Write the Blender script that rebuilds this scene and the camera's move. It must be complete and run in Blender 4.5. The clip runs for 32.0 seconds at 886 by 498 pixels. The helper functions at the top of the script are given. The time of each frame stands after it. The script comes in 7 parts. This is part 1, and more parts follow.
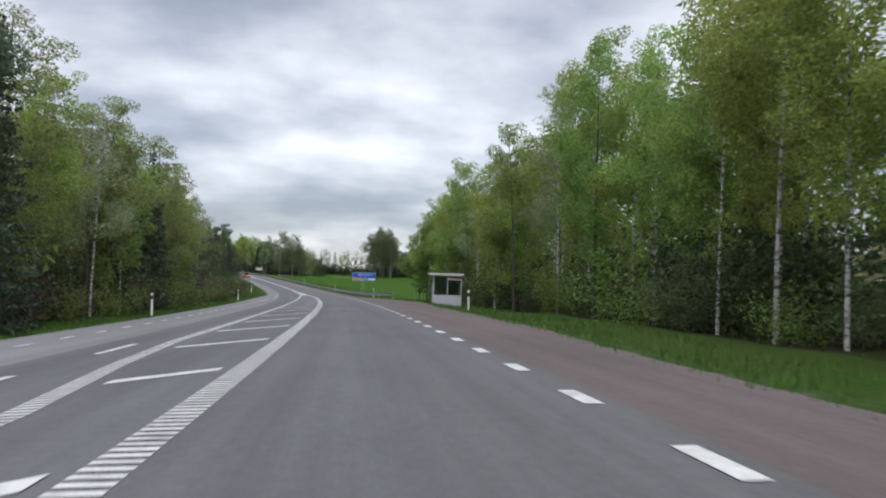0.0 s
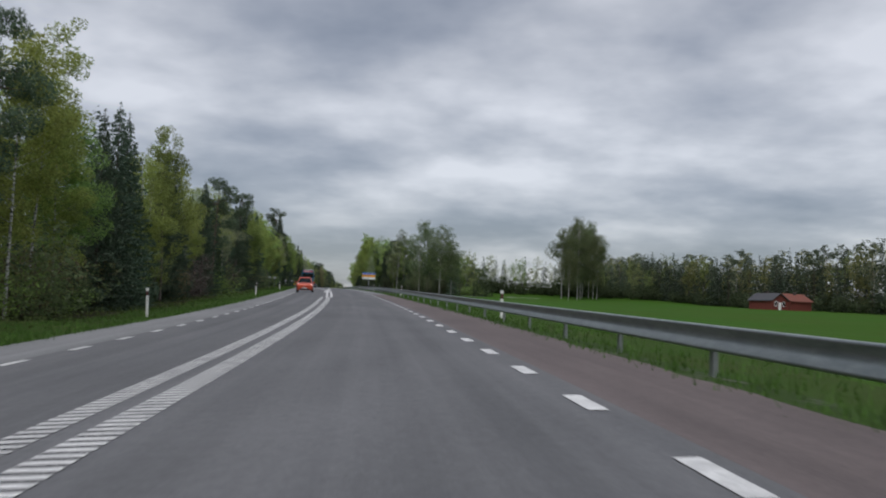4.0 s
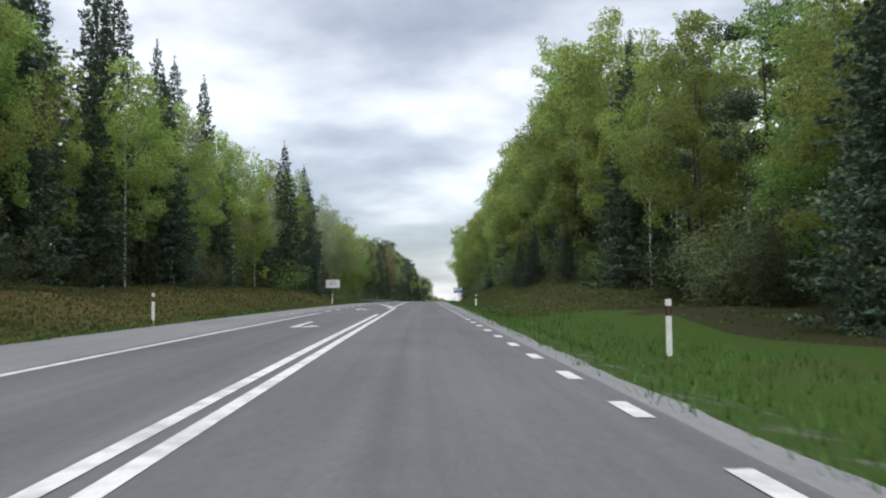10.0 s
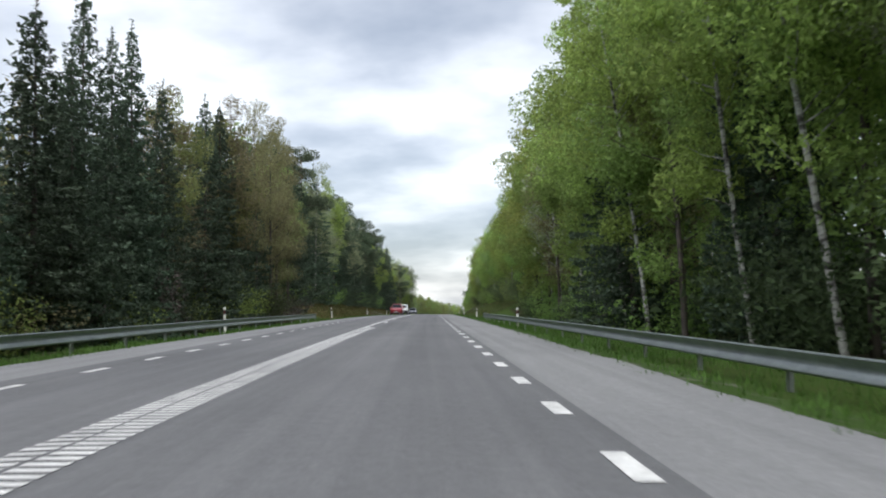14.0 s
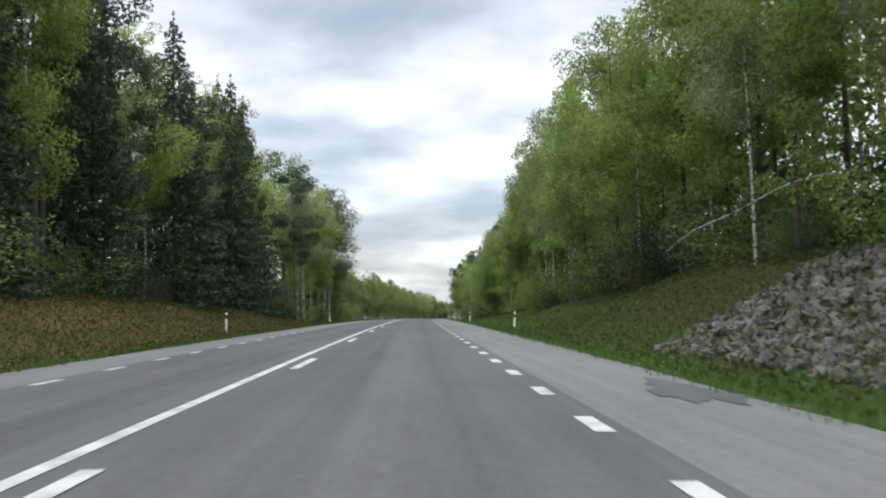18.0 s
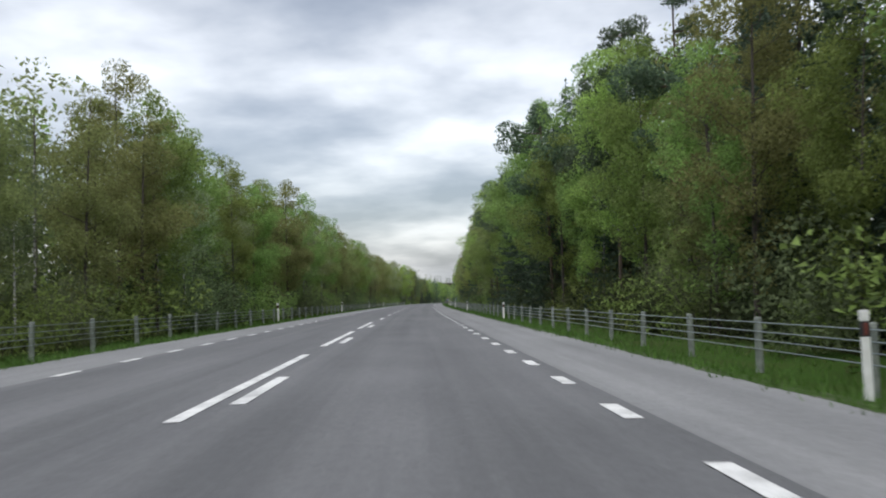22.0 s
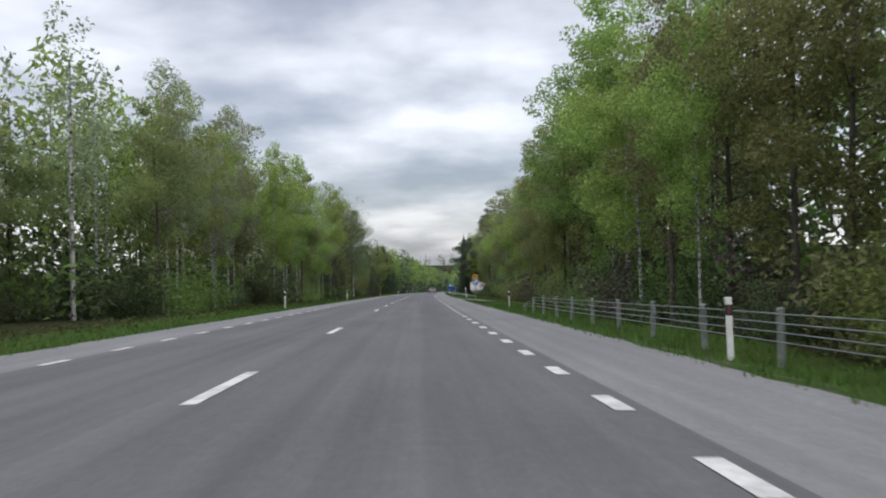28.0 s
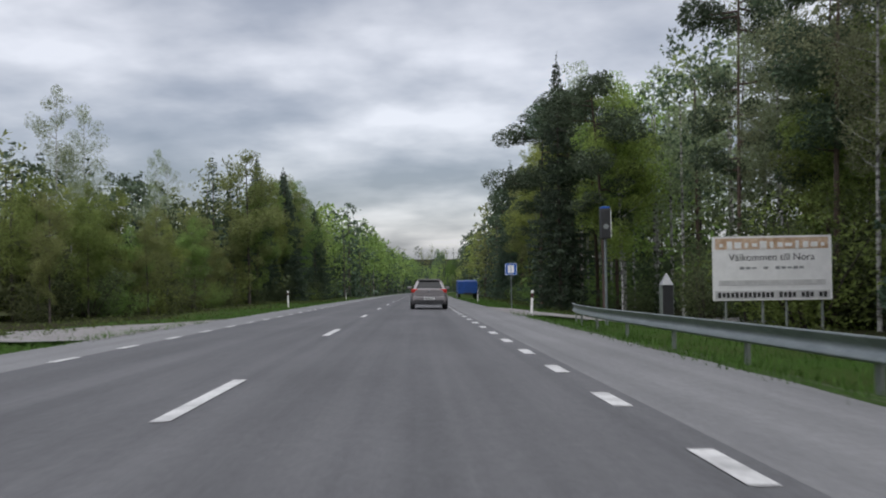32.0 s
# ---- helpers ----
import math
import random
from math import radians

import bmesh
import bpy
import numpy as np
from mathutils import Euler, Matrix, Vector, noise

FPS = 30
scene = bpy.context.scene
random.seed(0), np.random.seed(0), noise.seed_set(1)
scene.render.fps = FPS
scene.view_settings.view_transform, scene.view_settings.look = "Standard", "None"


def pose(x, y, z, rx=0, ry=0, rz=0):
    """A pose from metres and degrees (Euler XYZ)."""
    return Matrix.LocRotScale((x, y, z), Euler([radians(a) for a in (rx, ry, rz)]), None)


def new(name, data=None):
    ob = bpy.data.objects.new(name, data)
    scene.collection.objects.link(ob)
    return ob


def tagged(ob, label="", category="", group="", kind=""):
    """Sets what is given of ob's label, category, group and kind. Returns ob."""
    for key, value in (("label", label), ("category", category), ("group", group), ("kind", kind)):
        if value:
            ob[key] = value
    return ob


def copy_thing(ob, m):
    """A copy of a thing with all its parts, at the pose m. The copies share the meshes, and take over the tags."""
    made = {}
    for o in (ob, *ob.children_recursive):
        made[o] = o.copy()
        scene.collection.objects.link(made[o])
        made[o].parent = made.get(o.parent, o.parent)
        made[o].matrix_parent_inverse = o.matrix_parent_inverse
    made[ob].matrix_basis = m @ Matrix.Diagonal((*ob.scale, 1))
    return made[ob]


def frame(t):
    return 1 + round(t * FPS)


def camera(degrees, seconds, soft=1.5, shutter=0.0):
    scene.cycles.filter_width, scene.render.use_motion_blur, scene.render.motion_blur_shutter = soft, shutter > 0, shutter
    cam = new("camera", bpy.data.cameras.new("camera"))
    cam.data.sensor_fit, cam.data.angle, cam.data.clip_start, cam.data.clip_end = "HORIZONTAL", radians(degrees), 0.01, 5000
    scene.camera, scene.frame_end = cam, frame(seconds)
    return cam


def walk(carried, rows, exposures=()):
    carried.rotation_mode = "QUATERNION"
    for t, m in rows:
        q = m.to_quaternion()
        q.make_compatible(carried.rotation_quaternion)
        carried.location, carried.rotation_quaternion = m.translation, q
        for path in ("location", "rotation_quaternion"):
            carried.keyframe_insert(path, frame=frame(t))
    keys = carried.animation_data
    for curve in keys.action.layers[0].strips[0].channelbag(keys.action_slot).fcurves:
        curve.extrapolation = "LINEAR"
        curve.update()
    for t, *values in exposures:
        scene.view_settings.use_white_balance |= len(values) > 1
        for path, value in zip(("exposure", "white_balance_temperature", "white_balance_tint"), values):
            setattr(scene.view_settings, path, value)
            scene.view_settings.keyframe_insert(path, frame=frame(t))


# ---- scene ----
import collections
import functools

# ---- exposure and light ----
EXPO = [(0.0, -0.25, 6300, 12), (1.0, -0.3, 6300, 12), (2.0, -0.7, 6300, 12), (3.0, -0.73, 6300, 12), (5.5, -0.75, 6300, 12), (7.0, -0.7, 6300, 12), (8.0, -0.6, 6300, 12), (9.0, -0.34, 6340, 10), (10.0, 0.0, 6340, 10), (12.0, 0.15, 6340, 10), (14.0, 0.15, 6340, 10), (20.0, 0.06, 6340, 10), (21.0, -0.18, 6340, 10), (22.0, -0.12, 6340, 10), (25.0, 0.0, 6340, 10), (28.0, -0.26, 6320, 13), (29.0, -0.2, 6320, 13), (30.0, -0.1, 6320, 13), (31.0, -0.3, 6320, 13), (32.0, -0.52, 6320, 13)]
SKY_STRENGTH = 1.0
SUN_STRENGTH = 3.35
SKY_STOPS = [(0.39, (0.29, 0.31, 0.345)), (0.46, (0.46, 0.475, 0.505)), (0.53, (0.72, 0.725, 0.735)), (0.60, (1.03, 1.03, 1.03))]
SKY_BELT = [(0.0, (0.53, 0.53, 0.53)), (0.07, (0.455, 0.455, 0.455)), (0.16, (0.535, 0.535, 0.535)), (0.36, (0.495, 0.495, 0.495))]
cam = camera(53.66, 32.0, soft=2.0, shutter=0.06)
PATH = [
    (0.0, -0.166, -0.664, 0.816, 92.810, -1.875, -5.722),
    (0.5, -0.315, 18.506, 0.815, 92.765, -2.084, -4.121),
    (1.0, -0.747, 37.671, 0.814, 92.648, -2.168, -2.883),
    (1.5, -1.415, 56.912, 0.818, 92.766, -2.167, -2.004),
    (2.0, -2.449, 76.138, 0.823, 92.802, -2.164, -1.163),
    (2.5, -3.974, 95.330, 0.859, 92.690, -2.024, -0.029),
    (3.0, -5.867, 114.486, 0.989, 93.466, -2.079, 1.180),
    (3.5, -8.067, 133.975, 1.242, 93.809, -2.219, 2.590),
    (4.0, -10.646, 153.419, 1.612, 94.024, -2.141, 3.930),
    (4.5, -13.603, 172.813, 2.078, 94.130, -1.931, 5.270),
    (5.0, -16.933, 192.148, 2.605, 94.142, -1.559, 6.577),
    (5.5, -20.581, 211.427, 3.170, 94.078, -1.170, 7.576),
    (6.0, -24.569, 230.783, 3.737, 94.087, -1.252, 8.562),
    (6.5, -28.705, 250.143, 4.277, 94.046, -0.936, 9.203),
    (7.0, -32.838, 269.504, 4.788, 94.023, -0.830, 9.443),
    (7.5, -36.767, 288.738, 5.266, 93.997, -0.558, 9.540),
    (8.0, -40.679, 307.975, 5.714, 93.897, 0.813, 9.515),
    (8.5, -44.600, 327.337, 6.134, 93.733, 0.808, 9.347),
    (9.0, -48.506, 346.702, 6.521, 93.685, 1.259, 9.140),
    (9.5, -52.474, 366.140, 6.874, 93.470, 2.125, 9.194),
    (10.0, -56.382, 385.589, 7.188, 93.525, 0.740, 9.341),
    (10.5, -60.091, 405.078, 7.461, 93.712, 0.617, 9.101),
    (11.0, -63.732, 424.579, 7.695, 93.432, 1.299, 9.018),
    (11.5, -67.340, 444.044, 7.891, 93.610, 1.178, 8.373),
    (12.0, -70.880, 463.521, 8.047, 93.450, 0.527, 8.314),
    (12.5, -74.346, 483.053, 8.166, 93.398, 0.847, 7.967),
    (13.0, -77.744, 502.597, 8.245, 93.684, 0.925, 7.509),
    (13.5, -81.106, 522.105, 8.286, 93.565, 1.483, 7.971),
    (14.0, -84.399, 541.624, 8.289, 93.475, 0.997, 8.175),
    (14.5, -87.671, 561.147, 8.253, 93.536, 1.518, 8.009),
    (15.0, -90.874, 580.682, 8.180, 93.422, 1.393, 7.623),
    (15.5, -94.008, 600.228, 8.067, 93.309, 1.269, 7.238),
    (16.0, -97.074, 619.785, 7.916, 93.197, 1.143, 6.853),
    (16.5, -100.070, 639.352, 7.726, 93.086, 1.017, 6.468),
    (17.0, -102.964, 658.851, 7.498, 92.905, 1.015, 6.488),
    (17.5, -105.790, 678.109, 7.236, 92.975, 1.009, 6.106),
    (18.0, -108.550, 697.377, 6.936, 92.857, 1.246, 5.904),
    (18.5, -111.309, 716.435, 6.605, 92.895, 1.283, 5.744),
    (19.0, -114.004, 735.503, 6.237, 92.718, 1.077, 5.478),
    (19.5, -116.542, 754.467, 5.834, 92.629, 0.595, 5.442),
    (20.0, -119.017, 773.440, 5.395, 92.470, 1.035, 5.310),
    (20.5, -121.287, 792.480, 4.915, 92.328, 0.952, 5.154),
    (21.0, -123.493, 811.528, 4.399, 92.066, 1.107, 4.881),
    (21.5, -125.762, 830.901, 3.840, 92.028, 1.503, 4.596),
    (22.0, -127.964, 850.282, 3.258, 91.584, 1.339, 4.328),
    (22.5, -130.266, 869.944, 2.662, 91.370, 0.983, 4.358),
    (23.0, -132.498, 889.615, 2.063, 91.329, 0.781, 4.162),
    (23.5, -134.476, 909.312, 1.456, 91.139, 0.574, 3.819),
    (24.0, -136.384, 929.016, 0.846, 91.401, 1.177, 3.525),
    (24.5, -138.256, 948.724, 0.233, 91.293, 0.769, 3.188),
    (25.0, -140.058, 968.438, -0.384, 91.387, 0.973, 3.091),
    (25.5, -141.736, 988.024, -1.001, 91.256, 1.339, 2.989),
    (26.0, -143.346, 1007.615, -1.621, 91.173, 1.309, 2.790),
    (26.5, -144.887, 1027.212, -2.245, 91.090, 1.278, 2.590),
    (27.0, -146.360, 1046.814, -2.872, 91.007, 1.248, 2.391),
    (27.5, -147.764, 1066.421, -3.503, 90.924, 1.217, 2.191),
    (28.0, -149.099, 1086.033, -4.138, 90.731, 1.220, 2.101),
    (28.5, -150.393, 1105.536, -4.772, 90.639, 1.378, 1.786),
    (29.0, -151.619, 1125.043, -5.409, 90.713, 1.009, 1.451),
    (29.5, -152.861, 1144.550, -6.048, 90.591, 1.093, 1.360),
    (30.0, -154.034, 1164.061, -6.690, 90.771, 0.931, 1.166),
    (30.5, -155.148, 1183.659, -7.339, 90.686, 0.971, 0.965),
    (31.0, -156.194, 1203.261, -7.991, 90.791, 0.851, 0.806),
    (31.5, -157.007, 1222.833, -8.649, 90.780, 0.978, 0.786),
    (32.0, -157.752, 1242.407, -9.310, 90.654, 1.012, 0.401),
]
walk(cam, [(t, pose(*p)) for t, *p in PATH],
     exposures=EXPO)
# ---- the road's plan: s runs along the driven lane, u to its right, h up from the lane's plane ----
K = 0.83
S0, S1 = -80, 2600


def ramp(s, table):
    """Straight-line reading of a table of (station, value)."""
    if isinstance(s, np.ndarray):
        return np.interp(s, [a for a, _ in table], [b for _, b in table])
    if s <= table[0][0]:
        return table[0][1]
    for (a, p), (b, q) in zip(table, table[1:]):
        if s <= b:
            return p + (q - p) * (s - a) / (b - a)
    return table[-1][1]


TURN = [(-80, -2.6), (0, 0), (40, 1.4), (243, 11.0), (282, 11.8), (430, 11.5), (1600, 1.6), (2600, -6)]
GRADE = [(-80, 0), (100, 0.0), (195, 0.024), (252, 0.03), (408, 0.02), (1018, -0.03), (2600, -0.042)]
LEAN = [(-80, 2.3), (200, 2.3), (290, 1.0), (420, -1.2), (2600, -1.2)]
CROWN = [(-80, 0.03), (100, 0.03), (2600, 0.03)]
_s = np.arange(S0, S1 + 1.0)
_w = np.ones(41) / 41


def _soft(a):
    return np.convolve(np.pad(a, 20, mode="edge"), _w, mode="valid")


_head = np.radians(_soft(ramp(_s, TURN)))
_grade = _soft(ramp(_s, GRADE))
_lean = np.radians(_soft(ramp(_s, LEAN)))
_crown = _soft(ramp(_s, CROWN))
_x = np.cumsum(-np.sin(_head))
_y = np.cumsum(np.cos(_head))
_z = np.cumsum(_grade)
_x, _y, _z = _x - _x[-S0], _y - _y[-S0], _z - _z[-S0]


_rows = np.stack([_x, _y, _z, _head, _grade, _lean, _crown], 1).tolist()


def centre(s):
    """Place, heading, grade, lean and crown of the driven lane at s."""
    f = min(max(s - S0, 0.0), S1 - S0 - 0.001)
    i = int(f)
    f -= i
    return [a + (b - a) * f for a, b in zip(_rows[i], _rows[i + 1])]


def at(s, u=0.0, h=0.0):
    """A place in the world: u metres to the right of the driven lane, h above the carriageway's plane."""
    x, y, z, a, _, lean, _ = centre(s)
    side = max(-14.0, min(14.0, u))
    return Vector((x + u * math.cos(a), y + u * math.sin(a), z + math.sin(lean) * side + h))


def deck(s, u):
    """Height of the paved surface over the driven lane's plane: the far lane falls away from the crown."""
    c = centre(s)[6]
    return -c * max(0.0, -1.75 - u)


# ---- world and sun: a bright overcast sky with streaky cloud ----
world = bpy.data.worlds.new("world")
scene.world = world
world.use_nodes = True
wt = world.node_tree
wt.nodes.clear()


def node(tree, kind, **props):
    n = tree.nodes.new(kind)
    for k, v in props.items():
        if k.startswith("i_"):
            n.inputs[k[2:].replace("_", " ")].default_value = v
    return n


def ramp_node(tree, stops):
    n = tree.nodes.new("ShaderNodeValToRGB")
    el = n.color_ramp.elements
    while len(el) < len(stops):
        el.new(0.5)
    for e, (p, c) in zip(el, stops):
        e.position = p
        e.color = (*c, 1)
    return n


def math_node(tree, op, a, b):
    n = tree.nodes.new("ShaderNodeMath")
    n.operation = op
    for i, v in enumerate((a, b)):
        if isinstance(v, (int, float)):
            n.inputs[i].default_value = v
        else:
            tree.links.new(v, n.inputs[i])
    return n.outputs[0]


sky = wt.nodes.new("ShaderNodeTexSky")
sky.sky_type = "NISHITA"
sky.sun_disc = False
sky.sun_elevation, sky.sun_rotation = radians(65), radians(187)
sky_bg = wt.nodes.new("ShaderNodeBackground")
sky_bg.inputs["Strength"].default_value = 0.05
wt.links.new(sky.outputs[0], sky_bg.inputs["Color"])
tc = wt.nodes.new("ShaderNodeTexCoord")
sep = wt.nodes.new("ShaderNodeSeparateXYZ")
wt.links.new(tc.outputs["Generated"], sep.inputs[0])
zz = math_node(wt, "ADD", math_node(wt, "MAXIMUM", sep.outputs[2], 0.0), 0.2)
comb = wt.nodes.new("ShaderNodeCombineXYZ")
wt.links.new(math_node(wt, "DIVIDE", sep.outputs[0], zz), comb.inputs[0])
wt.links.new(math_node(wt, "DIVIDE", sep.outputs[1], zz), comb.inputs[1])
big = node(wt, "ShaderNodeTexNoise", i_Scale=0.62, i_Detail=5.0, i_Roughness=0.45)
wt.links.new(comb.outputs[0], big.inputs["Vector"])
heaps = node(wt, "ShaderNodeTexNoise", i_Scale=1.7, i_Detail=5.0, i_Roughness=0.5)
wt.links.new(comb.outputs[0], heaps.inputs["Vector"])
# cloud bases lie darker in a low belt, with the brighter gaps seen over it
belt = ramp_node(wt, SKY_BELT)
wt.links.new(sep.outputs[2], belt.inputs[0])
cover = math_node(wt, "ADD", math_node(wt, "MULTIPLY", big.outputs["Fac"], 0.5), math_node(wt, "MULTIPLY", heaps.outputs["Fac"], 0.5))
cover = math_node(wt, "ADD", cover, math_node(wt, "SUBTRACT", belt.outputs[0], 0.5))
clouds = ramp_node(wt, SKY_STOPS)
wt.links.new(cover, clouds.inputs[0])
cloud_bg = wt.nodes.new("ShaderNodeBackground")
cloud_bg.inputs["Strength"].default_value = SKY_STRENGTH
wt.links.new(clouds.outputs[0], cloud_bg.inputs["Color"])
add = wt.nodes.new("ShaderNodeAddShader")
wt.links.new(sky_bg.outputs[0], add.inputs[0])
wt.links.new(cloud_bg.outputs[0], add.inputs[1])
out = wt.nodes.new("ShaderNodeOutputWorld")
wt.links.new(add.outputs[0], out.inputs[0])

sun_data = bpy.data.lights.new("sun", "SUN")
sun_data.energy, sun_data.angle, sun_data.color = SUN_STRENGTH, radians(75), (1.0, 0.985, 0.975)
sun = new("sun", sun_data)
sun.rotation_euler = (radians(25), 0, radians(-7))

# ---- materials ----


def material(name, base, rough=0.8, metal=0.0, second=None, scale=3.0, fine=60.0, bump=0.0, vary=0.0, island=False,
             spec=None, contrast=(0.35, 0.65), stretch=None, fine_mix=0.35, translucent=0.0, coat=0.0):
    """A surface with variation at two scales: broad stains towards the second colour, and a fine grain."""
    m = bpy.data.materials.new(name)
    m.use_nodes = True
    t = m.node_tree
    b = t.nodes["Principled BSDF"]
    b.inputs["Roughness"].default_value, b.inputs["Metallic"].default_value = rough, metal
    if spec is not None:
        b.inputs["Specular IOR Level"].default_value = spec
    b.inputs["Coat Weight"].default_value = coat
    co = t.nodes.new("ShaderNodeTexCoord")
    src = co.outputs["Object"]
    if stretch:
        mp = t.nodes.new("ShaderNodeMapping")
        mp.inputs["Scale"].default_value = stretch
        t.links.new(src, mp.inputs[0])
        src = mp.outputs[0]
    second = second or tuple(c * 0.75 for c in base)
    n1 = node(t, "ShaderNodeTexNoise", i_Scale=scale, i_Detail=5.0, i_Roughness=0.6)
    t.links.new(src, n1.inputs["Vector"])
    r1 = ramp_node(t, [(contrast[0], base), (contrast[1], second)])
    t.links.new(n1.outputs["Fac"], r1.inputs[0])
    n2 = node(t, "ShaderNodeTexNoise", i_Scale=fine, i_Detail=3.0, i_Roughness=0.6)
    t.links.new(co.outputs["Object"], n2.inputs["Vector"])
    g = math_node(t, "ADD", math_node(t, "MULTIPLY", n2.outputs["Fac"], fine_mix * 2), 1 - fine_mix)
    hsv = t.nodes.new("ShaderNodeHueSaturation")
    t.links.new(r1.outputs[0], hsv.inputs["Color"])
    val = g
    if vary:
        if island:
            rnd = t.nodes.new("ShaderNodeNewGeometry").outputs["Random Per Island"]
            val = math_node(t, "MULTIPLY", val, math_node(t, "ADD", math_node(t, "MULTIPLY", rnd, vary * 2), 1 - vary))
        oi = t.nodes.new("ShaderNodeObjectInfo").outputs["Random"]
        val = math_node(t, "MULTIPLY", val, math_node(t, "ADD", math_node(t, "MULTIPLY", oi, vary), 1 - vary / 2))
        if island:
            t.links.new(math_node(t, "ADD", math_node(t, "MULTIPLY", oi, 0.05), 0.475), hsv.inputs["Hue"])
    t.links.new(val, hsv.inputs["Value"])
    t.links.new(hsv.outputs[0], b.inputs["Base Color"])
    if bump:
        bp = t.nodes.new("ShaderNodeBump")
        bp.inputs["Strength"].default_value, bp.inputs["Distance"].default_value = bump, 0.02
        t.links.new(n2.outputs["Fac"], bp.inputs["Height"])
        t.links.new(bp.outputs[0], b.inputs["Normal"])
    if translucent:
        tr = t.nodes.new("ShaderNodeBsdfTranslucent")
        t.links.new(hsv.outputs[0], tr.inputs[0])
        mx = t.nodes.new("ShaderNodeMixShader")
        mx.inputs[0].default_value = translucent
        t.links.new(b.outputs[0], mx.inputs[1])
        t.links.new(tr.outputs[0], mx.inputs[2])
        t.links.new(mx.outputs[0], t.nodes["Material Output"].inputs[0])
    return m


def paving(name, base, dark, tracks=0.0, rough=0.85, coarse=0.5):
    """Asphalt in the road's own coordinates: grain, long wear streaks, darker tyre tracks and old stains."""
    m = bpy.data.materials.new(name)
    m.use_nodes = True
    t = m.node_tree
    b = t.nodes["Principled BSDF"]
    b.inputs["Roughness"].default_value = rough
    b.inputs["Specular IOR Level"].default_value = 0.35
    uv = t.nodes.new("ShaderNodeUVMap").outputs[0]

    def noise_at(scale, detail=4.0, rough=0.6):
        mp = t.nodes.new("ShaderNodeMapping")
        mp.inputs["Scale"].default_value = scale
        t.links.new(uv, mp.inputs[0])
        n = node(t, "ShaderNodeTexNoise", i_Scale=1.0, i_Detail=detail, i_Roughness=rough)
        t.links.new(mp.outputs[0], n.inputs["Vector"])
        return n.outputs["Fac"]

    streak, blotch, grain, pebble = noise_at((2.2, 0.018, 1)), noise_at((0.35, 0.11, 1), 6), noise_at((55, 55, 1), 2), noise_at((9, 6, 1), 3)
    stain, ravel = noise_at((1.1, 0.22, 1), 5), noise_at((26, 20, 1), 2)
    mix = math_node(t, "ADD", math_node(t, "MULTIPLY", streak, 0.55), math_node(t, "MULTIPLY", blotch, 0.45))
    r = ramp_node(t, [(0.36, dark), (0.62, base)])
    t.links.new(mix, r.inputs[0])
    val = math_node(t, "ADD", math_node(t, "MULTIPLY", grain, coarse), 1 - coarse / 2)
    val = math_node(t, "MULTIPLY", val, math_node(t, "ADD", math_node(t, "MULTIPLY", pebble, 0.42), 0.79))
    val = math_node(t, "MULTIPLY", val, math_node(t, "ADD", math_node(t, "MULTIPLY", stain, 0.36), 0.82))
    val = math_node(t, "MULTIPLY", val, math_node(t, "ADD", math_node(t, "MULTIPLY", ravel, 0.5), 0.75))
    if tracks:
        sx = t.nodes.new("ShaderNodeSeparateXYZ")
        t.links.new(uv, sx.inputs[0])
        wave = math_node(t, "COSINE", math_node(t, "MULTIPLY", math_node(t, "ADD", sx.outputs[0], 1.0), 3.6), 0.0)
        val = math_node(t, "MULTIPLY", val, math_node(t, "ADD", math_node(t, "MULTIPLY", wave, -tracks), 1.0))
    hsv = t.nodes.new("ShaderNodeHueSaturation")
    t.links.new(r.outputs[0], hsv.inputs["Color"])
    t.links.new(val, hsv.inputs["Value"])
    t.links.new(hsv.outputs[0], b.inputs["Base Color"])
    bp = t.nodes.new("ShaderNodeBump")
    bp.inputs["Strength"].default_value, bp.inputs["Distance"].default_value = 0.3, 0.01
    t.links.new(grain, bp.inputs["Height"])
    t.links.new(bp.outputs[0], b.inputs["Normal"])
    return m


ASPHALT = paving("asphalt", (0.128, 0.129, 0.133), (0.084, 0.085, 0.089), 0.05)
SHOULDER = paving("worn_shoulder_asphalt", (0.208, 0.209, 0.211), (0.15, 0.151, 0.154), 0.0, 0.9)
RED_SHOULDER = paving("reddish_shoulder", (0.135, 0.109, 0.105), (0.092, 0.075, 0.073), 0.0, 0.9, 0.7)
PATCH = paving("asphalt_patch", (0.125, 0.126, 0.129), (0.09, 0.091, 0.094), 0.0, 0.85)
GRAVEL = material("gravel", (0.27, 0.26, 0.25), 0.95, second=(0.18, 0.17, 0.165), scale=1.5, fine=18, bump=0.8, fine_mix=0.6)
PAINT = material("road_paint", (0.62, 0.62, 0.605), 0.7, second=(0.36, 0.36, 0.355), scale=2.5, fine=30, contrast=(0.42, 0.70), fine_mix=0.35)
CREAM_PAINT = material("cream_paint", (0.60, 0.58, 0.46), 0.75, second=(0.42, 0.41, 0.35), scale=2.0, fine=35, contrast=(0.4, 0.75), fine_mix=0.2)
GALV = material("galvanised_steel", (0.29, 0.32, 0.325), 0.42, 0.65, second=(0.21, 0.24, 0.245), scale=2.0, fine=25, stretch=(1, 1, 4))
STEEL_POST = material("steel_post", (0.30, 0.32, 0.31), 0.55, 0.6, scale=3)
WHITE_PLASTIC = material("white_plastic", (0.78, 0.78, 0.76), 0.5, second=(0.62, 0.62, 0.58), scale=4, fine_mix=0.1)
BLACK_PLASTIC = material("black_plastic", (0.03, 0.03, 0.032), 0.5)
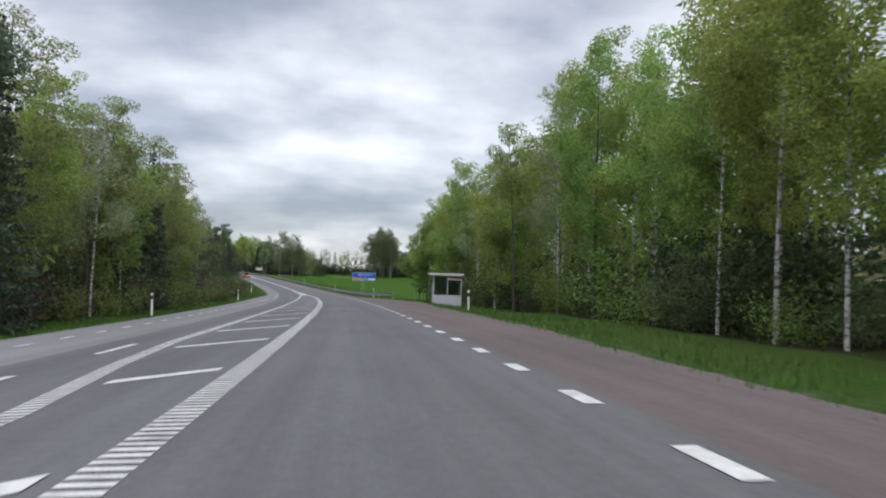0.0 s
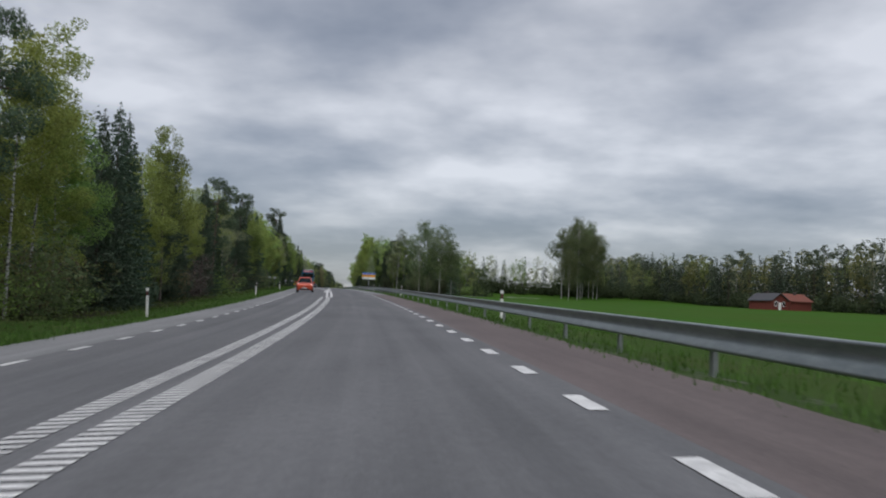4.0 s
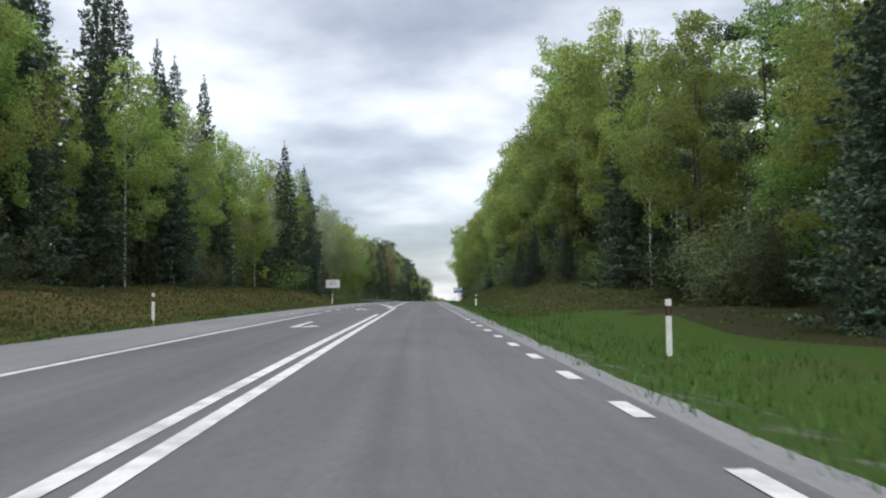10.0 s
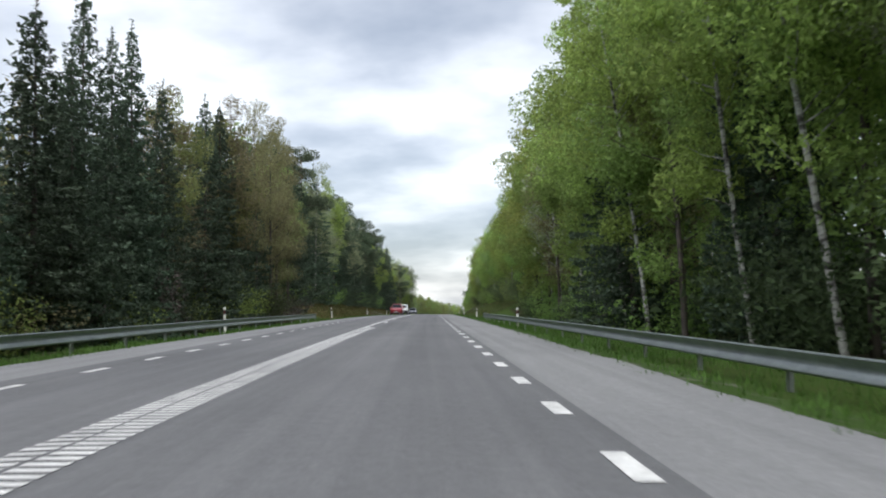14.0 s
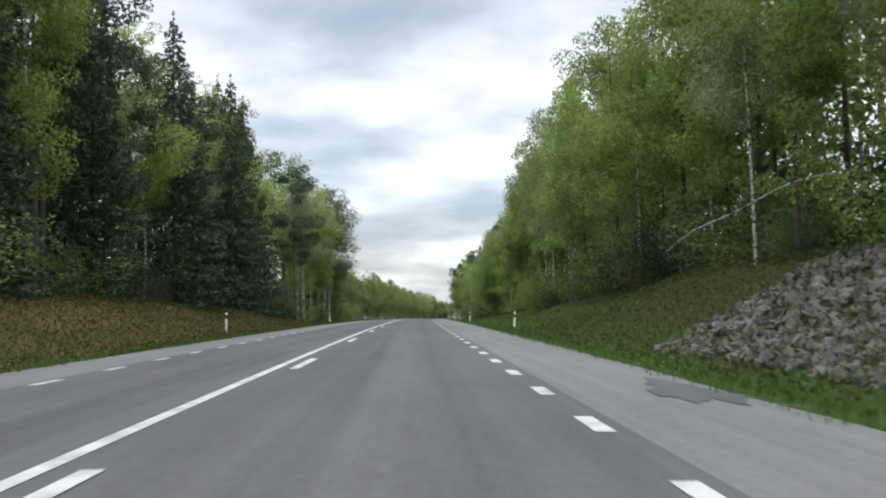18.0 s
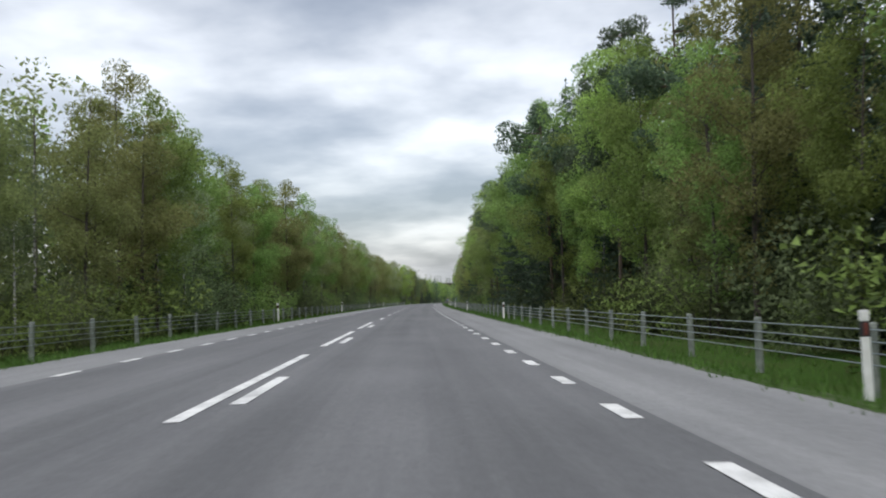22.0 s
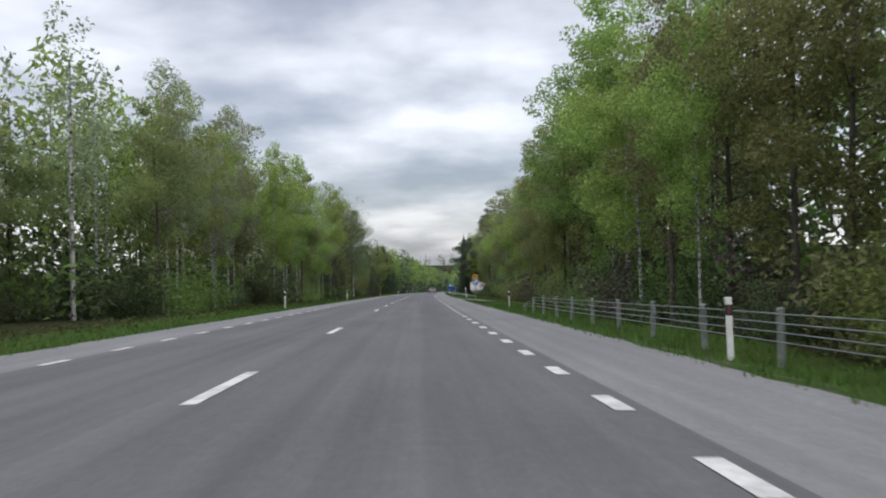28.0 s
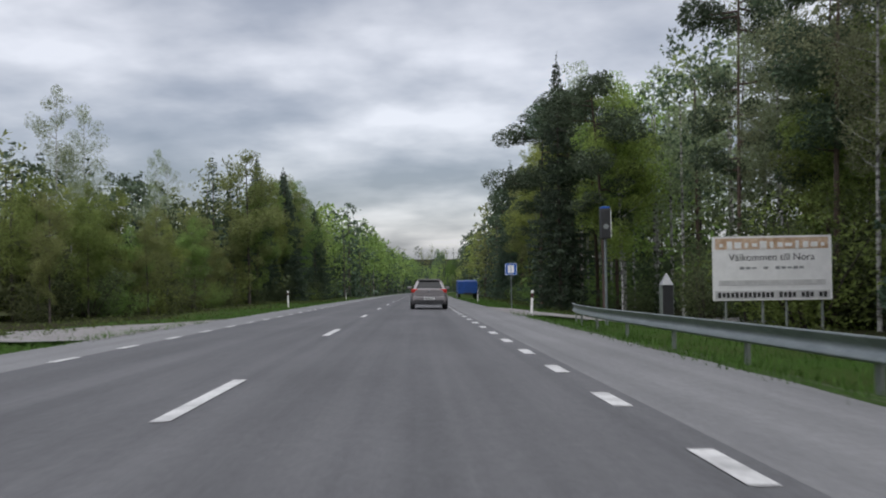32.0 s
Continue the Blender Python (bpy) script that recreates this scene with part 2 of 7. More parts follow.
DARK_RED = material("reflector_dark_red", (0.18, 0.05, 0.04), 0.3)
GREY_POST = material("weathered_post", (0.22, 0.24, 0.21), 0.85, second=(0.14, 0.16, 0.14), scale=6)
BARK = material("bark", (0.11, 0.09, 0.075), 0.95, second=(0.06, 0.05, 0.045), scale=4, fine=30, bump=0.6, vary=0.3)
PINE_BARK = material("pine_bark", (0.15, 0.10, 0.075), 0.95, second=(0.08, 0.065, 0.055), scale=3, fine=25, bump=0.6, vary=0.3)
BIRCH_BARK = material("birch_bark", (0.46, 0.45, 0.42), 0.8, second=(0.05, 0.046, 0.042), scale=2.2, fine=20, contrast=(0.46, 0.60), stretch=(1.0, 1.0, 2.2), bump=0.3, vary=0.2)


def leaf(name, base, vary=0.4, translucent=0.58):
    return material(name, base, 0.7, second=tuple(c * 0.7 for c in base), scale=0.5, fine=3.0, vary=vary, island=True, spec=0.2, translucent=translucent)


LEAF_BRIGHT = leaf("birch_leaves", (0.365, 0.46, 0.13))
LEAF_GREEN = leaf("aspen_leaves", (0.27, 0.365, 0.108))
LEAF_OLIVE = leaf("olive_leaves", (0.29, 0.325, 0.125))
LEAF_BROWN = leaf("budding_leaves", (0.262, 0.245, 0.128))
LEAF_GREY = leaf("grey_budding_leaves", (0.35, 0.40, 0.23))
LEAF_DULL = leaf("dull_birch_leaves", (0.185, 0.23, 0.11))
# dark tone carries the shade of undergrowth and of the filler inside the wood
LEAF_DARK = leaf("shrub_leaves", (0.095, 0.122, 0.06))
NEEDLE = leaf("spruce_needles", (0.09, 0.13, 0.084), translucent=0.15)
NEEDLE_PINE = leaf("pine_needles", (0.108, 0.15, 0.088), translucent=0.2)
TWIG = material("twigs", (0.12, 0.095, 0.085), 0.95, vary=0.3)
GRASS = material("grass", (0.034, 0.070, 0.013), 0.95, second=(0.044, 0.060, 0.017), scale=0.35, fine=9, fine_mix=0.5, bump=0.6, spec=0.04)
BRACKEN = material("dry_bracken", (0.135, 0.098, 0.042), 0.95, second=(0.07, 0.078, 0.024), scale=0.3, fine=7, fine_mix=0.55, bump=0.8, spec=0.04)
BANK = material("mossy_bank", (0.036, 0.046, 0.017), 0.95, second=(0.052, 0.042, 0.023), scale=0.3, fine=7, fine_mix=0.55, bump=0.8, spec=0.04)
FOREST_FLOOR = material("forest_floor", (0.034, 0.030, 0.018), 0.95, second=(0.028, 0.036, 0.013), scale=0.25, fine=6, fine_mix=0.5, bump=0.8, spec=0.04)
FIELD = material("spring_field", (0.033, 0.092, 0.009), 0.95, second=(0.042, 0.08, 0.011), scale=0.06, fine=5, fine_mix=0.3, bump=0.4, spec=0.04)
BLADE = leaf("grass_blades", (0.085, 0.158, 0.030), vary=0.3, translucent=0.35)
VERGE = material("gravelly_verge", (0.12, 0.115, 0.10), 0.95, second=(0.034, 0.062, 0.013), scale=1.3, fine=22, contrast=(0.30, 0.46), fine_mix=0.5, bump=0.6, spec=0.1)
ROCK = material("rock", (0.185, 0.18, 0.165), 0.9, second=(0.085, 0.083, 0.075), scale=2.5, fine=14, bump=0.7, vary=0.35)
SIGN_BLUE = material("sign_blue", (0.012, 0.10, 0.42), 0.4, second=(0.012, 0.09, 0.37), fine_mix=0.05)
SIGN_ORANGE = material("sign_orange", (0.85, 0.36, 0.02), 0.4, second=(0.8, 0.33, 0.02), fine_mix=0.05)
SIGN_WHITE = material("sign_white", (0.80, 0.80, 0.78), 0.4, second=(0.72, 0.72, 0.70), fine_mix=0.05)
SIGN_GREY = material("sign_back", (0.36, 0.37, 0.37), 0.5, 0.4, fine_mix=0.1)
SIGN_BLACK = material("sign_black", (0.02, 0.02, 0.02), 0.5)

# ---- mesh helpers ----


def mesh_from(name, verts, faces, mat):
    me = bpy.data.meshes.new(name)
    me.from_pydata([tuple(v) for v in verts], [], faces)
    for mm in (mat if isinstance(mat, (list, tuple)) else [mat]):
        me.materials.append(mm)
    me.update()
    return me


def part(name, bm, mat, parent=None, label=""):
    """Links a bmesh as one mesh object under a thing or a part."""
    me = bpy.data.meshes.new(name)
    bm.to_mesh(me)
    bm.free()
    for mm in (mat if isinstance(mat, (list, tuple)) else [mat]):
        me.materials.append(mm)
    ob = new(name, me)
    if parent:
        ob.parent = parent
    if label:
        ob["label"] = label
    return ob


def box(bm, size, place=(0, 0, 0), rot=None, bevel=0.0):
    m = Matrix.Translation(place) @ (rot.to_4x4() if rot else Matrix.Identity(4)) @ Matrix.Diagonal((*size, 1))
    r = bmesh.ops.create_cube(bm, size=1.0, matrix=m)
    if bevel:
        es = list({e for v in r["verts"] for e in v.link_edges})
        bmesh.ops.bevel(bm, geom=es, offset=bevel, segments=2, affect="EDGES", profile=0.7)
    return bm


def rod(bm, a, b, r0, r1=None, n=8):
    a, b = Vector(a), Vector(b)
    d = b - a
    m = Matrix.Translation((a + b) / 2) @ d.to_track_quat("Z", "Y").to_matrix().to_4x4()
    bmesh.ops.create_cone(bm, cap_ends=True, segments=n, radius1=r0, radius2=r0 if r1 is None else r1, depth=d.length, matrix=m)
    return bm


def thing(name, m, label, category, group=""):
    ob = new(name)
    ob.matrix_basis = m
    return tagged(ob, label, category, group)


def stand(s, u, h=0.0, turn=0.0):
    """The pose of a thing that stands beside the road and faces the oncoming driver (its front is -y)."""
    a = centre(s)[3]
    return Matrix.Translation(at(s, u, h)) @ Matrix.Rotation(a + radians(turn), 4, "Z")


def bm_new():
    return bmesh.new()


# ---- terrain: cross-sections along the road ----
EDGE_R = [(-80, 3.7), (10, 3.9), (20, 4.45), (45, 4.85), (58, 5.6), (72, 5.2), (88, 3.9), (100, 3.45), (150, 3.6), (290, 3.65), (340, 3.1), (385, 2.5), (425, 2.48), (485, 2.45), (525, 2.9), (540, 2.95), (572, 3.4), (620, 3.75), (670, 4.05), (780, 4.1), (2600, 4.2)]
EDGE_L = [(-80, -9.0), (100, -8.6), (130, -7.0), (340, -7.4), (370, -8.6), (460, -9.0), (500, -8.4), (600, -7.0), (2600, -7.2)]
BANK_R = [(-80, -0.6), (60, -0.6), (90, -0.9), (430, -0.9), (470, -0.4), (515, 0.6), (540, 2.2), (640, 2.6), (665, 0.6), (690, -0.7), (745, -0.5), (775, 1.9), (885, 2.6), (930, 1.3), (965, 0.8), (985, -0.6), (2600, -0.5)]
BANK_L = [(-80, -0.3), (470, -0.5), (490, 0.9), (582, 1.2), (604, -0.5), (618, -1.3), (740, -1.2), (765, 1.5), (900, 1.6), (945, 0.4), (965, -0.7), (2600, -0.6)]


def ground_h(s, u):
    """Height of the ground over the lane's plane."""
    er, el = ramp(s, EDGE_R), ramp(s, EDGE_L)
    if el <= u <= er:
        return deck(s, u) - 0.06
    if u > er:
        d, bank = u - er, float(ramp(s, BANK_R))
        ditch = -0.05 - 0.13 * min(d, 1.8)
    else:
        d, bank = el - u, float(ramp(s, BANK_L))
        ditch = deck(s, el) - 0.05 - 0.13 * min(d, 1.8)
    w = min(1.0, max(0.0, (d - 1.6) / 7.5))
    w = w * w * (3 - 2 * w)
    h = ditch * (1 - w) + bank * w
    far = max(0.0, d - 10)
    if bank > 0:
        h += 0.10 * min(far, 14) * min(1.0, bank / 2)
    if s > 2150:
        r = min(1.0, (s - 2150) / 250)
        h += 34 * r * r * (3 - 2 * r)
    rough = noise.noise(Vector((s * 0.09, u * 0.13, 0))) * 0.35 + noise.noise(Vector((s * 0.4, u * 0.4, 7))) * 0.10
    h += rough * min(1.0, max(0.0, (d - 0.8) / 4.0))
    return h
# ---- ground: one sheet along the road out to the horizon ----
US = [-1500, -700, -400, -250, -160, -110, -80, -60, -45, -35, -28, -24, -20, -17.5, -15.5, -14, -12.8, -11.7, -10.7, -9.9, -9.2, -8.5, -7.8, -7.1,
      -5.5, -1.7, 1.9, 2.7, 3.4, 4.0, 4.6, 5.2, 5.9, 6.6, 7.4, 8.2, 9.1, 10.1, 11.2, 12.4, 13.8, 15.5, 17.5, 20, 24, 28, 35, 45, 60, 80, 110, 160, 250, 400, 700, 1500]
SS = [-80 + 3.0 * i for i in range(0, 581)] + [1680 + 20 * i for i in range(0, 46)]


def build_ground():
    verts, faces, mats = [], [], []
    nu = len(US)
    for s in SS:
        for u in US:
            verts.append(at(s, u, ground_h(s, u)))
    for i in range(len(SS) - 1):
        s = (SS[i] + SS[i + 1]) / 2
        for j in range(nu - 1):
            u = (US[j] + US[j + 1]) / 2
            a = i * nu + j
            faces.append((a, a + 1, a + nu + 1, a + nu))
            k = 0
            jit = noise.noise(Vector((s * 0.15, u * 0.2, 3)))
            if u > 0:
                d = u - float(ramp(s, EDGE_R))
                if (88 < s < 425 and d > 4 + jit) or (420 <= s < 600 and u > 19 + 3 * jit):
                    k = 3
                elif 515 < s < 660 or 770 < s < 890:
                    k = 0 if d < 3.0 + 2.2 * jit else 4 if d < 11 else 2
                elif d > 6.5 + 1.5 * jit:
                    k = 2
            else:
                d = float(ramp(s, EDGE_L)) - u
                if 480 < s < 598 or 755 < s < 935:
                    k = 0 if d < 1.2 + jit else 1 if d < 10 else 2
                elif d > (5.0 if s < 1240 else 7.0) + 1.5 * jit:
                    k = 2
            mats.append(k)
    me = mesh_from("ground", verts, faces, [GRASS, BRACKEN, FOREST_FLOOR, FIELD, BANK])
    me.polygons.foreach_set("material_index", mats)
    me.polygons.foreach_set("use_smooth", [True] * len(mats))
    tagged(new("ground", me), "uneven verge of spring grass, dry bracken and forest floor", "ground", kind="structure")


build_ground()


def strip(name, s0, s1, u0, u1, lift, mat, step=2.0, label="", category="", kind="structure", skirt=0.0):
    """A sheet of pavement between two lines along the road (numbers or functions of s)."""
    f0 = u0 if callable(u0) else (lambda s: u0)
    f1 = u1 if callable(u1) else (lambda s: u1)
    n = max(2, int((s1 - s0) / step) + 1)
    verts, faces = [], []
    for i in range(n):
        s = s0 + (s1 - s0) * i / (n - 1)
        a, b = float(f0(s)), float(f1(s))
        row = [(a, deck(s, a) + lift), (b, deck(s, b) + lift)]
        if a < -1.75 < b:
            row.insert(1, (-1.75, lift))
        if skirt:
            row = [(a - 0.05, deck(s, a) + lift - skirt)] + row + [(b + 0.05, deck(s, b) + lift - skirt)]
        verts += [at(s, u, h) for u, h in row]
        m = len(row)
        if i:
            for j in range(m - 1):
                q = (i - 1) * m + j
                faces.append((q, q + 1, q + m + 1, q + m))
    me = mesh_from(name, verts, faces, mat)
    uvs = []
    for i in range(n):
        q = s0 + (s1 - s0) * i / (n - 1)
        a, b = float(f0(q)), float(f1(q))
        uvs += ([a] if skirt else []) + [a] + ([-1.75] if a < -1.75 < b else []) + [b] + ([b] if skirt else [])
    rows = [s0 + (s1 - s0) * (k // m) / (n - 1) for k in range(len(verts))]
    layer = me.uv_layers.new(name="road")
    idx = np.empty(len(me.loops), int)
    me.loops.foreach_get("vertex_index", idx)
    layer.data.foreach_set("uv", np.stack([np.array(uvs)[idx], np.array(rows)[idx]], 1).ravel())
    return tagged(new(name, me), label, category, kind=kind)


def ragged(table, amp=0.12):
    return lambda s: float(ramp(s, table)) + amp * noise.noise(Vector((s * 0.7, table[0][1], 1))) + amp * 0.6 * noise.noise(Vector((s * 2.3, 4, 1)))


strip("road", -80, 2160, -5.25, 2.1, 0.0, ASPHALT, 2.0, "grey worn asphalt carriageway with tyre tracks", "road", skirt=0.1)
strip("pavement", -80, 268, 2.1, ragged(EDGE_R), -0.004, RED_SHOULDER, 0.8, "reddish-brown asphalt shoulder with a crumbling edge", "road shoulder", skirt=0.12)
strip("pavement", 268, 2160, 2.1, ragged(EDGE_R), -0.005, SHOULDER, 0.8, "pale grey worn asphalt shoulder with a crumbling edge", "road shoulder", skirt=0.12)
strip("pavement", -80, 2160, ragged(EDGE_L), -5.25, -0.005, SHOULDER, 0.8, "pale grey worn asphalt shoulder of the opposite side", "road shoulder", skirt=0.12)



def verge(name, table, side):
    """The soft edge between asphalt and turf."""
    verts, faces, s, k = [], [], -80.0, 0
    f = ragged(table)
    while s < 1700:
        e = f(s)
        rim = deck(s, e) - 0.012
        w = 0.85 + 0.4 * noise.noise(Vector((s * 0.5, side, 9)))
        row = [(e - side * 0.12, rim - 0.02), (e + side * 0.04, rim), (e + side * 0.35 * w, rim - 0.03), (e + side * (1.2 * w), max(ground_h(s, e + side * 1.2 * w), rim - 0.35) + 0.02),
               (e + side * (1.6 * w), ground_h(s, e + side * 1.6 * w) - 0.06)]
        verts += [at(s, u, h) for u, h in row]
        if k:
            for j in range(4):
                q = (k - 1) * 5 + j
                faces.append((q, q + 1, q + 6, q + 5) if side > 0 else (q, q + 5, q + 6, q + 1))
        s += 0.8
        k += 1
    me = mesh_from(name, verts, faces, VERGE)
    tagged(new(name, me), "gravelly turf edge along the asphalt", "road verge", kind="structure")


verge("verge", EDGE_R, 1)
verge("verge", EDGE_L, -1)

# ---- road markings ----


def line(name, s0, s1, u, width, mat=PAINT, label="white painted line on the asphalt", group=""):
    f = u if callable(u) else (lambda s: u)
    ob = strip(name, s0, s1, lambda s: f(s) - width / 2, lambda s: f(s) + width / 2, 0.006, mat, 2.5, label, "road marking")
    if group:
        ob["group"] = group
    return ob


def quads(name, pieces, label, group="", mat=PAINT):
    """Many short painted bars in one sheet: each piece is four corners (s, u)."""
    verts, faces = [], []
    for p in pieces:
        k = len(verts)
        verts += [at(s, u, deck(s, u) + 0.008) for s, u in p]
        faces.append(tuple(range(k, k + len(p))))
    return tagged(new(name, mesh_from(name, verts, faces, mat)), label, "road marking", group, "stuff" if len(pieces) > 40 else "structure")


def rect(s0, s1, u, w):
    return ((s0, u - w / 2), (s0, u + w / 2), (s1, u + w / 2), (s1, u - w / 2))


def rumble(s0, s1, f, w=0.3):
    """Ribbed line: a row of short bars across."""
    out, s = [], s0
    while s < s1:
        u = f(s) if callable(f) else f
        out.append(rect(s, s + 0.11, u, w))
        s += 0.2
    return out


def dashes(s0, s1, u, w, on, period, phase):
    out, s = [], s0 + ((phase - s0) % period)
    while s < s1:
        v = u(s) if callable(u) else u
        out.append(rect(s, s + on, v, w))
        s += period
    return out


right_edge = dashes(-60, 1900, 1.87, 0.17, 1.0, 3.0, 0.5)
quads("edge_dashes", right_edge, "row of short white edge dashes", mat=PAINT)
U_LEFT = [(-80, -7.2), (63, -6.95), (109, -5.75), (125, -5.4), (153, -5.12), (200, -5.1), (295, -5.42), (322, -5.88), (346, -6.1), (362, -6.6), (470, -6.3), (525, -6.02), (560, -5.6), (600, -5.4), (627, -5.4), (650, -4.95), (675, -4.58), (760, -4.8), (817, -4.9), (900, -5.2), (2600, -5.3)]
quads("edge_dashes", dashes(-60, 368, lambda s: float(ramp(s, U_LEFT)), 0.15, 1.0, 3.0, 0.2)
      + dashes(510, 1900, lambda s: float(ramp(s, U_LEFT)), 0.15, 1.0, 3.0, 0.2), "row of short white edge dashes")
quads("edge_dashes", dashes(-30, 21, -4.42, 0.15, 2.7, 6.5, 14.6), "row of white lane dashes beside a painted island")


def table(rows):
    return lambda s: float(ramp(s, rows))


def hatch(starts, left, right, slant=1.0, w=0.42):
    """Slanting bars between the two borders of a painted island."""
    out = []
    for s in starts:
        a = left(s) + 0.3
        run = slant * max(0.3, right(s + 1.0) - 0.28 - a)
        b = right(s + run) - 0.28
        out.append(((s, a), (s + w, a), (s + run + w, b), (s + run, b)))
    return out


def steps(a, b, step):
    return [a + step * k for k in range(int((b - a) / step) + 1)]


# first painted island, closing towards the crest
ISL1 = table([(-40, -2.3), (6.7, -2.95), (11.8, -3.42), (17.7, -3.75), (34, -3.75), (54, -3.6), (63, -3.55), (100, -2.95), (110, -2.62), (127, -2.36), (145, -2.28), (252, -2.3)])
ISL1R = table([(-40, -1.56), (20, -1.5), (52, -1.38), (110, -1.4), (128, -1.6), (145, -1.79), (252, -1.8)])
quads("ribbed_line", rumble(-40, 252, ISL1R, 0.3), "ribbed white line of short bars")
quads("ribbed_line", rumble(-40, 252, ISL1, 0.27), "ribbed white line of short bars")
line("painted_line", 114, 133, lambda s: (ISL1(s) + ISL1R(s)) / 2, 0.45, CREAM_PAINT, "cream filled tip of a painted traffic island")
line("painted_line", 252, 277, -1.95, 0.18)
line("painted_line", 252, 277, -1.58, 0.18)
quads("hatch_bars", hatch(steps(-46.65, 65, 6.2) + steps(70.5, 111, 5.54), ISL1, ISL1R), "slanting white bars of a painted traffic island")
# second island, opening into the turning lane
line("painted_line", 276, 303, -1.88, 0.36, PAINT, "white filled tip of a painted traffic island")
quads("ribbed_line", rumble(276, 303, -2.2, 0.2) + rumble(276, 303, -1.56, 0.24), "ribbed white line of short bars")
ISL2 = table([(303, -2.3), (315, -2.83), (320, -3.0), (328, -3.2), (340, -3.34), (349, -3.48), (355, -3.66), (361, -3.88), (383, -4.55), (404, -4.85), (432, -4.75), (482, -5.04), (513, -4.7)])
ISL2R = table([(303, -1.56), (321, -1.52), (343, -1.44), (358, -1.5), (364, -1.54), (368, -1.75), (372, -2.2), (377, -2.95), (382, -3.6), (388, -4.05), (400, -4.55)])
quads("ribbed_line", rumble(303, 362, ISL2R, 0.3) + rumble(303, 343, ISL2, 0.26), "ribbed white line of short bars")
line("painted_line", 343, 514, ISL2, 0.16)
line("painted_line", 362, 398, ISL2R, 0.26)
line("painted_line", 386, 440, lambda s: ISL2(s) - 0.32, 0.12)
quads("hatch_bars", hatch(steps(312.4, 372, 6.0), ISL2, lambda s: min(-1.5, ISL2R(s)), 1.45), "slanting white bars of a painted traffic island")
quads("lane_dashes", dashes(364, 417, -1.5, 0.26, 2.8, 6.0, 385.3), "row of broad white lane dashes")
line("painted_line", 419.6, 447, -1.5, 0.28)
line("painted_line", 447.15, 455.5, -1.46, 0.28)
quads("lane_dashes", dashes(456, 466, -1.55, 0.3, 1.0, 2.0, 0.5), "row of broad white lane dashes")
DOUBLE = table([(466, -1.8), (477, -1.77), (505, -1.65), (526, -1.66)])
line("painted_line", 466, 526, DOUBLE, 0.15)
line("painted_line", 466, 526, lambda s: DOUBLE(s) + 0.29, 0.15)
# third island
ISL3 = table([(524, -1.66), (531, -1.88), (555, -3.95), (576, -4.05), (589, -3.75), (603, -3.38), (608, -3.2), (622, -2.98), (628, -2.85), (642, -2.45), (668, -1.97), (700, -1.95)])
ISL3R = table([(524, -1.5), (531, -1.62), (572, -1.58), (603, -1.7), (668, -1.68), (700, -1.66)])
line("painted_line", 524, 556, ISL3, 0.26)
line("painted_line", 566, 662, ISL3, 0.15)
quads("edge_dashes", dashes(515, 566, table([(515, -4.75), (538, -4.58), (566, -4.3)]), 0.15, 2.7, 5.3, 516.2), "row of white edge dashes")
quads("ribbed_line", rumble(523, 530, -1.66, 0.5), "ribbed white line of short bars")
quads("ribbed_line", rumble(530, 700, ISL3R, 0.28) + rumble(656, 700, ISL3, 0.24), "ribbed white line of short bars")
quads("hatch_bars", hatch(steps(560, 591, 6.0) + steps(599.4, 645, 5.4), ISL3, ISL3R, 1.35), "slanting white bars of a painted traffic island")
# centre line with overtaking dashes, then dashes alone
line("painted_line", 700, 990, -1.97, 0.15)
quads("centre_dashes", dashes(702, 960, -1.62, 0.15, 3.0, 12.0, 2.0) + dashes(960, 1075, -1.65, 0.15, 3.0, 12.0, 1.7), "row of white centre dashes")
quads("centre_dashes", dashes(990, 1075, -1.95, 0.15, 9.0, 12.0, 0.5), "row of long white centre dashes")
quads("centre_dashes", dashes(1075, 1264, -1.8, 0.15, 3.0, 12.0, 3.3) + dashes(1272, 1353, -1.78, 0.15, 3.0, 12.0, 10.0) + dashes(1361, 1448, -1.76, 0.15, 3.0, 10.75, 1383.5) + dashes(1456, 1900, -1.78, 0.15, 3.0, 12.0, 5.7), "row of white centre dashes")

# ---- trees ----
rng = np.random.default_rng(11)


def tube(points, radii, n=6):
    """Verts and faces of a tapered limb along points."""
    verts, faces = [], []
    for i, p in enumerate(points):
        a = points[max(i - 1, 0)]
        b = points[min(i + 1, len(points) - 1)]
        q = (Vector(b) - Vector(a)).to_track_quat("Z", "Y")
        for k in range(n):
            ang = 2 * math.pi * k / n
            verts.append(Vector(p) + q @ Vector((math.cos(ang) * radii[i], math.sin(ang) * radii[i], 0)))
    for i in range(len(points) - 1):
        for k in range(n):
            a, b = i * n + k, i * n + (k + 1) % n
            faces.append((a, b, b + n, a + n))
    return verts, faces


def limbs_mesh(name, limbs, mat, grown=True):
    """One mesh of a stem and the limbs that grow out of it."""
    verts, faces, stem = [], [], 0
    for pts, rad, n in limbs:
        v, f = tube(pts, rad, n)
        k = len(verts)
        faces += [tuple(i + k for i in q) for q in f]
        if k and grown:
            root = min(range(stem), key=lambda i: (verts[i] - v[0]).length_squared)
            faces.append((k, k + 1, root))
        verts += v
        stem = stem or len(verts)
    me = mesh_from(name, verts, faces, mat)
    me.polygons.foreach_set("use_smooth", [True] * len(faces))
    return me


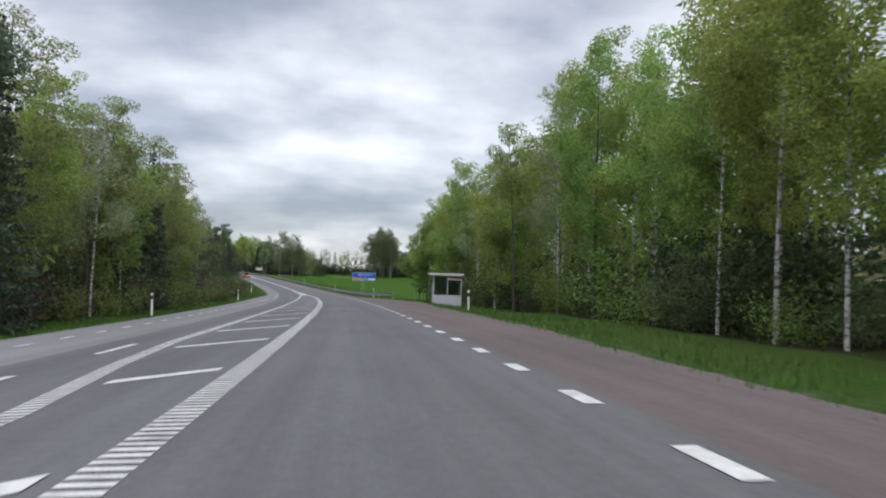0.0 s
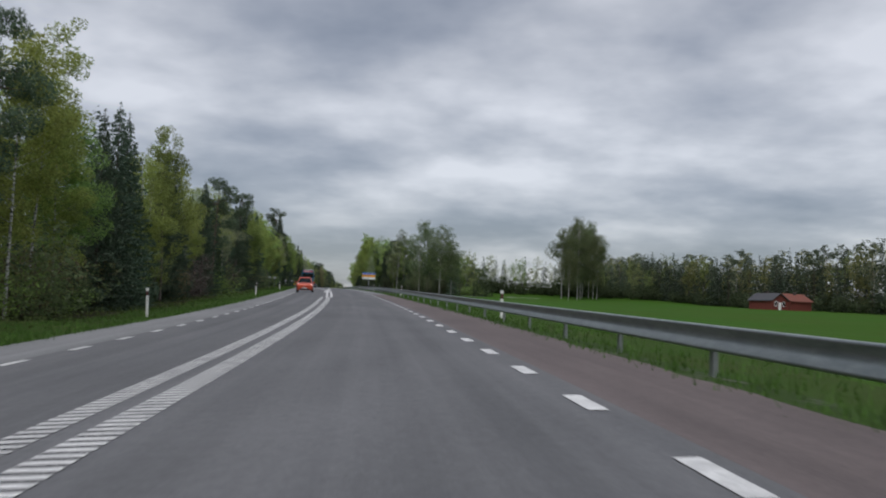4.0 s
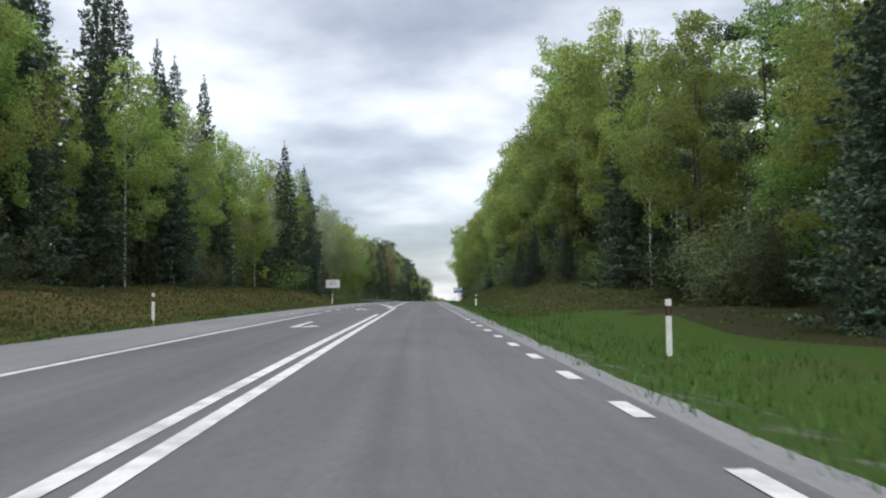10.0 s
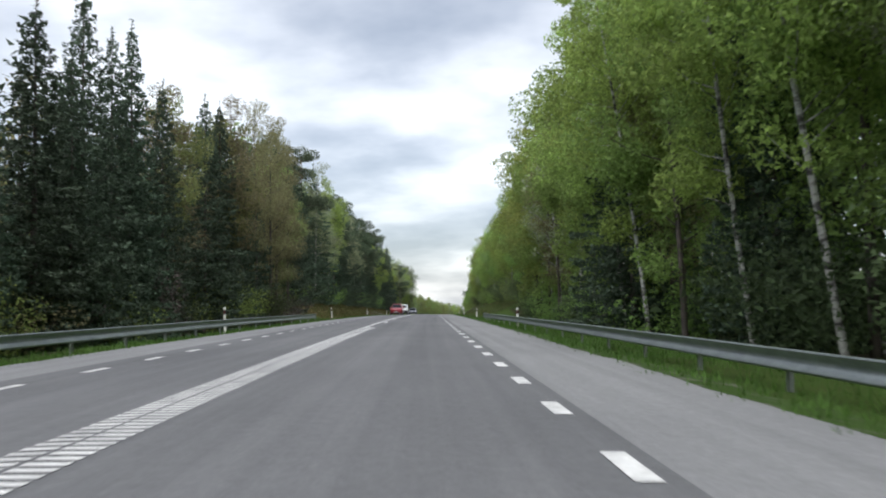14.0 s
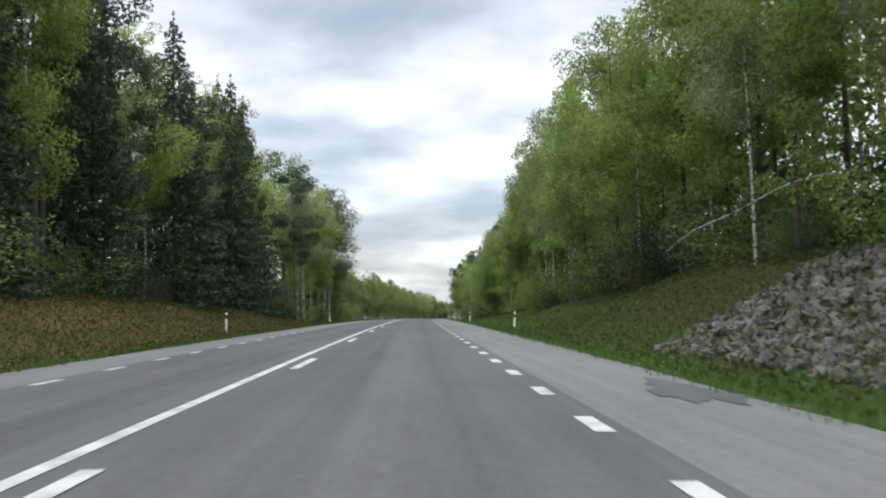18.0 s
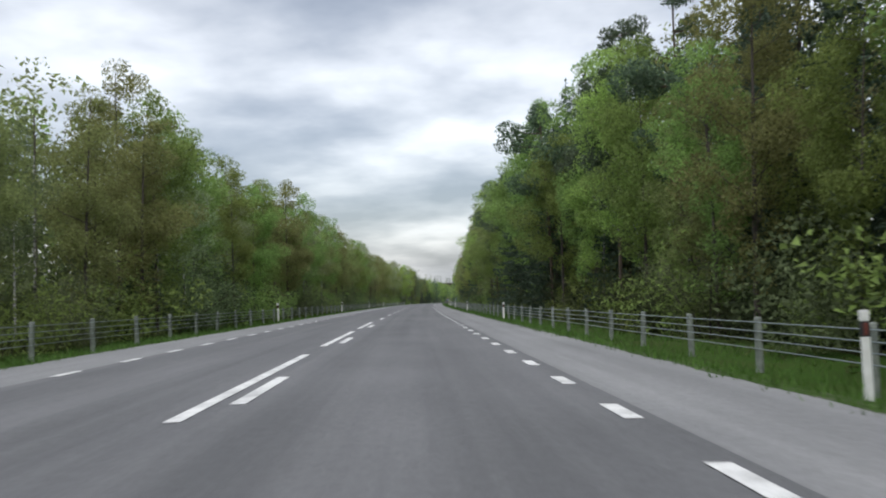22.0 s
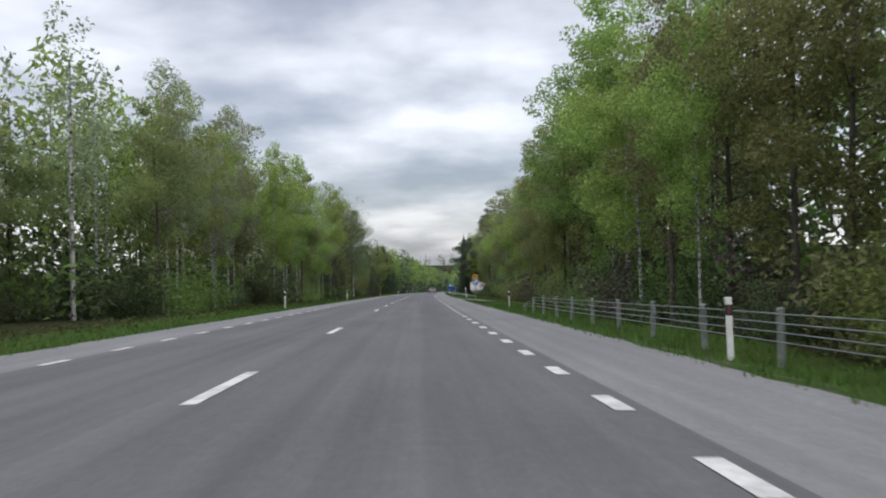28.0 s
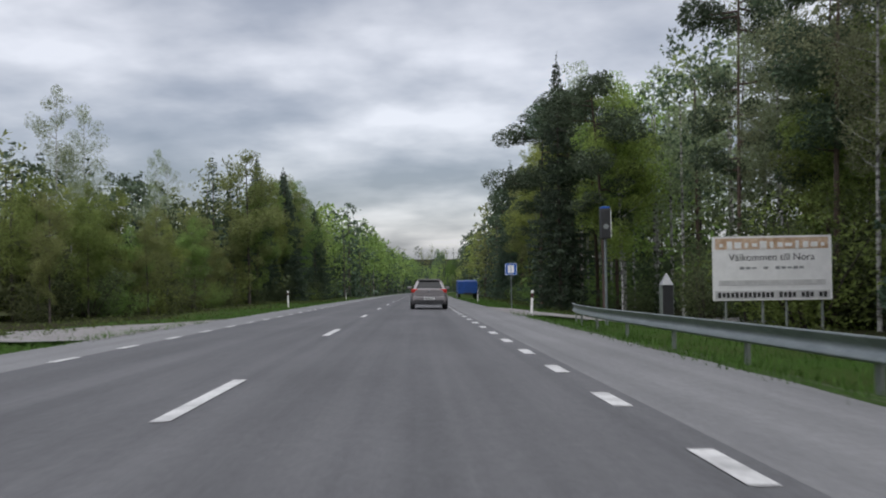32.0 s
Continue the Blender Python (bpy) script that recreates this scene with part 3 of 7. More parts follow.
def leaves_mesh(name, centres, size, mat, droop=0.0, flat=0.0):
    """One ragged leaf spray a centre: a triangle, tilted at random."""
    c = np.asarray(centres)
    n = len(c)
    a = rng.normal(size=(n, 3))
    a[:, 2] = a[:, 2] * (1 - flat) - droop
    a /= np.linalg.norm(a, axis=1)[:, None] + 1e-6
    b = rng.normal(size=(n, 3))
    b[:, 2] *= 1 - flat * 0.7
    b -= a * (a * b).sum(1)[:, None]
    b /= np.linalg.norm(b, axis=1)[:, None] + 1e-6
    s = size * rng.uniform(0.55, 1.35, size=(n, 1))
    v = np.stack([c - a * s * 0.7 - b * s * 0.42, c - a * s * 0.45 + b * s * 0.5, c + a * s * 0.95], 1).reshape(-1, 3)
    me = bpy.data.meshes.new(name)
    me.vertices.add(3 * n)
    me.vertices.foreach_set("co", v.ravel())
    me.loops.add(3 * n)
    me.loops.foreach_set("vertex_index", np.arange(3 * n))
    me.polygons.add(n)
    me.polygons.foreach_set("loop_start", np.arange(0, 3 * n, 3))
    me.materials.append(mat)
    me.update(calc_edges=True)
    return me


def clumps(spots, radii, count):
    """Leaf centres in soft clumps round the spots."""
    spots, radii = np.asarray(spots), np.asarray(radii)
    w = radii ** 2
    k = rng.choice(len(spots), size=count, p=w / w.sum())
    d = rng.normal(size=(count, 3))
    d /= np.linalg.norm(d, axis=1)[:, None]
    r = radii[k] * rng.uniform(0.35, 1.0, size=count) ** 0.6
    return spots[k] + d * r[:, None] * np.array([1.0, 1.0, 0.8])


def broadleaf(h, width, first, n_limbs, n_leaf, size, leaf_mat, bark, radius=0.14, lean=0.3, openness=1.0, crown_low=0.25):
    """Trunk and crown meshes of a slender broad-leaved tree."""
    bend = rng.normal(size=2) * lean
    trunk = [Vector((bend[0] * (t ** 1.6), bend[1] * (t ** 1.6), h * t * 0.97 - 0.3 * (t == 0))) for t in np.linspace(0, 1, 7)]
    limbs = [(trunk, [radius * (1 - 0.88 * t) for t in np.linspace(0, 1, 7)], 7)]
    spots, radii = [], []
    for i in range(n_limbs):
        f = first + (0.97 - first) * (i + rng.uniform(0, 0.9)) / n_limbs
        p = Vector(np.array([np.interp(f, np.linspace(0, 1, 7), [q[k] for q in trunk]) for k in range(3)]))
        shape = math.sin(math.pi * min(1.0, max(0.05, (f - crown_low * 0.5) / (1.02 - crown_low * 0.5))) ** 0.85)
        reach = width * (0.25 + 0.75 * shape) * rng.uniform(0.6, 1.15)
        ang = rng.uniform(0, 2 * math.pi)
        d = Vector((math.cos(ang), math.sin(ang), rng.uniform(0.35, 1.0)))
        e = p + d * reach * 0.85
        mid = p + d * reach * 0.45 + Vector((0, 0, -0.08 * reach))
        limbs.append(([p, mid, e], [radius * 0.34 * (1 - f * 0.6), radius * 0.2 * (1 - f * 0.6), 0.008], 4))
        for q, rr in ((e, 0.42), (mid, 0.36), (p + d * reach * 0.65, 0.36)):
            spots.append(tuple(q + Vector(rng.normal(size=3) * 0.25)))
            radii.append(max(0.45, reach * rr * openness))
    spots.append((trunk[-1].x, trunk[-1].y, h * 0.97))
    radii.append(width * 0.28)
    pts = clumps(spots, radii, n_leaf)
    pts = pts[pts[:, 2] > 0.4]
    return limbs_mesh("trunk", limbs, bark), leaves_mesh("crown", pts, size, leaf_mat, droop=0.25)


def spruce(h, width, n_leaf, size, mat, skirt=0.05):
    """Whorls of drooping boughs, shorter towards the pointed top."""
    trunk = [Vector((0, 0, h * t - 0.3 * (t == 0))) for t in (0, 0.3, 0.6, 1.0)]
    limbs = [(trunk, [0.15, 0.11, 0.07, 0.01], 6)]
    boughs, z = [], h * skirt
    while z < h * 0.97:
        f = z / h
        r = width * (1 - f) ** 0.8 * rng.uniform(0.8, 1.12) + 0.1
        k = max(4, int(8 * (1 - f) + 4))
        a0 = rng.uniform(0, 6.3)
        for i in range(k):
            boughs.append((a0 + 2 * math.pi * i / k + rng.uniform(-0.2, 0.2), z + rng.uniform(-0.1, 0.1), r * rng.uniform(0.7, 1.15)))
        z += h * 0.029 * (1.15 - 0.55 * f)
    weight = sum(b[2] for b in boughs)
    pts = []
    for i, (ang, z, rr) in enumerate(boughs):
        m = max(3, int(n_leaf * rr / weight))
        q = rng.uniform(0.05, 1.0, size=m) ** 0.6
        side = rng.normal(size=m) * 0.16 * rr * (1.15 - q)
        pts.append(np.stack([math.cos(ang) * q * rr - math.sin(ang) * side, math.sin(ang) * q * rr + math.cos(ang) * side,
                             z - 0.42 * rr * q + 0.22 * rr * q ** 3 - abs(rng.normal(size=m)) * 0.16], 1))
        if i % 3 == 0:
            limbs.append(([Vector((0, 0, z)), Vector((math.cos(ang) * rr * 0.8, math.sin(ang) * rr * 0.8, z - 0.25 * rr))], [0.03, 0.008], 3))
    tip = np.stack([rng.normal(size=24) * 0.05, rng.normal(size=24) * 0.05, rng.uniform(h * 0.95, h * 1.01, 24)], 1)
    return limbs_mesh("trunk", limbs, BARK), leaves_mesh("crown", np.concatenate(pts + [tip]), size, mat, droop=0.3, flat=0.5)


def pine(h, width, n_leaf, size):
    bend = rng.normal(size=2) * 0.3
    ts = np.linspace(0, 1, 6)
    trunk = [Vector((bend[0] * t * t, bend[1] * t * t, h * t * 0.96 - 0.3 * (t == 0))) for t in ts]
    limbs = [(trunk, [0.125 * (1 - 0.8 * t) for t in ts], 7)]
    spots, radii = [], []
    for i in range(20):
        f = rng.uniform(0.36, 0.98)
        p = Vector((bend[0] * f * f, bend[1] * f * f, h * f))
        ang = rng.uniform(0, 6.28)
        reach = width * math.sin(math.pi * min(1, (f - 0.25) / 0.85)) ** 0.7 * rng.uniform(0.6, 1.1)
        e = p + Vector((math.cos(ang) * reach, math.sin(ang) * reach, rng.uniform(0.0, 0.5)))
        limbs.append(([p, p * 0.5 + e * 0.5 + Vector((0, 0, -0.1)), e], [0.05, 0.035, 0.01], 4))
        for q, rr in ((e, 0.42), (p * 0.4 + e * 0.6, 0.34)):
            spots.append(tuple(q))
            radii.append(max(0.45, reach * rr))
    spots.append((bend[0], bend[1], h * 0.97))
    radii.append(width * 0.32)
    return limbs_mesh("trunk", limbs, PINE_BARK), leaves_mesh("crown", clumps(spots, radii, n_leaf), size, NEEDLE_PINE)


def bush(h, width, n_leaf, size, mat):
    limbs, spots, radii = [], [], []
    for i in range(9):
        ang, out = rng.uniform(0, 6.28), rng.uniform(0.2, 1.0)
        e = Vector((math.cos(ang) * width * out, math.sin(ang) * width * out, h * rng.uniform(0.55, 0.98) * (1.1 - 0.45 * out)))
        b = Vector((math.cos(ang) * 0.15, math.sin(ang) * 0.15, -0.2))
        limbs.append(([b, b * 0.5 + e * 0.5 + Vector((0, 0, 0.2)), e], [0.04, 0.025, 0.008], 4))
        for f in (1.0, 0.65, 0.35):
            spots.append(tuple(b.lerp(e, f)))
            radii.append(width * rng.uniform(0.30, 0.5))
    pts = clumps(spots, radii, n_leaf)
    pts = pts[pts[:, 2] > 0.02]
    return limbs_mesh("trunk", limbs, BARK), leaves_mesh("crown", pts, size, mat)


def bare(h, width, twigs, mat=BARK, leafy=0, leaf_mat=None, radius=0.16):
    """A tree hardly in leaf: trunk, limbs and a haze of fine twigs."""
    ts = np.linspace(0, 1, 6)
    trunk = [Vector((0.3 * math.sin(3 * t), 0.25 * math.sin(4 * t + 1), h * t * 0.95 - 0.3 * (t == 0))) for t in ts]
    limbs = [(trunk, [radius * (1 - 0.85 * t) for t in ts], 7)]
    tips = []
    for i in range(twigs):
        f = 0.28 + 0.68 * i / twigs
        p = Vector(np.array([np.interp(f, ts, [q[k] for q in trunk]) for k in range(3)]))
        ang = i * 2.4 + rng.uniform(-0.4, 0.4)
        reach = width * math.sin(math.pi * min(1, (f - 0.1) / 0.95)) * rng.uniform(0.7, 1.15)
        d = Vector((math.cos(ang), math.sin(ang), 0.75))
        mid, e = p + d * reach * 0.5, p + d * reach
        limbs.append(([p, mid, e], [radius * 0.4 * (1 - f * 0.6), radius * 0.22 * (1 - f * 0.6), 0.01], 4))
        for q in range(5):
            b = p.lerp(e, rng.uniform(0.3, 1.0))
            t2 = b + Vector(rng.normal(size=3)) * reach * 0.28 + Vector((0, 0, 0.25))
            limbs.append(([b, t2], [0.018, 0.004], 3))
            tips += [tuple(b.lerp(t2, 0.6)), tuple(t2)]
    pts = np.repeat(np.asarray(tips), 1 + leafy, axis=0) + rng.normal(size=(len(tips) * (1 + leafy), 3)) * 0.28
    return limbs_mesh("trunk", limbs, mat, False), leaves_mesh("crown", pts, 0.22, leaf_mat or TWIG)


KINDS = {}


def kind(key, label, category, *variants):
    KINDS[key] = (label, category, variants)


kind("birch", "slender birch with a white trunk and fresh light-green leaves", "birch tree",
     *[broadleaf(15, 2.5, 0.22, 28, 19240, 0.088, LEAF_BRIGHT, BIRCH_BARK, 0.085) for _ in range(4)])
kind("aspen", "tall leafy aspen in fresh green leaf", "aspen tree",
     *[broadleaf(14, 2.7, 0.12, 30, 19760, 0.0918, LEAF_GREEN, BARK, 0.10) for _ in range(3)])
kind("olive", "broad-leaved tree in dull olive-green young leaf", "broad-leaved tree",
     *[broadleaf(14, 2.6, 0.15, 28, 18200, 0.0868, LEAF_OLIVE, BARK, 0.13) for _ in range(3)])
kind("thin", "thin birch with sparse greyish spring leaves and a white trunk", "silver birch",
     *[broadleaf(16, 2.2, 0.32, 24, 11960, 0.0713, LEAF_GREY, BIRCH_BARK, 0.09, openness=1.1) for _ in range(3)])
kind("brown", "tree with reddish-brown budding twigs", "budding tree",
     *[broadleaf(14, 2.1, 0.2, 26, 11960, 0.0744, LEAF_BROWN, BARK, 0.12) for _ in range(2)])
kind("spruce", "dark green pointed spruce", "spruce tree",
     *[spruce(16, w, 24700, 0.1147, NEEDLE) for w in (2.9, 3.3, 2.6)])
kind("pine", "tall pine with a reddish trunk and dark needles", "pine tree", *[pine(16, 2.5, 16900, 0.0961) for _ in range(2)])
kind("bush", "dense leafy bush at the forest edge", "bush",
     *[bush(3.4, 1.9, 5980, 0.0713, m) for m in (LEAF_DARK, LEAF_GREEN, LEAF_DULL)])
kind("scrub", "grey-brown leafless roadside scrub", "bush", *[bush(3.0, 1.9, 2860, 0.0744, m) for m in (LEAF_BROWN, TWIG)])
kind("bare", "leafless tree with a haze of fine twigs", "bare tree", bare(14, 3.0, 26), bare(13, 2.6, 24, BIRCH_BARK, 1, LEAF_GREY))
kind("grey", "tall birch with a dull grey-green crown of young leaves", "birch tree",
     *[broadleaf(16, 2.9, 0.3, 34, 19760, 0.0775, LEAF_DULL, BIRCH_BARK, 0.10, openness=0.85) for _ in range(2)])
kind("weeping", "tall weeping birch with a full dull-green crown of young leaves", "birch tree",
     *[broadleaf(16, 3.3, 0.2, 46, 30000, 0.088, LEAF_DULL, BIRCH_BARK, 0.10, openness=0.95) for _ in range(2)])
kind("oak", "dark-stemmed tree with crooked limbs and thin young leaves", "oak tree",
     *[broadleaf(14, 3.4, 0.16, 46, 11960, 0.062, LEAF_DULL, BARK, 0.16, lean=0.6, openness=0.9) for _ in range(2)])
BASE = {"grey": 16, "weeping": 16, "bush": 3.4, "scrub": 3.0, "thin": 16, "spruce": 16, "pine": 16, "birch": 15}
BUSHES = ("bush", "scrub")


def placed(s, u, height, key, spread, h=None):
    k = height / BASE.get(key, 14)
    return Matrix.Translation(at(s, u, ground_h(s, u) if h is None else h)) @ Matrix.Rotation(rng.uniform(0, 6.28), 4, "Z") @ \
        Matrix.Diagonal((k * spread, k * spread, k, 1))


def plant(key, s, u, height, spread=1.0, h=None, v=None, label=""):
    """One tree or bush of its own: trunk and crown under an empty at its foot."""
    text, category, variants = KINDS[key]
    trunk, crown = variants[int(rng.integers(len(variants))) if v is None else v]
    root = new(category.replace(" ", "_").replace("-", "_"))
    root.matrix_basis = placed(s, u, height, key, spread, h)
    tagged(root, label or text, category, "bushes along the road" if key in BUSHES else "trees along the road")
    for n, me in (("trunk", trunk), ("crown", crown)):
        ob = new(n, me)
        ob.parent = root
    return root


@functools.cache
def leaf_corners(me):
    """The corners of a crown's leaves, read once and kept."""
    a = np.empty(len(me.vertices) * 3, np.float32)
    me.vertices.foreach_get("co", a)
    return a.reshape(-1, 3, 3).astype(float)


class Woods:
    """Trees deep in the wood, joined into one object: plain stems and thinned crowns."""

    def __init__(self):
        self.leaf, self.stem = collections.defaultdict(list), []

    def add(self, key, s, u, height, spread=1.0, keep=720, grow=1.7, h=None, v=None):
        trunk, crown = KINDS[key][2][int(rng.integers(len(KINDS[key][2]))) if v is None else v]
        m = np.array(placed(s, u, height, key, spread, h))
        tri = leaf_corners(crown)
        tri = tri[rng.integers(len(tri), size=keep)]
        mid = tri.mean(1, keepdims=True)
        tri = (mid + (tri - mid) * grow * 1.6).reshape(-1, 3)
        self.leaf[crown.materials[0].name].append(tri @ m[:3, :3].T + m[:3, 3])
        if key not in BUSHES:
            top = m[:3, :3] @ np.array([0, 0, BASE.get(key, 14) * 0.8])
            self.stem.append((trunk.materials[0].name, m[:3, 3], m[:3, 3] + top, 0.11 * height / 14))

    def shade_fill(self, s0, s1, u, side, height):
        """Dense dark filler leaves, added far inside the wood to block sky light behind."""
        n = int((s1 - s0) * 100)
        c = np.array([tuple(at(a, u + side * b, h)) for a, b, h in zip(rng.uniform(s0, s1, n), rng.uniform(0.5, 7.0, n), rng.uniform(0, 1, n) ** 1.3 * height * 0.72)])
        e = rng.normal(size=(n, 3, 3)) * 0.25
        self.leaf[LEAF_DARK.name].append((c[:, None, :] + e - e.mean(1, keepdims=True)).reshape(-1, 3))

    def build(self, name, label, category):
        names = sorted(set(self.leaf) | {a[0] for a in self.stem})
        vs, ls, mi, n = [], [], [], 0
        for k, lst in self.leaf.items():
            v = np.concatenate(lst)
            vs.append(v)
            ls.append((len(v) // 3, 3))
            mi += [names.index(k)] * (len(v) // 3)
        quads_v = []
        for k, a, b, r in self.stem:
            for j in range(4):
                c0, s0, c1, s1 = math.cos(j * 1.571), math.sin(j * 1.571), math.cos((j + 1) * 1.571), math.sin((j + 1) * 1.571)
                quads_v += [a + [c0 * r, s0 * r, -0.2], a + [c1 * r, s1 * r, -0.2], b + [c1 * r * 0.4, s1 * r * 0.4, 0], b + [c0 * r * 0.4, s0 * r * 0.4, 0]]
                mi.append(names.index(k))
        nt = sum(a for a, _ in ls)
        v = np.concatenate(vs + ([np.array(quads_v)] if quads_v else []))
        me = bpy.data.meshes.new(name)
        me.vertices.add(len(v))
        me.vertices.foreach_set("co", v.ravel())
        me.loops.add(len(v))
        me.loops.foreach_set("vertex_index", np.arange(len(v)))
        starts = np.concatenate([np.arange(0, nt * 3, 3), nt * 3 + np.arange(0, len(quads_v), 4)])
        me.polygons.add(len(starts))
        me.polygons.foreach_set("loop_start", starts)
        for k in names:
            me.materials.append(bpy.data.materials[k])
        me.polygons.foreach_set("material_index", mi)
        me.update(calc_edges=True)
        return tagged(new(name, me), label, category, kind="stuff")


def pick(mix):
    keys = list(mix)
    w = np.array([mix[k] for k in keys], float)
    return keys[int(rng.choice(len(keys), p=w / w.sum()))]


def forest(s0, s1, u, mix, height, step=3.6, rows=2, row_gap=4.5, front=None, front_step=3.0, deep=None, own=True, far=(290, 2.7)):
    """Rows of trees from the edge inwards, with bushes before them; the inner rows are joined."""
    side = 1 if u > 0 else -1
    woods = Woods()
    for r in range(rows):
        s = s0 + rng.uniform(0, step)
        while s < s1:
            key = pick(deep if (deep and r) else mix)
            hh = height * rng.uniform(0.84, 1.16) * (1.0 + 0.04 * r)
            uu = u + side * (r * row_gap + rng.uniform(-0.9, 1.5))
            ss, wide = s + rng.uniform(-0.8, 0.8), rng.uniform(0.85, 1.2)
            if r == 0 and own:
                plant(key, ss, uu, hh, wide)
            else:
                woods.add(key, ss, uu, hh, wide, *(far if not own else (1500, 1.3) if r == 1 else (460, 2.2)))
            s += step * rng.uniform(0.7, 1.3)
    if front:
        s = s0 + rng.uniform(0, front_step)
        while s < s1:
            key, uu, hh, wide = pick(front), u - side * rng.uniform(-1.5, 1.3), rng.uniform(1.6, 4.2), rng.uniform(0.9, 1.35)
            if rng.uniform() < 0.2 and own:
                plant(key, s, uu, hh, wide)
            else:
                woods.add(key, s, uu, hh, wide, keep=2100 if own else 260, grow=0.82 if own else 2.4)
            s += front_step * rng.uniform(0.55, 1.25)
    if rows > 1 and height > 6:
        s = s0
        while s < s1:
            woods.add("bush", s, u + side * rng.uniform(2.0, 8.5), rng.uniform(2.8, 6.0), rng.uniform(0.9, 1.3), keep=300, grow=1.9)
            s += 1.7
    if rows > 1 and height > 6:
        woods.shade_fill(s0, s1, u + side * (rows - 1) * row_gap, side, height)
    woods.build("woods", "deep mixed wood of birch, aspen and spruce with dark filler leaves, behind the roadside trees", "woods")


BUSHY = {"bush": 1}
# right-hand side
forest(-12, 96, 12.4, {"birch": 3, "aspen": 2.0, "thin": 1.8}, 13.4, 3.3, 3, 3.8, {"bush": 3, "scrub": 0.4}, 2.4)
forest(481, 530, 14.5, {"aspen": 1.8, "birch": 2.2, "spruce": 1.8, "pine": 1.2, "thin": 1.0}, 14.5, 3.3, 3, 4.5, BUSHY, 3.4)
forest(530, 655, 13.2, {"birch": 3, "aspen": 2.4, "olive": 1, "thin": 1.8, "spruce": 0.3}, 17.5, 3.1, 3, 4.0, BUSHY, 3.6)
forest(655, 752, 11.4, {"birch": 2.2, "aspen": 2, "thin": 0.8, "brown": 0.9, "spruce": 0.7}, 17.8, 3.2, 3, 4.0, BUSHY, 3.0)
forest(752, 890, 13.4, {"aspen": 3, "birch": 4, "olive": 0.5, "thin": 0.5}, 15.2, 3.0, 3, 4.0, BUSHY, 2.6)
forest(890, 928, 12.4, {"aspen": 2.4, "birch": 3.0, "olive": 0.6, "thin": 1.0}, 15.5, 3.1, 3, 4.0, BUSHY, 2.6)
forest(928, 985, 13.6, {"aspen": 2.6, "birch": 3.4, "thin": 1.4, "olive": 0.6}, 17.5, 3.1, 3, 4.0, BUSHY, 2.6)
forest(985, 1075, 10.6, {"aspen": 2, "olive": 2, "birch": 1}, 10, 2.9, 1, 4, {"bush": 1}, 2.2)
forest(985, 1075, 14.6, {"spruce": 2, "aspen": 1.6, "pine": 0.6, "brown": 0.6, "birch": 0.8}, 17.5, 3.2, 2, 4.0)
forest(1075, 1235, 11.0, {"aspen": 1.6, "birch": 1.4, "olive": 1, "spruce": 1.0, "pine": 1.2, "thin": 0.4}, 16, 3.2, 3, 4.0, BUSHY, 2.6)
forest(1235, 1300, 11.4, {"birch": 1.2, "olive": 2, "brown": 0.8, "aspen": 1}, 10.5, 3.0, 3, 4.0, BUSHY, 2.6)
forest(1300, 1385, 11.2, {"birch": 1.4, "olive": 1.8, "brown": 1.6, "thin": 1.4, "aspen": 1}, 16, 3.4, 2, 4.0, {"bush": 2, "scrub": 0.6}, 2.6)
forest(1385, 1500, 13.4, {"olive": 1.6, "birch": 2.2, "thin": 2.2, "brown": 0.6, "oak": 0.5}, 15.5, 3.7, 3, 4.0, {"bush": 1, "scrub": 0.3}, 3.2)
forest(1500, 1530, 15.2, {"thin": 1.6, "pine": 0.8, "birch": 1.4, "olive": 0.8}, 16.5, 4.2, 3, 4.2, {"bush": 1}, 4)
forest(1530, 1562, 17.6, {"thin": 1.3, "pine": 1.4, "birch": 1.2, "olive": 0.8, "spruce": 0.8}, 18, 2.7, 3, 4.2, {"bush": 1}, 4)
forest(1562, 1640, 12.8, {"thin": 1.3, "pine": 1.8, "birch": 1.2, "spruce": 1.0, "olive": 0.8}, 16.5, 3.3, 3, 4.2, {"bush": 1}, 4)
forest(1640, 2300, 12.5, {"pine": 2, "birch": 1.2, "spruce": 1.2, "olive": 0.8}, 16, 4.2, 2, 4.2, None, own=False)
# left-hand side
forest(10, 100, -14.0, {"olive": 2, "thin": 1.6, "birch": 1, "pine": 0.6, "brown": 0.3, "spruce": 0.9}, 11.3, 3.2, 3, 4.0, {"bush": 1, "scrub": 0.3}, 2.6)
forest(100, 160, -13.2, {"spruce": 3.6, "birch": 0.9, "olive": 0.6, "pine": 0.5}, 8.4, 3.2, 3, 4.0, {"scrub": 0.4, "bush": 1}, 2.0)
forest(160, 345, -14.5, {"spruce": 4.2, "birch": 1.3, "aspen": 0.8, "thin": 0.5, "pine": 0.5}, 11.4, 3.1, 3, 4.0, {"bush": 1, "scrub": 0.6}, 3.0)
forest(345, 432, -16, {"aspen": 1.0, "birch": 1.4, "spruce": 2.4, "thin": 1.0}, 12.8, 3.2, 3, 4.0, BUSHY, 3.0)
forest(444, 498, -16, {"birch": 2, "aspen": 2, "spruce": 1.2}, 15, 3.1, 3, 4.0, BUSHY, 3.2)
forest(498, 575, -19, {"birch": 2.2, "spruce": 1.6, "thin": 1, "aspen": 0.8}, 14, 3.3, 3, 4.0, BUSHY, 4)
forest(575, 600, -17.5, {"birch": 1.6, "thin": 2.0, "pine": 1.4}, 15.5, 3.8, 2, 4.0, BUSHY, 5)
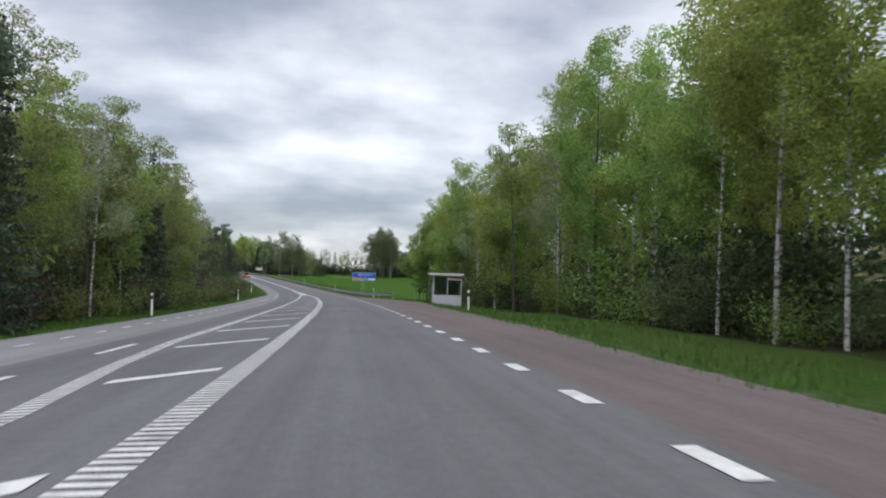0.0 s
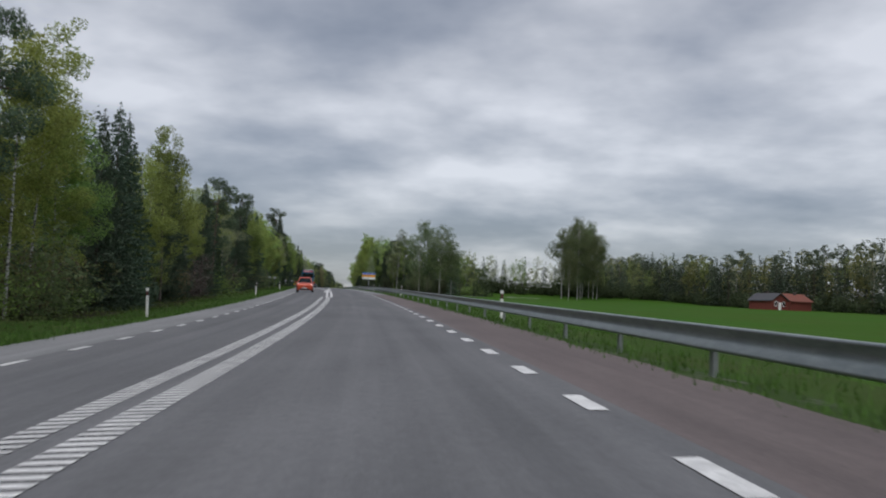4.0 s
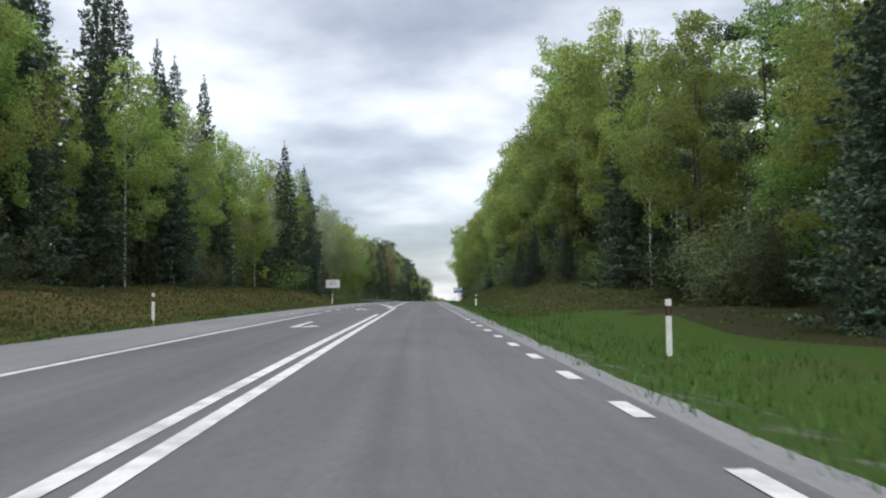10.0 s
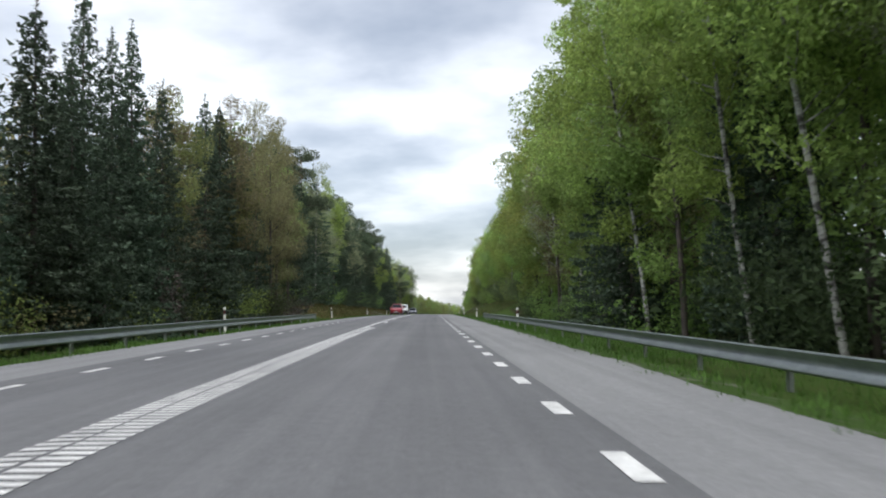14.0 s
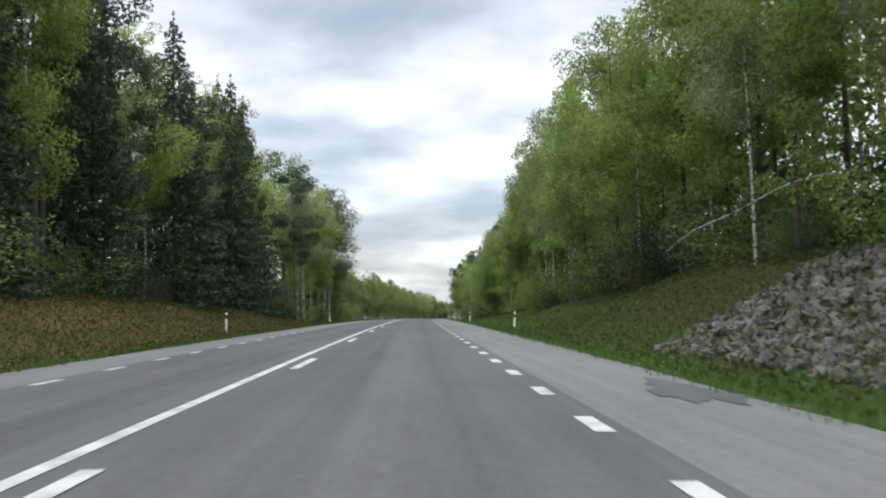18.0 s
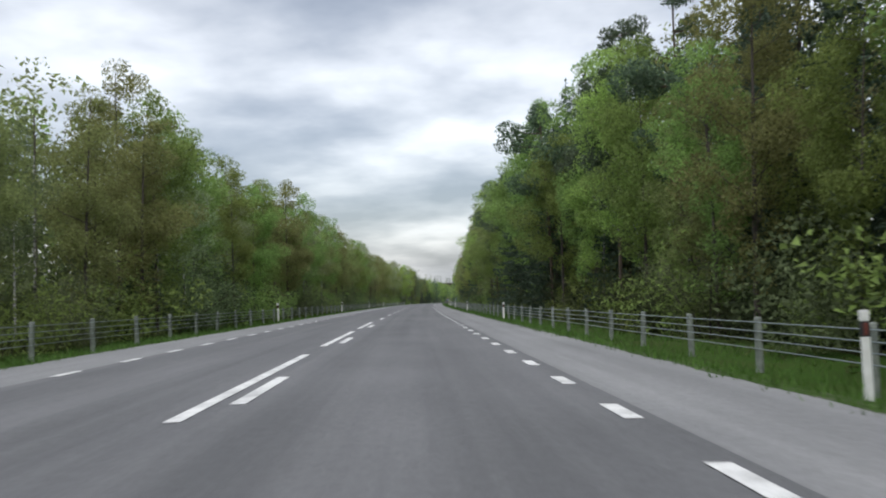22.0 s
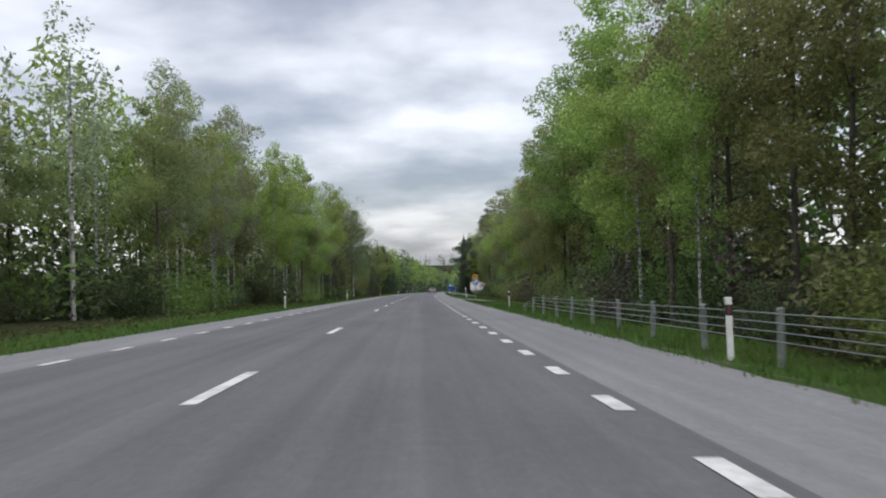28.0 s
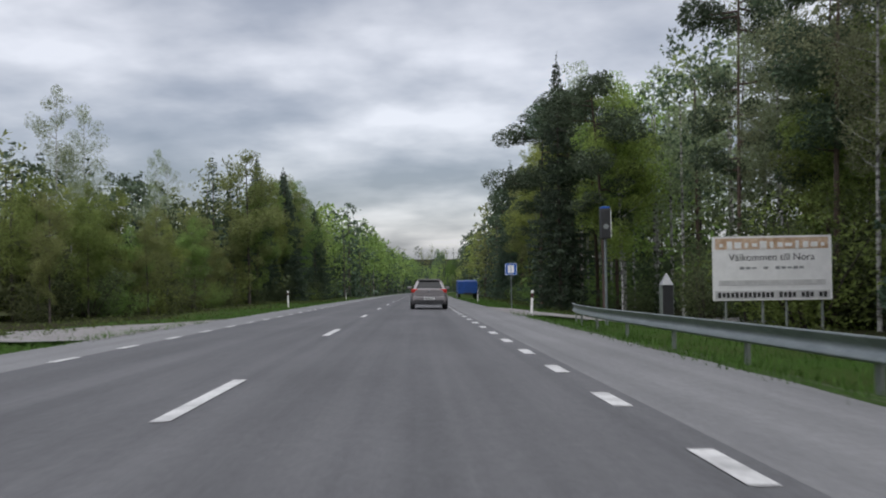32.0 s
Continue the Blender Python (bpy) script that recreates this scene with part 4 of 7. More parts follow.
forest(600, 664, -14.5, {"birch": 3, "aspen": 0.8, "thin": 2.0}, 14.6, 3.4, 3, 4.0, BUSHY, 2.8)
forest(664, 750, -14, {"spruce": 3.4, "brown": 1.0, "olive": 0.4}, 13.4, 3.0, 3, 4.0, {"bush": 1, "scrub": 0.6}, 2.6)
forest(750, 920, -16.4, {"spruce": 2.0, "pine": 1.3, "birch": 0.8, "thin": 1.2}, 18, 3.1, 3, 4.0, BUSHY, 4)
forest(920, 942, -16.8, {"spruce": 2.4, "thin": 1.0, "birch": 1.2}, 17.5, 3.0, 2, 4.0, BUSHY, 3.4)
forest(942, 968, -12.8, {"thin": 1.6, "birch": 2.0, "pine": 0.4}, 17.5, 3.0, 2, 4.0, BUSHY, 3.4)
forest(966, 1075, -12.5, {"aspen": 1, "olive": 1.6, "grey": 1.6, "spruce": 0.15}, 8.4, 2.8, 3, 3.6, BUSHY, 2.2)
forest(1075, 1215, -12.5, {"aspen": 2, "olive": 2.4, "thin": 0.7, "brown": 0.4}, 11.5, 3.0, 3, 4.0, BUSHY, 2.4)
forest(1215, 1300, -13, {"olive": 2, "thin": 1.4, "brown": 0.4, "aspen": 0.7}, 12, 3.1, 3, 4.0, BUSHY, 2.6)
forest(1300, 1332, -15.5, {"olive": 2, "birch": 1, "thin": 1.6, "brown": 0.5}, 14, 3.1, 3, 4.0, {"bush": 1, "scrub": 1}, 2.8)
forest(1332, 1374, -23, {"olive": 1.6, "birch": 1, "thin": 2.4}, 13, 2.8, 3, 4.0, {"bush": 1}, 4)
forest(1374, 1410, -16.5, {"olive": 2, "birch": 1, "thin": 1.6, "brown": 0.4}, 16, 3.1, 3, 4.0, BUSHY, 2.8)
forest(1410, 1482, -14.5, {"olive": 2, "thin": 1.4, "oak": 1.4, "birch": 0.6}, 16.5, 4.0, 2, 4.5, {"bush": 1}, 4)
forest(1556, 1602, -19, {"aspen": 1.4, "olive": 1.2, "birch": 1, "spruce": 0.8}, 7.5, 3.0, 2, 4.0, BUSHY, 3.0)
forest(1602, 1660, -17, {"aspen": 1, "olive": 1.2, "spruce": 2}, 15, 3.2, 2, 4.0, BUSHY, 3.0)
forest(1470, 1600, -40, {"olive": 1.5, "aspen": 1, "spruce": 1}, 8, 3.6, 2, 4.0, BUSHY, 3.0, own=False)
forest(1600, 1790, -46, {"spruce": 2.4, "pine": 1, "olive": 0.6, "thin": 0.6}, 19, 3.6, 2, 5.0, own=False, far=(520, 2.1))
forest(1560, 1650, -29, {"olive": 2, "aspen": 1.4, "spruce": 0.8}, 8.5, 3.4, 2, 5, own=False, far=(620, 1.9))
forest(1650, 1760, -27, {"spruce": 2, "thin": 0.6, "pine": 0.6}, 15, 4.0, 2, 5, own=False)
forest(1660, 2300, -14, {"spruce": 1.6, "birch": 1, "aspen": 1.4, "pine": 0.6}, 16, 4.2, 2, 4.2, None, own=False)
# woods beyond the field
forest(60, 700, 128, {"spruce": 3.4, "pine": 0.8, "olive": 0.8, "aspen": 0.4, "thin": 0.3}, 15.5, 3.2, 3, 5, own=False, far=(760, 2.0))
forest(470, 700, 40, {"spruce": 1.4, "aspen": 1.4, "olive": 1}, 13, 5, 2, 6, None, own=False)
far_edge = Woods()
for u in range(40, 132, 3):
    for r in range(2):
        far_edge.add("bush", 516 + 6 * r + rng.uniform(-2, 2), u + rng.uniform(-1, 1), rng.uniform(4.0, 6.5), 1.3, keep=420, grow=2.2, v=0)
        far_edge.add(pick({"spruce": 1.4, "olive": 1.4, "aspen": 1}), 520 + 6 * r + rng.uniform(-3, 3), u + rng.uniform(-1, 1), rng.uniform(10, 15))
for u in range(-260, 260, 7):
    for r in range(5):
        far_edge.add(pick({"spruce": 2, "pine": 1, "olive": 1.2}), 2200 + 38 * r + rng.uniform(-15, 15), u + rng.uniform(-3, 3), rng.uniform(12, 17), keep=260, grow=2.6)
for u in range(-20, 21, 4):
    for r in range(4):
        far_edge.add(pick({"spruce": 2, "olive": 1.2, "aspen": 1}), 2168 + 7 * r + rng.uniform(-2, 2), u + rng.uniform(-1, 1), rng.uniform(11, 15), keep=500, grow=2.0)
for s in range(60, 700, 4):
    far_edge.add("bush", s + rng.uniform(-1, 1), 126 + rng.uniform(-2, 3), rng.uniform(3, 6), 1.4, keep=300, grow=2.4, v=0)
far_edge.build("woods", "distant wooded ridge and wood beyond the field", "woods")

# ---- single trees that stand out ----
plant("weeping", 456, 26.4, 23, 1.15, label="tall airy birch standing free at the edge of the field")
plant("weeping", 447.7, 31.8, 21.5, 1.15, label="tall airy birch standing free at the edge of the field")
plant("weeping", 452, 36, 17, 1.3, label="tall airy birch standing free at the edge of the field")
plant("birch", 498, 22, 18, 1.1)
plant("grey", 462, 20, 20, 1.1, label="tall white-stemmed birch beside the side road")
for k in range(22):
    key = ("spruce", "pine", "spruce", "thin", "pine", "spruce")[k % 6]
    plant(key, 484 + 5.5 * (k % 3) + rng.uniform(-1.2, 1.2), 16.5 + 1.35 * k + rng.uniform(-0.7, 0.7), (rng.uniform(15.5, 18.5) if 1 < k < 5 else rng.uniform(12.5, 15.5)), 1.0)
# variant 0: the shade under the spruces is put into the leaf colour
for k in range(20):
    plant("bush", 481.5 + 3.0 * (k % 2) + rng.uniform(-1, 1), 12.5 + 1.5 * k, rng.uniform(3.0, 5.5), 1.25, v=0, label="bush under tall spruces with the shade put into its dark leaf colour")
for s, u in ((478.5, 12.0), (478.2, 12.9)):
    plant("thin", s, u, 12, 0.7, label="pair of slender white birch stems beside the side road")
for s, u, hh in ((430, 24, 7), (437, 27, 6), (442, 22, 6), (449, 25, 8), (455, 30, 8), (446, 38, 7), (460, 34, 8)):
    plant("oak", s, u, hh, 1.1, label="low young oak at the edge of the field")
for s, u, hh in ((488, 86, 24), (495, 89, 26), (503, 92, 24), (512, 97, 23), (470, 78, 15), (491, 81, 22), (499, 95, 25), (507, 88, 21), (484, 92, 20)):
    plant("weeping", s, u, hh * 1.15, 0.9, label="tall airy birch standing free beyond the field")
plant("spruce", 560, -22, 22, 0.9, label="tall dark spruce rising over young birches")
plant("spruce", 553, -23, 22, 0.9, label="tall dark spruce rising over young birches")
plant("spruce", 520, -22, 23, 0.9)
for s, u, hh in ((492, -19, 24), (499, -21, 26), (505, -20, 25), (510, -22.5, 25)):
    plant("pine" if s == 499 else "spruce", s, u, hh, 0.9, label="tall dark conifer behind young birches")
for s, u, hh in ((514, -20, 20), (528, -21, 23), (534, -22, 24), (541, -21, 20), (1105, 13.6, 20), (1113, 13.4, 21), (1121, 13.8, 20), (1128, 14, 18), (556, 14, 21)):
    plant("spruce", s, u, hh, 0.85, label="tall dark spruce rising over the younger trees")
for s, u, hh in ((545, 13.6, 21), (551, 13.2, 22), (561, 13.6, 21), (568, 13.4, 20)):
    plant("birch", s, u, hh, 0.9)
plant("spruce", 606, -17, 16, 1.0)
plant("thin", 620, -15.5, 17, 1.7, label="wide grey-leaved birch among young trees")
for s, u, tilt in ((681, 10, -8), (687, 10.2, -7), (698, 10, -5), (672, 10.5, -3), (705, 10.6, -4)):
    ob = plant("birch", s, u, 19, 0.95, label="leaning birch with a bright white trunk behind the guard rail")
    foot, a = ob.matrix_basis.translation.copy(), centre(s)[3]
    ob.matrix_basis = Matrix.Translation(foot) @ Matrix.Rotation(radians(tilt), 4, Vector((-math.sin(a), math.cos(a), 0))) @ Matrix.Translation(-foot) @ ob.matrix_basis
for k in range(5):
    plant("aspen" if k % 2 else "birch", 97 + 1.7 * k, 11.6 - 0.18 * k, 10 - 0.45 * k, 1.1)
for s, u, hh in ((724, -13, 17), (730, -12.6, 18), (736, -12.6, 18), (741, -13, 18.5), (746, -12.8, 17)):
    plant("brown", s, u, hh, 0.9, label="tall budding tree with pale bare limbs")
for s, u, hh in ((580, -17, 19), (590, -16, 18), (598, -16.5, 17), (884, -17, 20), (898, -16.5, 20), (925, -15, 20), (929, -17, 21), (932, -15.4, 20), (936, -16.6, 20), (939, -18.5, 21), (943, -17.5, 20)):
    plant("spruce", s, u, hh, 0.95, label="tall dark spruce rising over young birches")
for s, u, hh in ((545, 9.6, 4.2), (549, 10.4, 5), (553, 9.8, 3.8), (560, 10.2, 4.4), (566, 10.8, 4), (535, 11, 4.5), (610, 10.5, 4)):
    plant("spruce", s, u, hh, 1.5, label="young dense spruce with branches down to the bank")
plant("bare", 728, 10.5, 15, 1.0)
for s, u, hh in ((1209, -13.4, 12), (1217, -13, 13.5), (1223, -13.5, 14.5), (1229, -13, 14.5)):
    plant("thin", s, u, hh, 1.25, label="tall birch rising over the young broad-leaved wood")
for q in (698, 704, 709, 722, 728):
    plant("spruce", q, -13.5, rng.uniform(14, 16.5), 0.9)
plant("spruce", 1252, 10.6, 18, 1.0, label="tall dark spruce standing out of the forest edge")
plant("spruce", 1020, 15, 17, 0.9)
plant("spruce", 1034, 14, 16, 0.9)
plant("spruce", 1090, 13, 18, 0.9)
plant("oak", 1418, 14.2, 16, 1.2, label="large leafless oak with dark crooked limbs")
plant("spruce", 1507, -11.2, 6.6, 1.5, label="young spruce with branches down to the grass")
plant("oak", 1494, -10.4, 9.6, 1.25, label="lone tree with dark stem and thin young leaves")
plant("weeping", 1499, -14.5, 18, 1.15)
plant("olive", 1506, -19, 11, 1.3)
plant("birch", 1513, -21, 10, 1.3)
plant("olive", 1499, -20, 12, 1.2)
plant("spruce", 30, -12.6, 13, 0.9)
plant("spruce", 63, -13.4, 11.5, 1.0)
plant("olive", 1490, -17, 15, 1.2)
plant("oak", 1484, -13.5, 16, 0.8)
plant("oak", 1480, -15, 17, 0.8)
plant("grey", 1488, -15.5, 16, 0.9)
plant("weeping", 971, -12.6, 19, 1.3, label="large birch with hanging leafy twigs")
plant("thin", 973, -12.2, 17, 1.8)
for s, u, hh in ((1585, -30, 19), (1596, -32, 20), (1612, -30, 18), (1620, -31, 18)):
    plant("thin", s, u, hh, 0.8, label="tall thin birch towering over the scrub")
plant("pine", 1571, 12.5, 15, 1.3)
plant("pine", 1564, 11.5, 14.5, 1.35)
plant("spruce", 1569, 9.6, 17, 0.9)
plant("pine", 1580, 9.8, 16, 1.3)
for k in range(9):
    plant("bush", 1545 + 2.1 * k, 15.5 + 2.5 * (k % 3), rng.uniform(4, 6), 1.2)
for k in range(4):
    plant("aspen", 1547 + 4 * k, 19 + k, rng.uniform(10, 13), 1.2)

# the wood's edge swings away from the road towards the field
for k in range(26):
    f = k / 25
    for r in range(3):
        key = ("aspen", "olive", "birch")[int(rng.integers(3))] if f < 0.35 else "bush"
        plant(key, 97 + 52 * f + rng.uniform(-1, 1), 13 + 20 * f + 3 * r + rng.uniform(-1, 1), (12 - 8 * f if f < 0.35 else 5.5) * rng.uniform(0.85, 1.15), 1.2)

# ---- grass along the verges: short blades in tufts ----


def tufts():
    pts, n = [], 0
    spans = [(-10, 1620, 1), (-10, 1620, -1)]
    for s0, s1, side in spans:
        count = 62000
        s = rng.uniform(s0, s1, count)
        d = rng.uniform(0, 1, count) ** 1.5 * 4.6 - 0.1
        for a, b in zip(s, d):
            e = float(ramp(a, EDGE_R)) if side > 0 else float(ramp(a, EDGE_L))
            u = e + side * b
            if side > 0 and (463 < a < 474 or 1404 < a < 1420 or 1548 < a < 1562):
                continue
            if side < 0 and (428 < a < 452):
                continue
            pts.append(at(a, u, ground_h(a, u)))
    v = []
    for p in pts:
        for j in range(4):
            ang, lean, hh = rng.uniform(0, 6.28), rng.uniform(0.02, 0.18), rng.uniform(0.06, 0.26)
            dx, dy = math.cos(ang), math.sin(ang)
            b = p + Vector((rng.uniform(-0.2, 0.2), rng.uniform(-0.2, 0.2), -0.03))
            v += [b + Vector((-dy * 0.014, dx * 0.014, 0)), b + Vector((dy * 0.014, -dx * 0.014, 0)), b + Vector((dx * lean, dy * lean, hh))]
    me = bpy.data.meshes.new("grass")
    me.vertices.add(len(v))
    me.vertices.foreach_set("co", np.array([tuple(a) for a in v]).ravel())
    me.loops.add(len(v))
    me.loops.foreach_set("vertex_index", np.arange(len(v)))
    me.polygons.add(len(v) // 3)
    me.polygons.foreach_set("loop_start", np.arange(0, len(v), 3))
    me.materials.append(BLADE)
    me.update(calc_edges=True)
    tagged(new("grass", me), "short spring grass on the road verges", "grass", kind="stuff")


tufts()


def ground_cover(s0, s1, side, d0, d1, count, mat, label, size=0.055):
    """Low dry stalks and seedlings on the banks."""
    c = []
    for _ in range(count):
        s, d = rng.uniform(s0, s1), rng.uniform(d0, d1)
        u = float(ramp(s, EDGE_R)) + d if side > 0 else float(ramp(s, EDGE_L)) - d
        c.append(tuple(at(s, u, ground_h(s, u) + rng.uniform(0.0, 0.3))))
    tagged(new("undergrowth", leaves_mesh("undergrowth", c, size, mat, droop=-0.6)), label, "undergrowth", kind="stuff")


DRY = leaf("dry_stalks", (0.165, 0.122, 0.055), 0.3, 0.3)
MOSSY = leaf("low_herbs", (0.09, 0.118, 0.036), 0.4, 0.4)
for s0, s1, side in ((512, 662, 1), (765, 900, 1), (482, 600, -1), (755, 940, -1)):
    ground_cover(s0, s1, side, 2.2, 12, int((s1 - s0) * (300 if side < 0 else 150)), DRY, "dry brown bracken and heather on the cutting's bank")
    ground_cover(s0, s1, side, 0.8, 12, int((s1 - s0) * 420), MOSSY, "low green herbs on the cutting's bank", 0.075)
ground_cover(-10, 760, 1, 6.5, 11, 16000, MOSSY, "low green herbs at the forest edge", 0.09)
ground_cover(-10, 500, -1, 3.0, 8, 16000, MOSSY, "low green herbs at the forest edge", 0.09)
ground_cover(940, 1640, -1, 2.6, 9, 24000, MOSSY, "low green herbs at the forest edge", 0.09)
ground_cover(900, 1640, 1, 3.6, 9, 24000, MOSSY, "low green herbs at the forest edge", 0.09)

# ---- crash barriers ----
BEAM = [(0.0, 0.285), (0.0, 0.31), (0.075, 0.31), (0.088, 0.298), (0.082, 0.278), (0.022, 0.205), (0.018, 0.16), (0.03, 0.115), (0.085, 0.045), (0.085, 0.02), (0.06, 0.0), (0.03, 0.0)]


def guard_rail(s0, s1, u, top, label, flare0=0.0, flare1=0.0, drop0=False, tail=()):
    """A folded steel beam on posts every four metres; the ends may swing away from the road, or run on round a corner along the tail's points."""
    f, height = (u if callable(u) else (lambda s: u)), (top if callable(top) else (lambda s: top))
    side = 1 if f(s0) > 0 else -1
    root = thing("guard_rail", Matrix.Translation(at(s0, f(s0), 0)), label, "guard rail", "guard rails")
    inv = root.matrix_basis.inverted()
    way, s = [], float(s0)
    while s <= s1:
        a, b = max(0.0, 1 - (s - s0) / 11), max(0.0, 1 - (s1 - s) / 11)
        sink = 0.35 * max(0.0, 1 - (s - s0) / 8) if drop0 else 0.0
        way.append((s, f(s) + side * (flare0 * a * a + flare1 * b * b), height(s) - 0.31 - sink))
        s += 2.0
    way += [(a, b, height(s1) - 0.31) for a, b in tail]

    def section(i):
        """The beam's profile at one point of the way, square to it."""
        (sa, ua, _), (sb, ub, _) = way[max(i - 1, 0)], way[min(i + 1, len(way) - 1)]
        d = Vector((sb - sa, ub - ua)).normalized()
        q, r, h = way[i]
        return [inv @ at(q + side * d.y * o, r - side * d.x * o, h + z) for o, z in BEAM]

    m = len(BEAM)
    for k in range(0, len(way) - 1, 2):
        idx = [i for i in (k, k + 1, k + 2) if i < len(way)]
        verts = [v for i in idx for v in section(i)]
        faces = [(r * m + j, r * m + j + 1, (r + 1) * m + j + 1, (r + 1) * m + j) for r in range(len(idx) - 1) for j in range(m - 1)]
        me = mesh_from("beam", verts, faces, GALV)
        me.polygons.foreach_set("use_smooth", [True] * len(faces))
        new("beam", me).parent = root
    bm = bm_new()
    for w, d, x, y in ((0.006, 0.12, 0.0, 0), (0.055, 0.006, 0.03, -0.06), (0.055, 0.006, 0.03, 0.06)):
        box(bm, (w, d, 1.25), (x, y, -0.42))
    box(bm, (0.05, 0.09, 0.12), (-0.03, 0, 0.14))
    post = bpy.data.meshes.new("post")
    bm.to_mesh(post)
    bm.free()
    post.materials.append(STEEL_POST)
    for k in range(0, len(way), 2):
        q, r, h = way[k]
        ob = new("post", post)
        ob.parent = root
        (sa, ua, _), (sb, ub, _) = way[max(k - 1, 0)], way[min(k + 1, len(way) - 1)]
        ob.matrix_basis = inv @ Matrix.Translation(at(q, r + side * 0.05, h + 0.02)) @ Matrix.Rotation(centre(q)[3] - math.atan2(ub - ua, sb - sa), 4, "Z")
    return root


guard_rail(88, 446, table([(88, 4.6), (100, 4.3), (145, 4.2), (268, 4.1), (290, 4.05), (355, 3.75), (385, 3.5), (430, 3.15), (446, 3.2)]),
           table([(88, 0.5), (145, 0.52), (268, 0.58), (290, 0.6), (355, 0.52), (385, 0.47), (430, 0.5)]), "long galvanised steel guard rail curving into a side road", 1.6,
           tail=((448, 3.35), (450, 3.7), (451.8, 4.4), (453.2, 5.5), (454.2, 7.0), (454.8, 8.8), (455.2, 10.8), (455.6, 12.8), (456.0, 14.8), (456.4, 16.8)))
guard_rail(658, 746, table([(650, 5.5), (670, 5.75), (700, 5.6), (760, 5.4)]), 0.38, "galvanised steel guard rail with a flared end", 1.6, 1.0, True)
guard_rail(1473, 1545, table([(1473, 9.0), (1481, 8.3), (1490, 7.0), (1501, 5.6), (1510, 5.35), (1545, 5.35)]), table([(1473, -0.1), (1481, 0.0), (1490, 0.29), (1501, 0.47)]),
           "galvanised steel guard rail in front of a billboard", 0.0, 0.9)
guard_rail(604, 732, table([(604, -8.6), (620, -8.2), (740, -8.3)]), 0.30, "galvanised steel guard rail along the opposite lane", 0.8)


def wire_fence(s0, s1, u, top, label):
    """Four steel ropes on stout weathered posts, anchored in the ground at both ends."""
    side = 1 if u > 0 else -1
    root = thing("wire_barrier", Matrix.Translation(at(s0, u, 0)), label, "wire barrier", "wire barriers")
    inv = root.matrix_basis.inverted()
    bm = bm_new()
    bmesh.ops.create_cone(bm, cap_ends=True, segments=10, radius1=0.075, radius2=0.07, depth=1.4, matrix=Matrix.Translation((0, 0, -0.70)))
    bmesh.ops.create_cone(bm, cap_ends=True, segments=10, radius1=0.07, radius2=0.05, depth=0.02, matrix=Matrix.Translation((0, 0, 0.01)))
    post = bpy.data.meshes.new("post")
    bm.to_mesh(post)
    bm.free()
    post.materials.append(GREY_POST)
    n = int((s1 - s0) / 4)
    for k in range(n + 1):
        s = s0 + 4 * k
        h = top + 0.03 - (0.5 if k in (0, n) else 0.12 if k in (1, n - 1) else 0)
        ob = new("post", post)
        ob.parent = root
        ob.matrix_basis = inv @ Matrix.Translation(at(s, u, h)) @ Euler((rng.normal() * 0.02, rng.normal() * 0.02, rng.uniform(0, 6))).to_matrix().to_4x4()
    for j in range(4):
        pts = []
        for k in range(n + 1):
            s = s0 + 4 * k
            h = top - 0.05 - 0.155 * j
            if k in (0, n):
                h = min(h, top - 0.62)
            pts.append(inv @ at(s, u - side * (0.08 + 0.01 * (j % 2)), h + rng.normal() * 0.006))
        v, f = tube(pts, [0.012] * len(pts), 5)
        new("wire", mesh_from("wire", v, f, GALV)).parent = root


wire_fence(981, 1373, 6.3, 0.62, "grey roadside barrier of four steel ropes on weathered posts")
wire_fence(975, 1335, -9.3, 0.45, "grey barrier of four steel ropes on weathered posts across the road")

# ---- delineator posts ----


def delineator():
    root = thing("delineator_post", Matrix.Identity(4), "white plastic roadside delineator post with a black reflector band", "delineator", "delineator posts")
    bm = box(bm_new(), (0.115, 0.045, 0.95), (0, 0, 0.315), bevel=0.012)
    part("post", bm, WHITE_PLASTIC, root)
    part("reflector_band", box(bm_new(), (0.118, 0.05, 0.2), (0, 0, 0.885), bevel=0.01), BLACK_PLASTIC, root, "black band")
    part("cap", box(bm_new(), (0.12, 0.06, 0.14), (0, 0, 1.05), bevel=0.015), WHITE_PLASTIC, root)
    part("reflector", box(bm_new(), (0.05, 0.006, 0.15), (0, -0.028, 0.885)), DARK_RED, root, "dark red reflector")
    return root


master = delineator()
RIGHT_POSTS = [(46, 6.6), (103, 5.7), (159.5, 5.6), (220, 5.5), (272.6, 5.35), (322, 5.35), (376, 5.3), (426, 5.3), (459.5, 11.2), (488, 5.1), (538, 4.4), (639, 5.6), (710, 5.7),
               (760, 6.0), (808, 6.0), (856, 6), (902, 6), (948.6, 6), (995, 5.7), (1048, 5.7), (1094, 5.7), (1141, 5.7), (1188, 5.7), (1236, 5.7), (1286, 5.7),
               (1338, 5.8), (1385, 6.6), (1440, 6.0), (1504, 5.9), (1549, 5.1), (1600, 6)]
LEFT_POSTS = [(46, -9.9), (101, -9.8), (167, -9.2), (225, -9.3), (280, -9.4), (330, -9.4), (505, -10.2), (565, -9.5), (633, -8.9), (703.6, -8.9), (755, -9.6), (802, -9.6),
              (850, -9.6), (898, -9.6), (950, -9.6), (996, -9.0), (1041, -9.0), (1095, -9.0), (1140, -9.0), (1187, -9.0), (1230, -9.0), (1290, -9.0), (1342, -9.7), (1387, -9.7),
              (1438, -9.8), (1508, -9.8), (1577, -9.6), (1625, -9.6)]
first = True
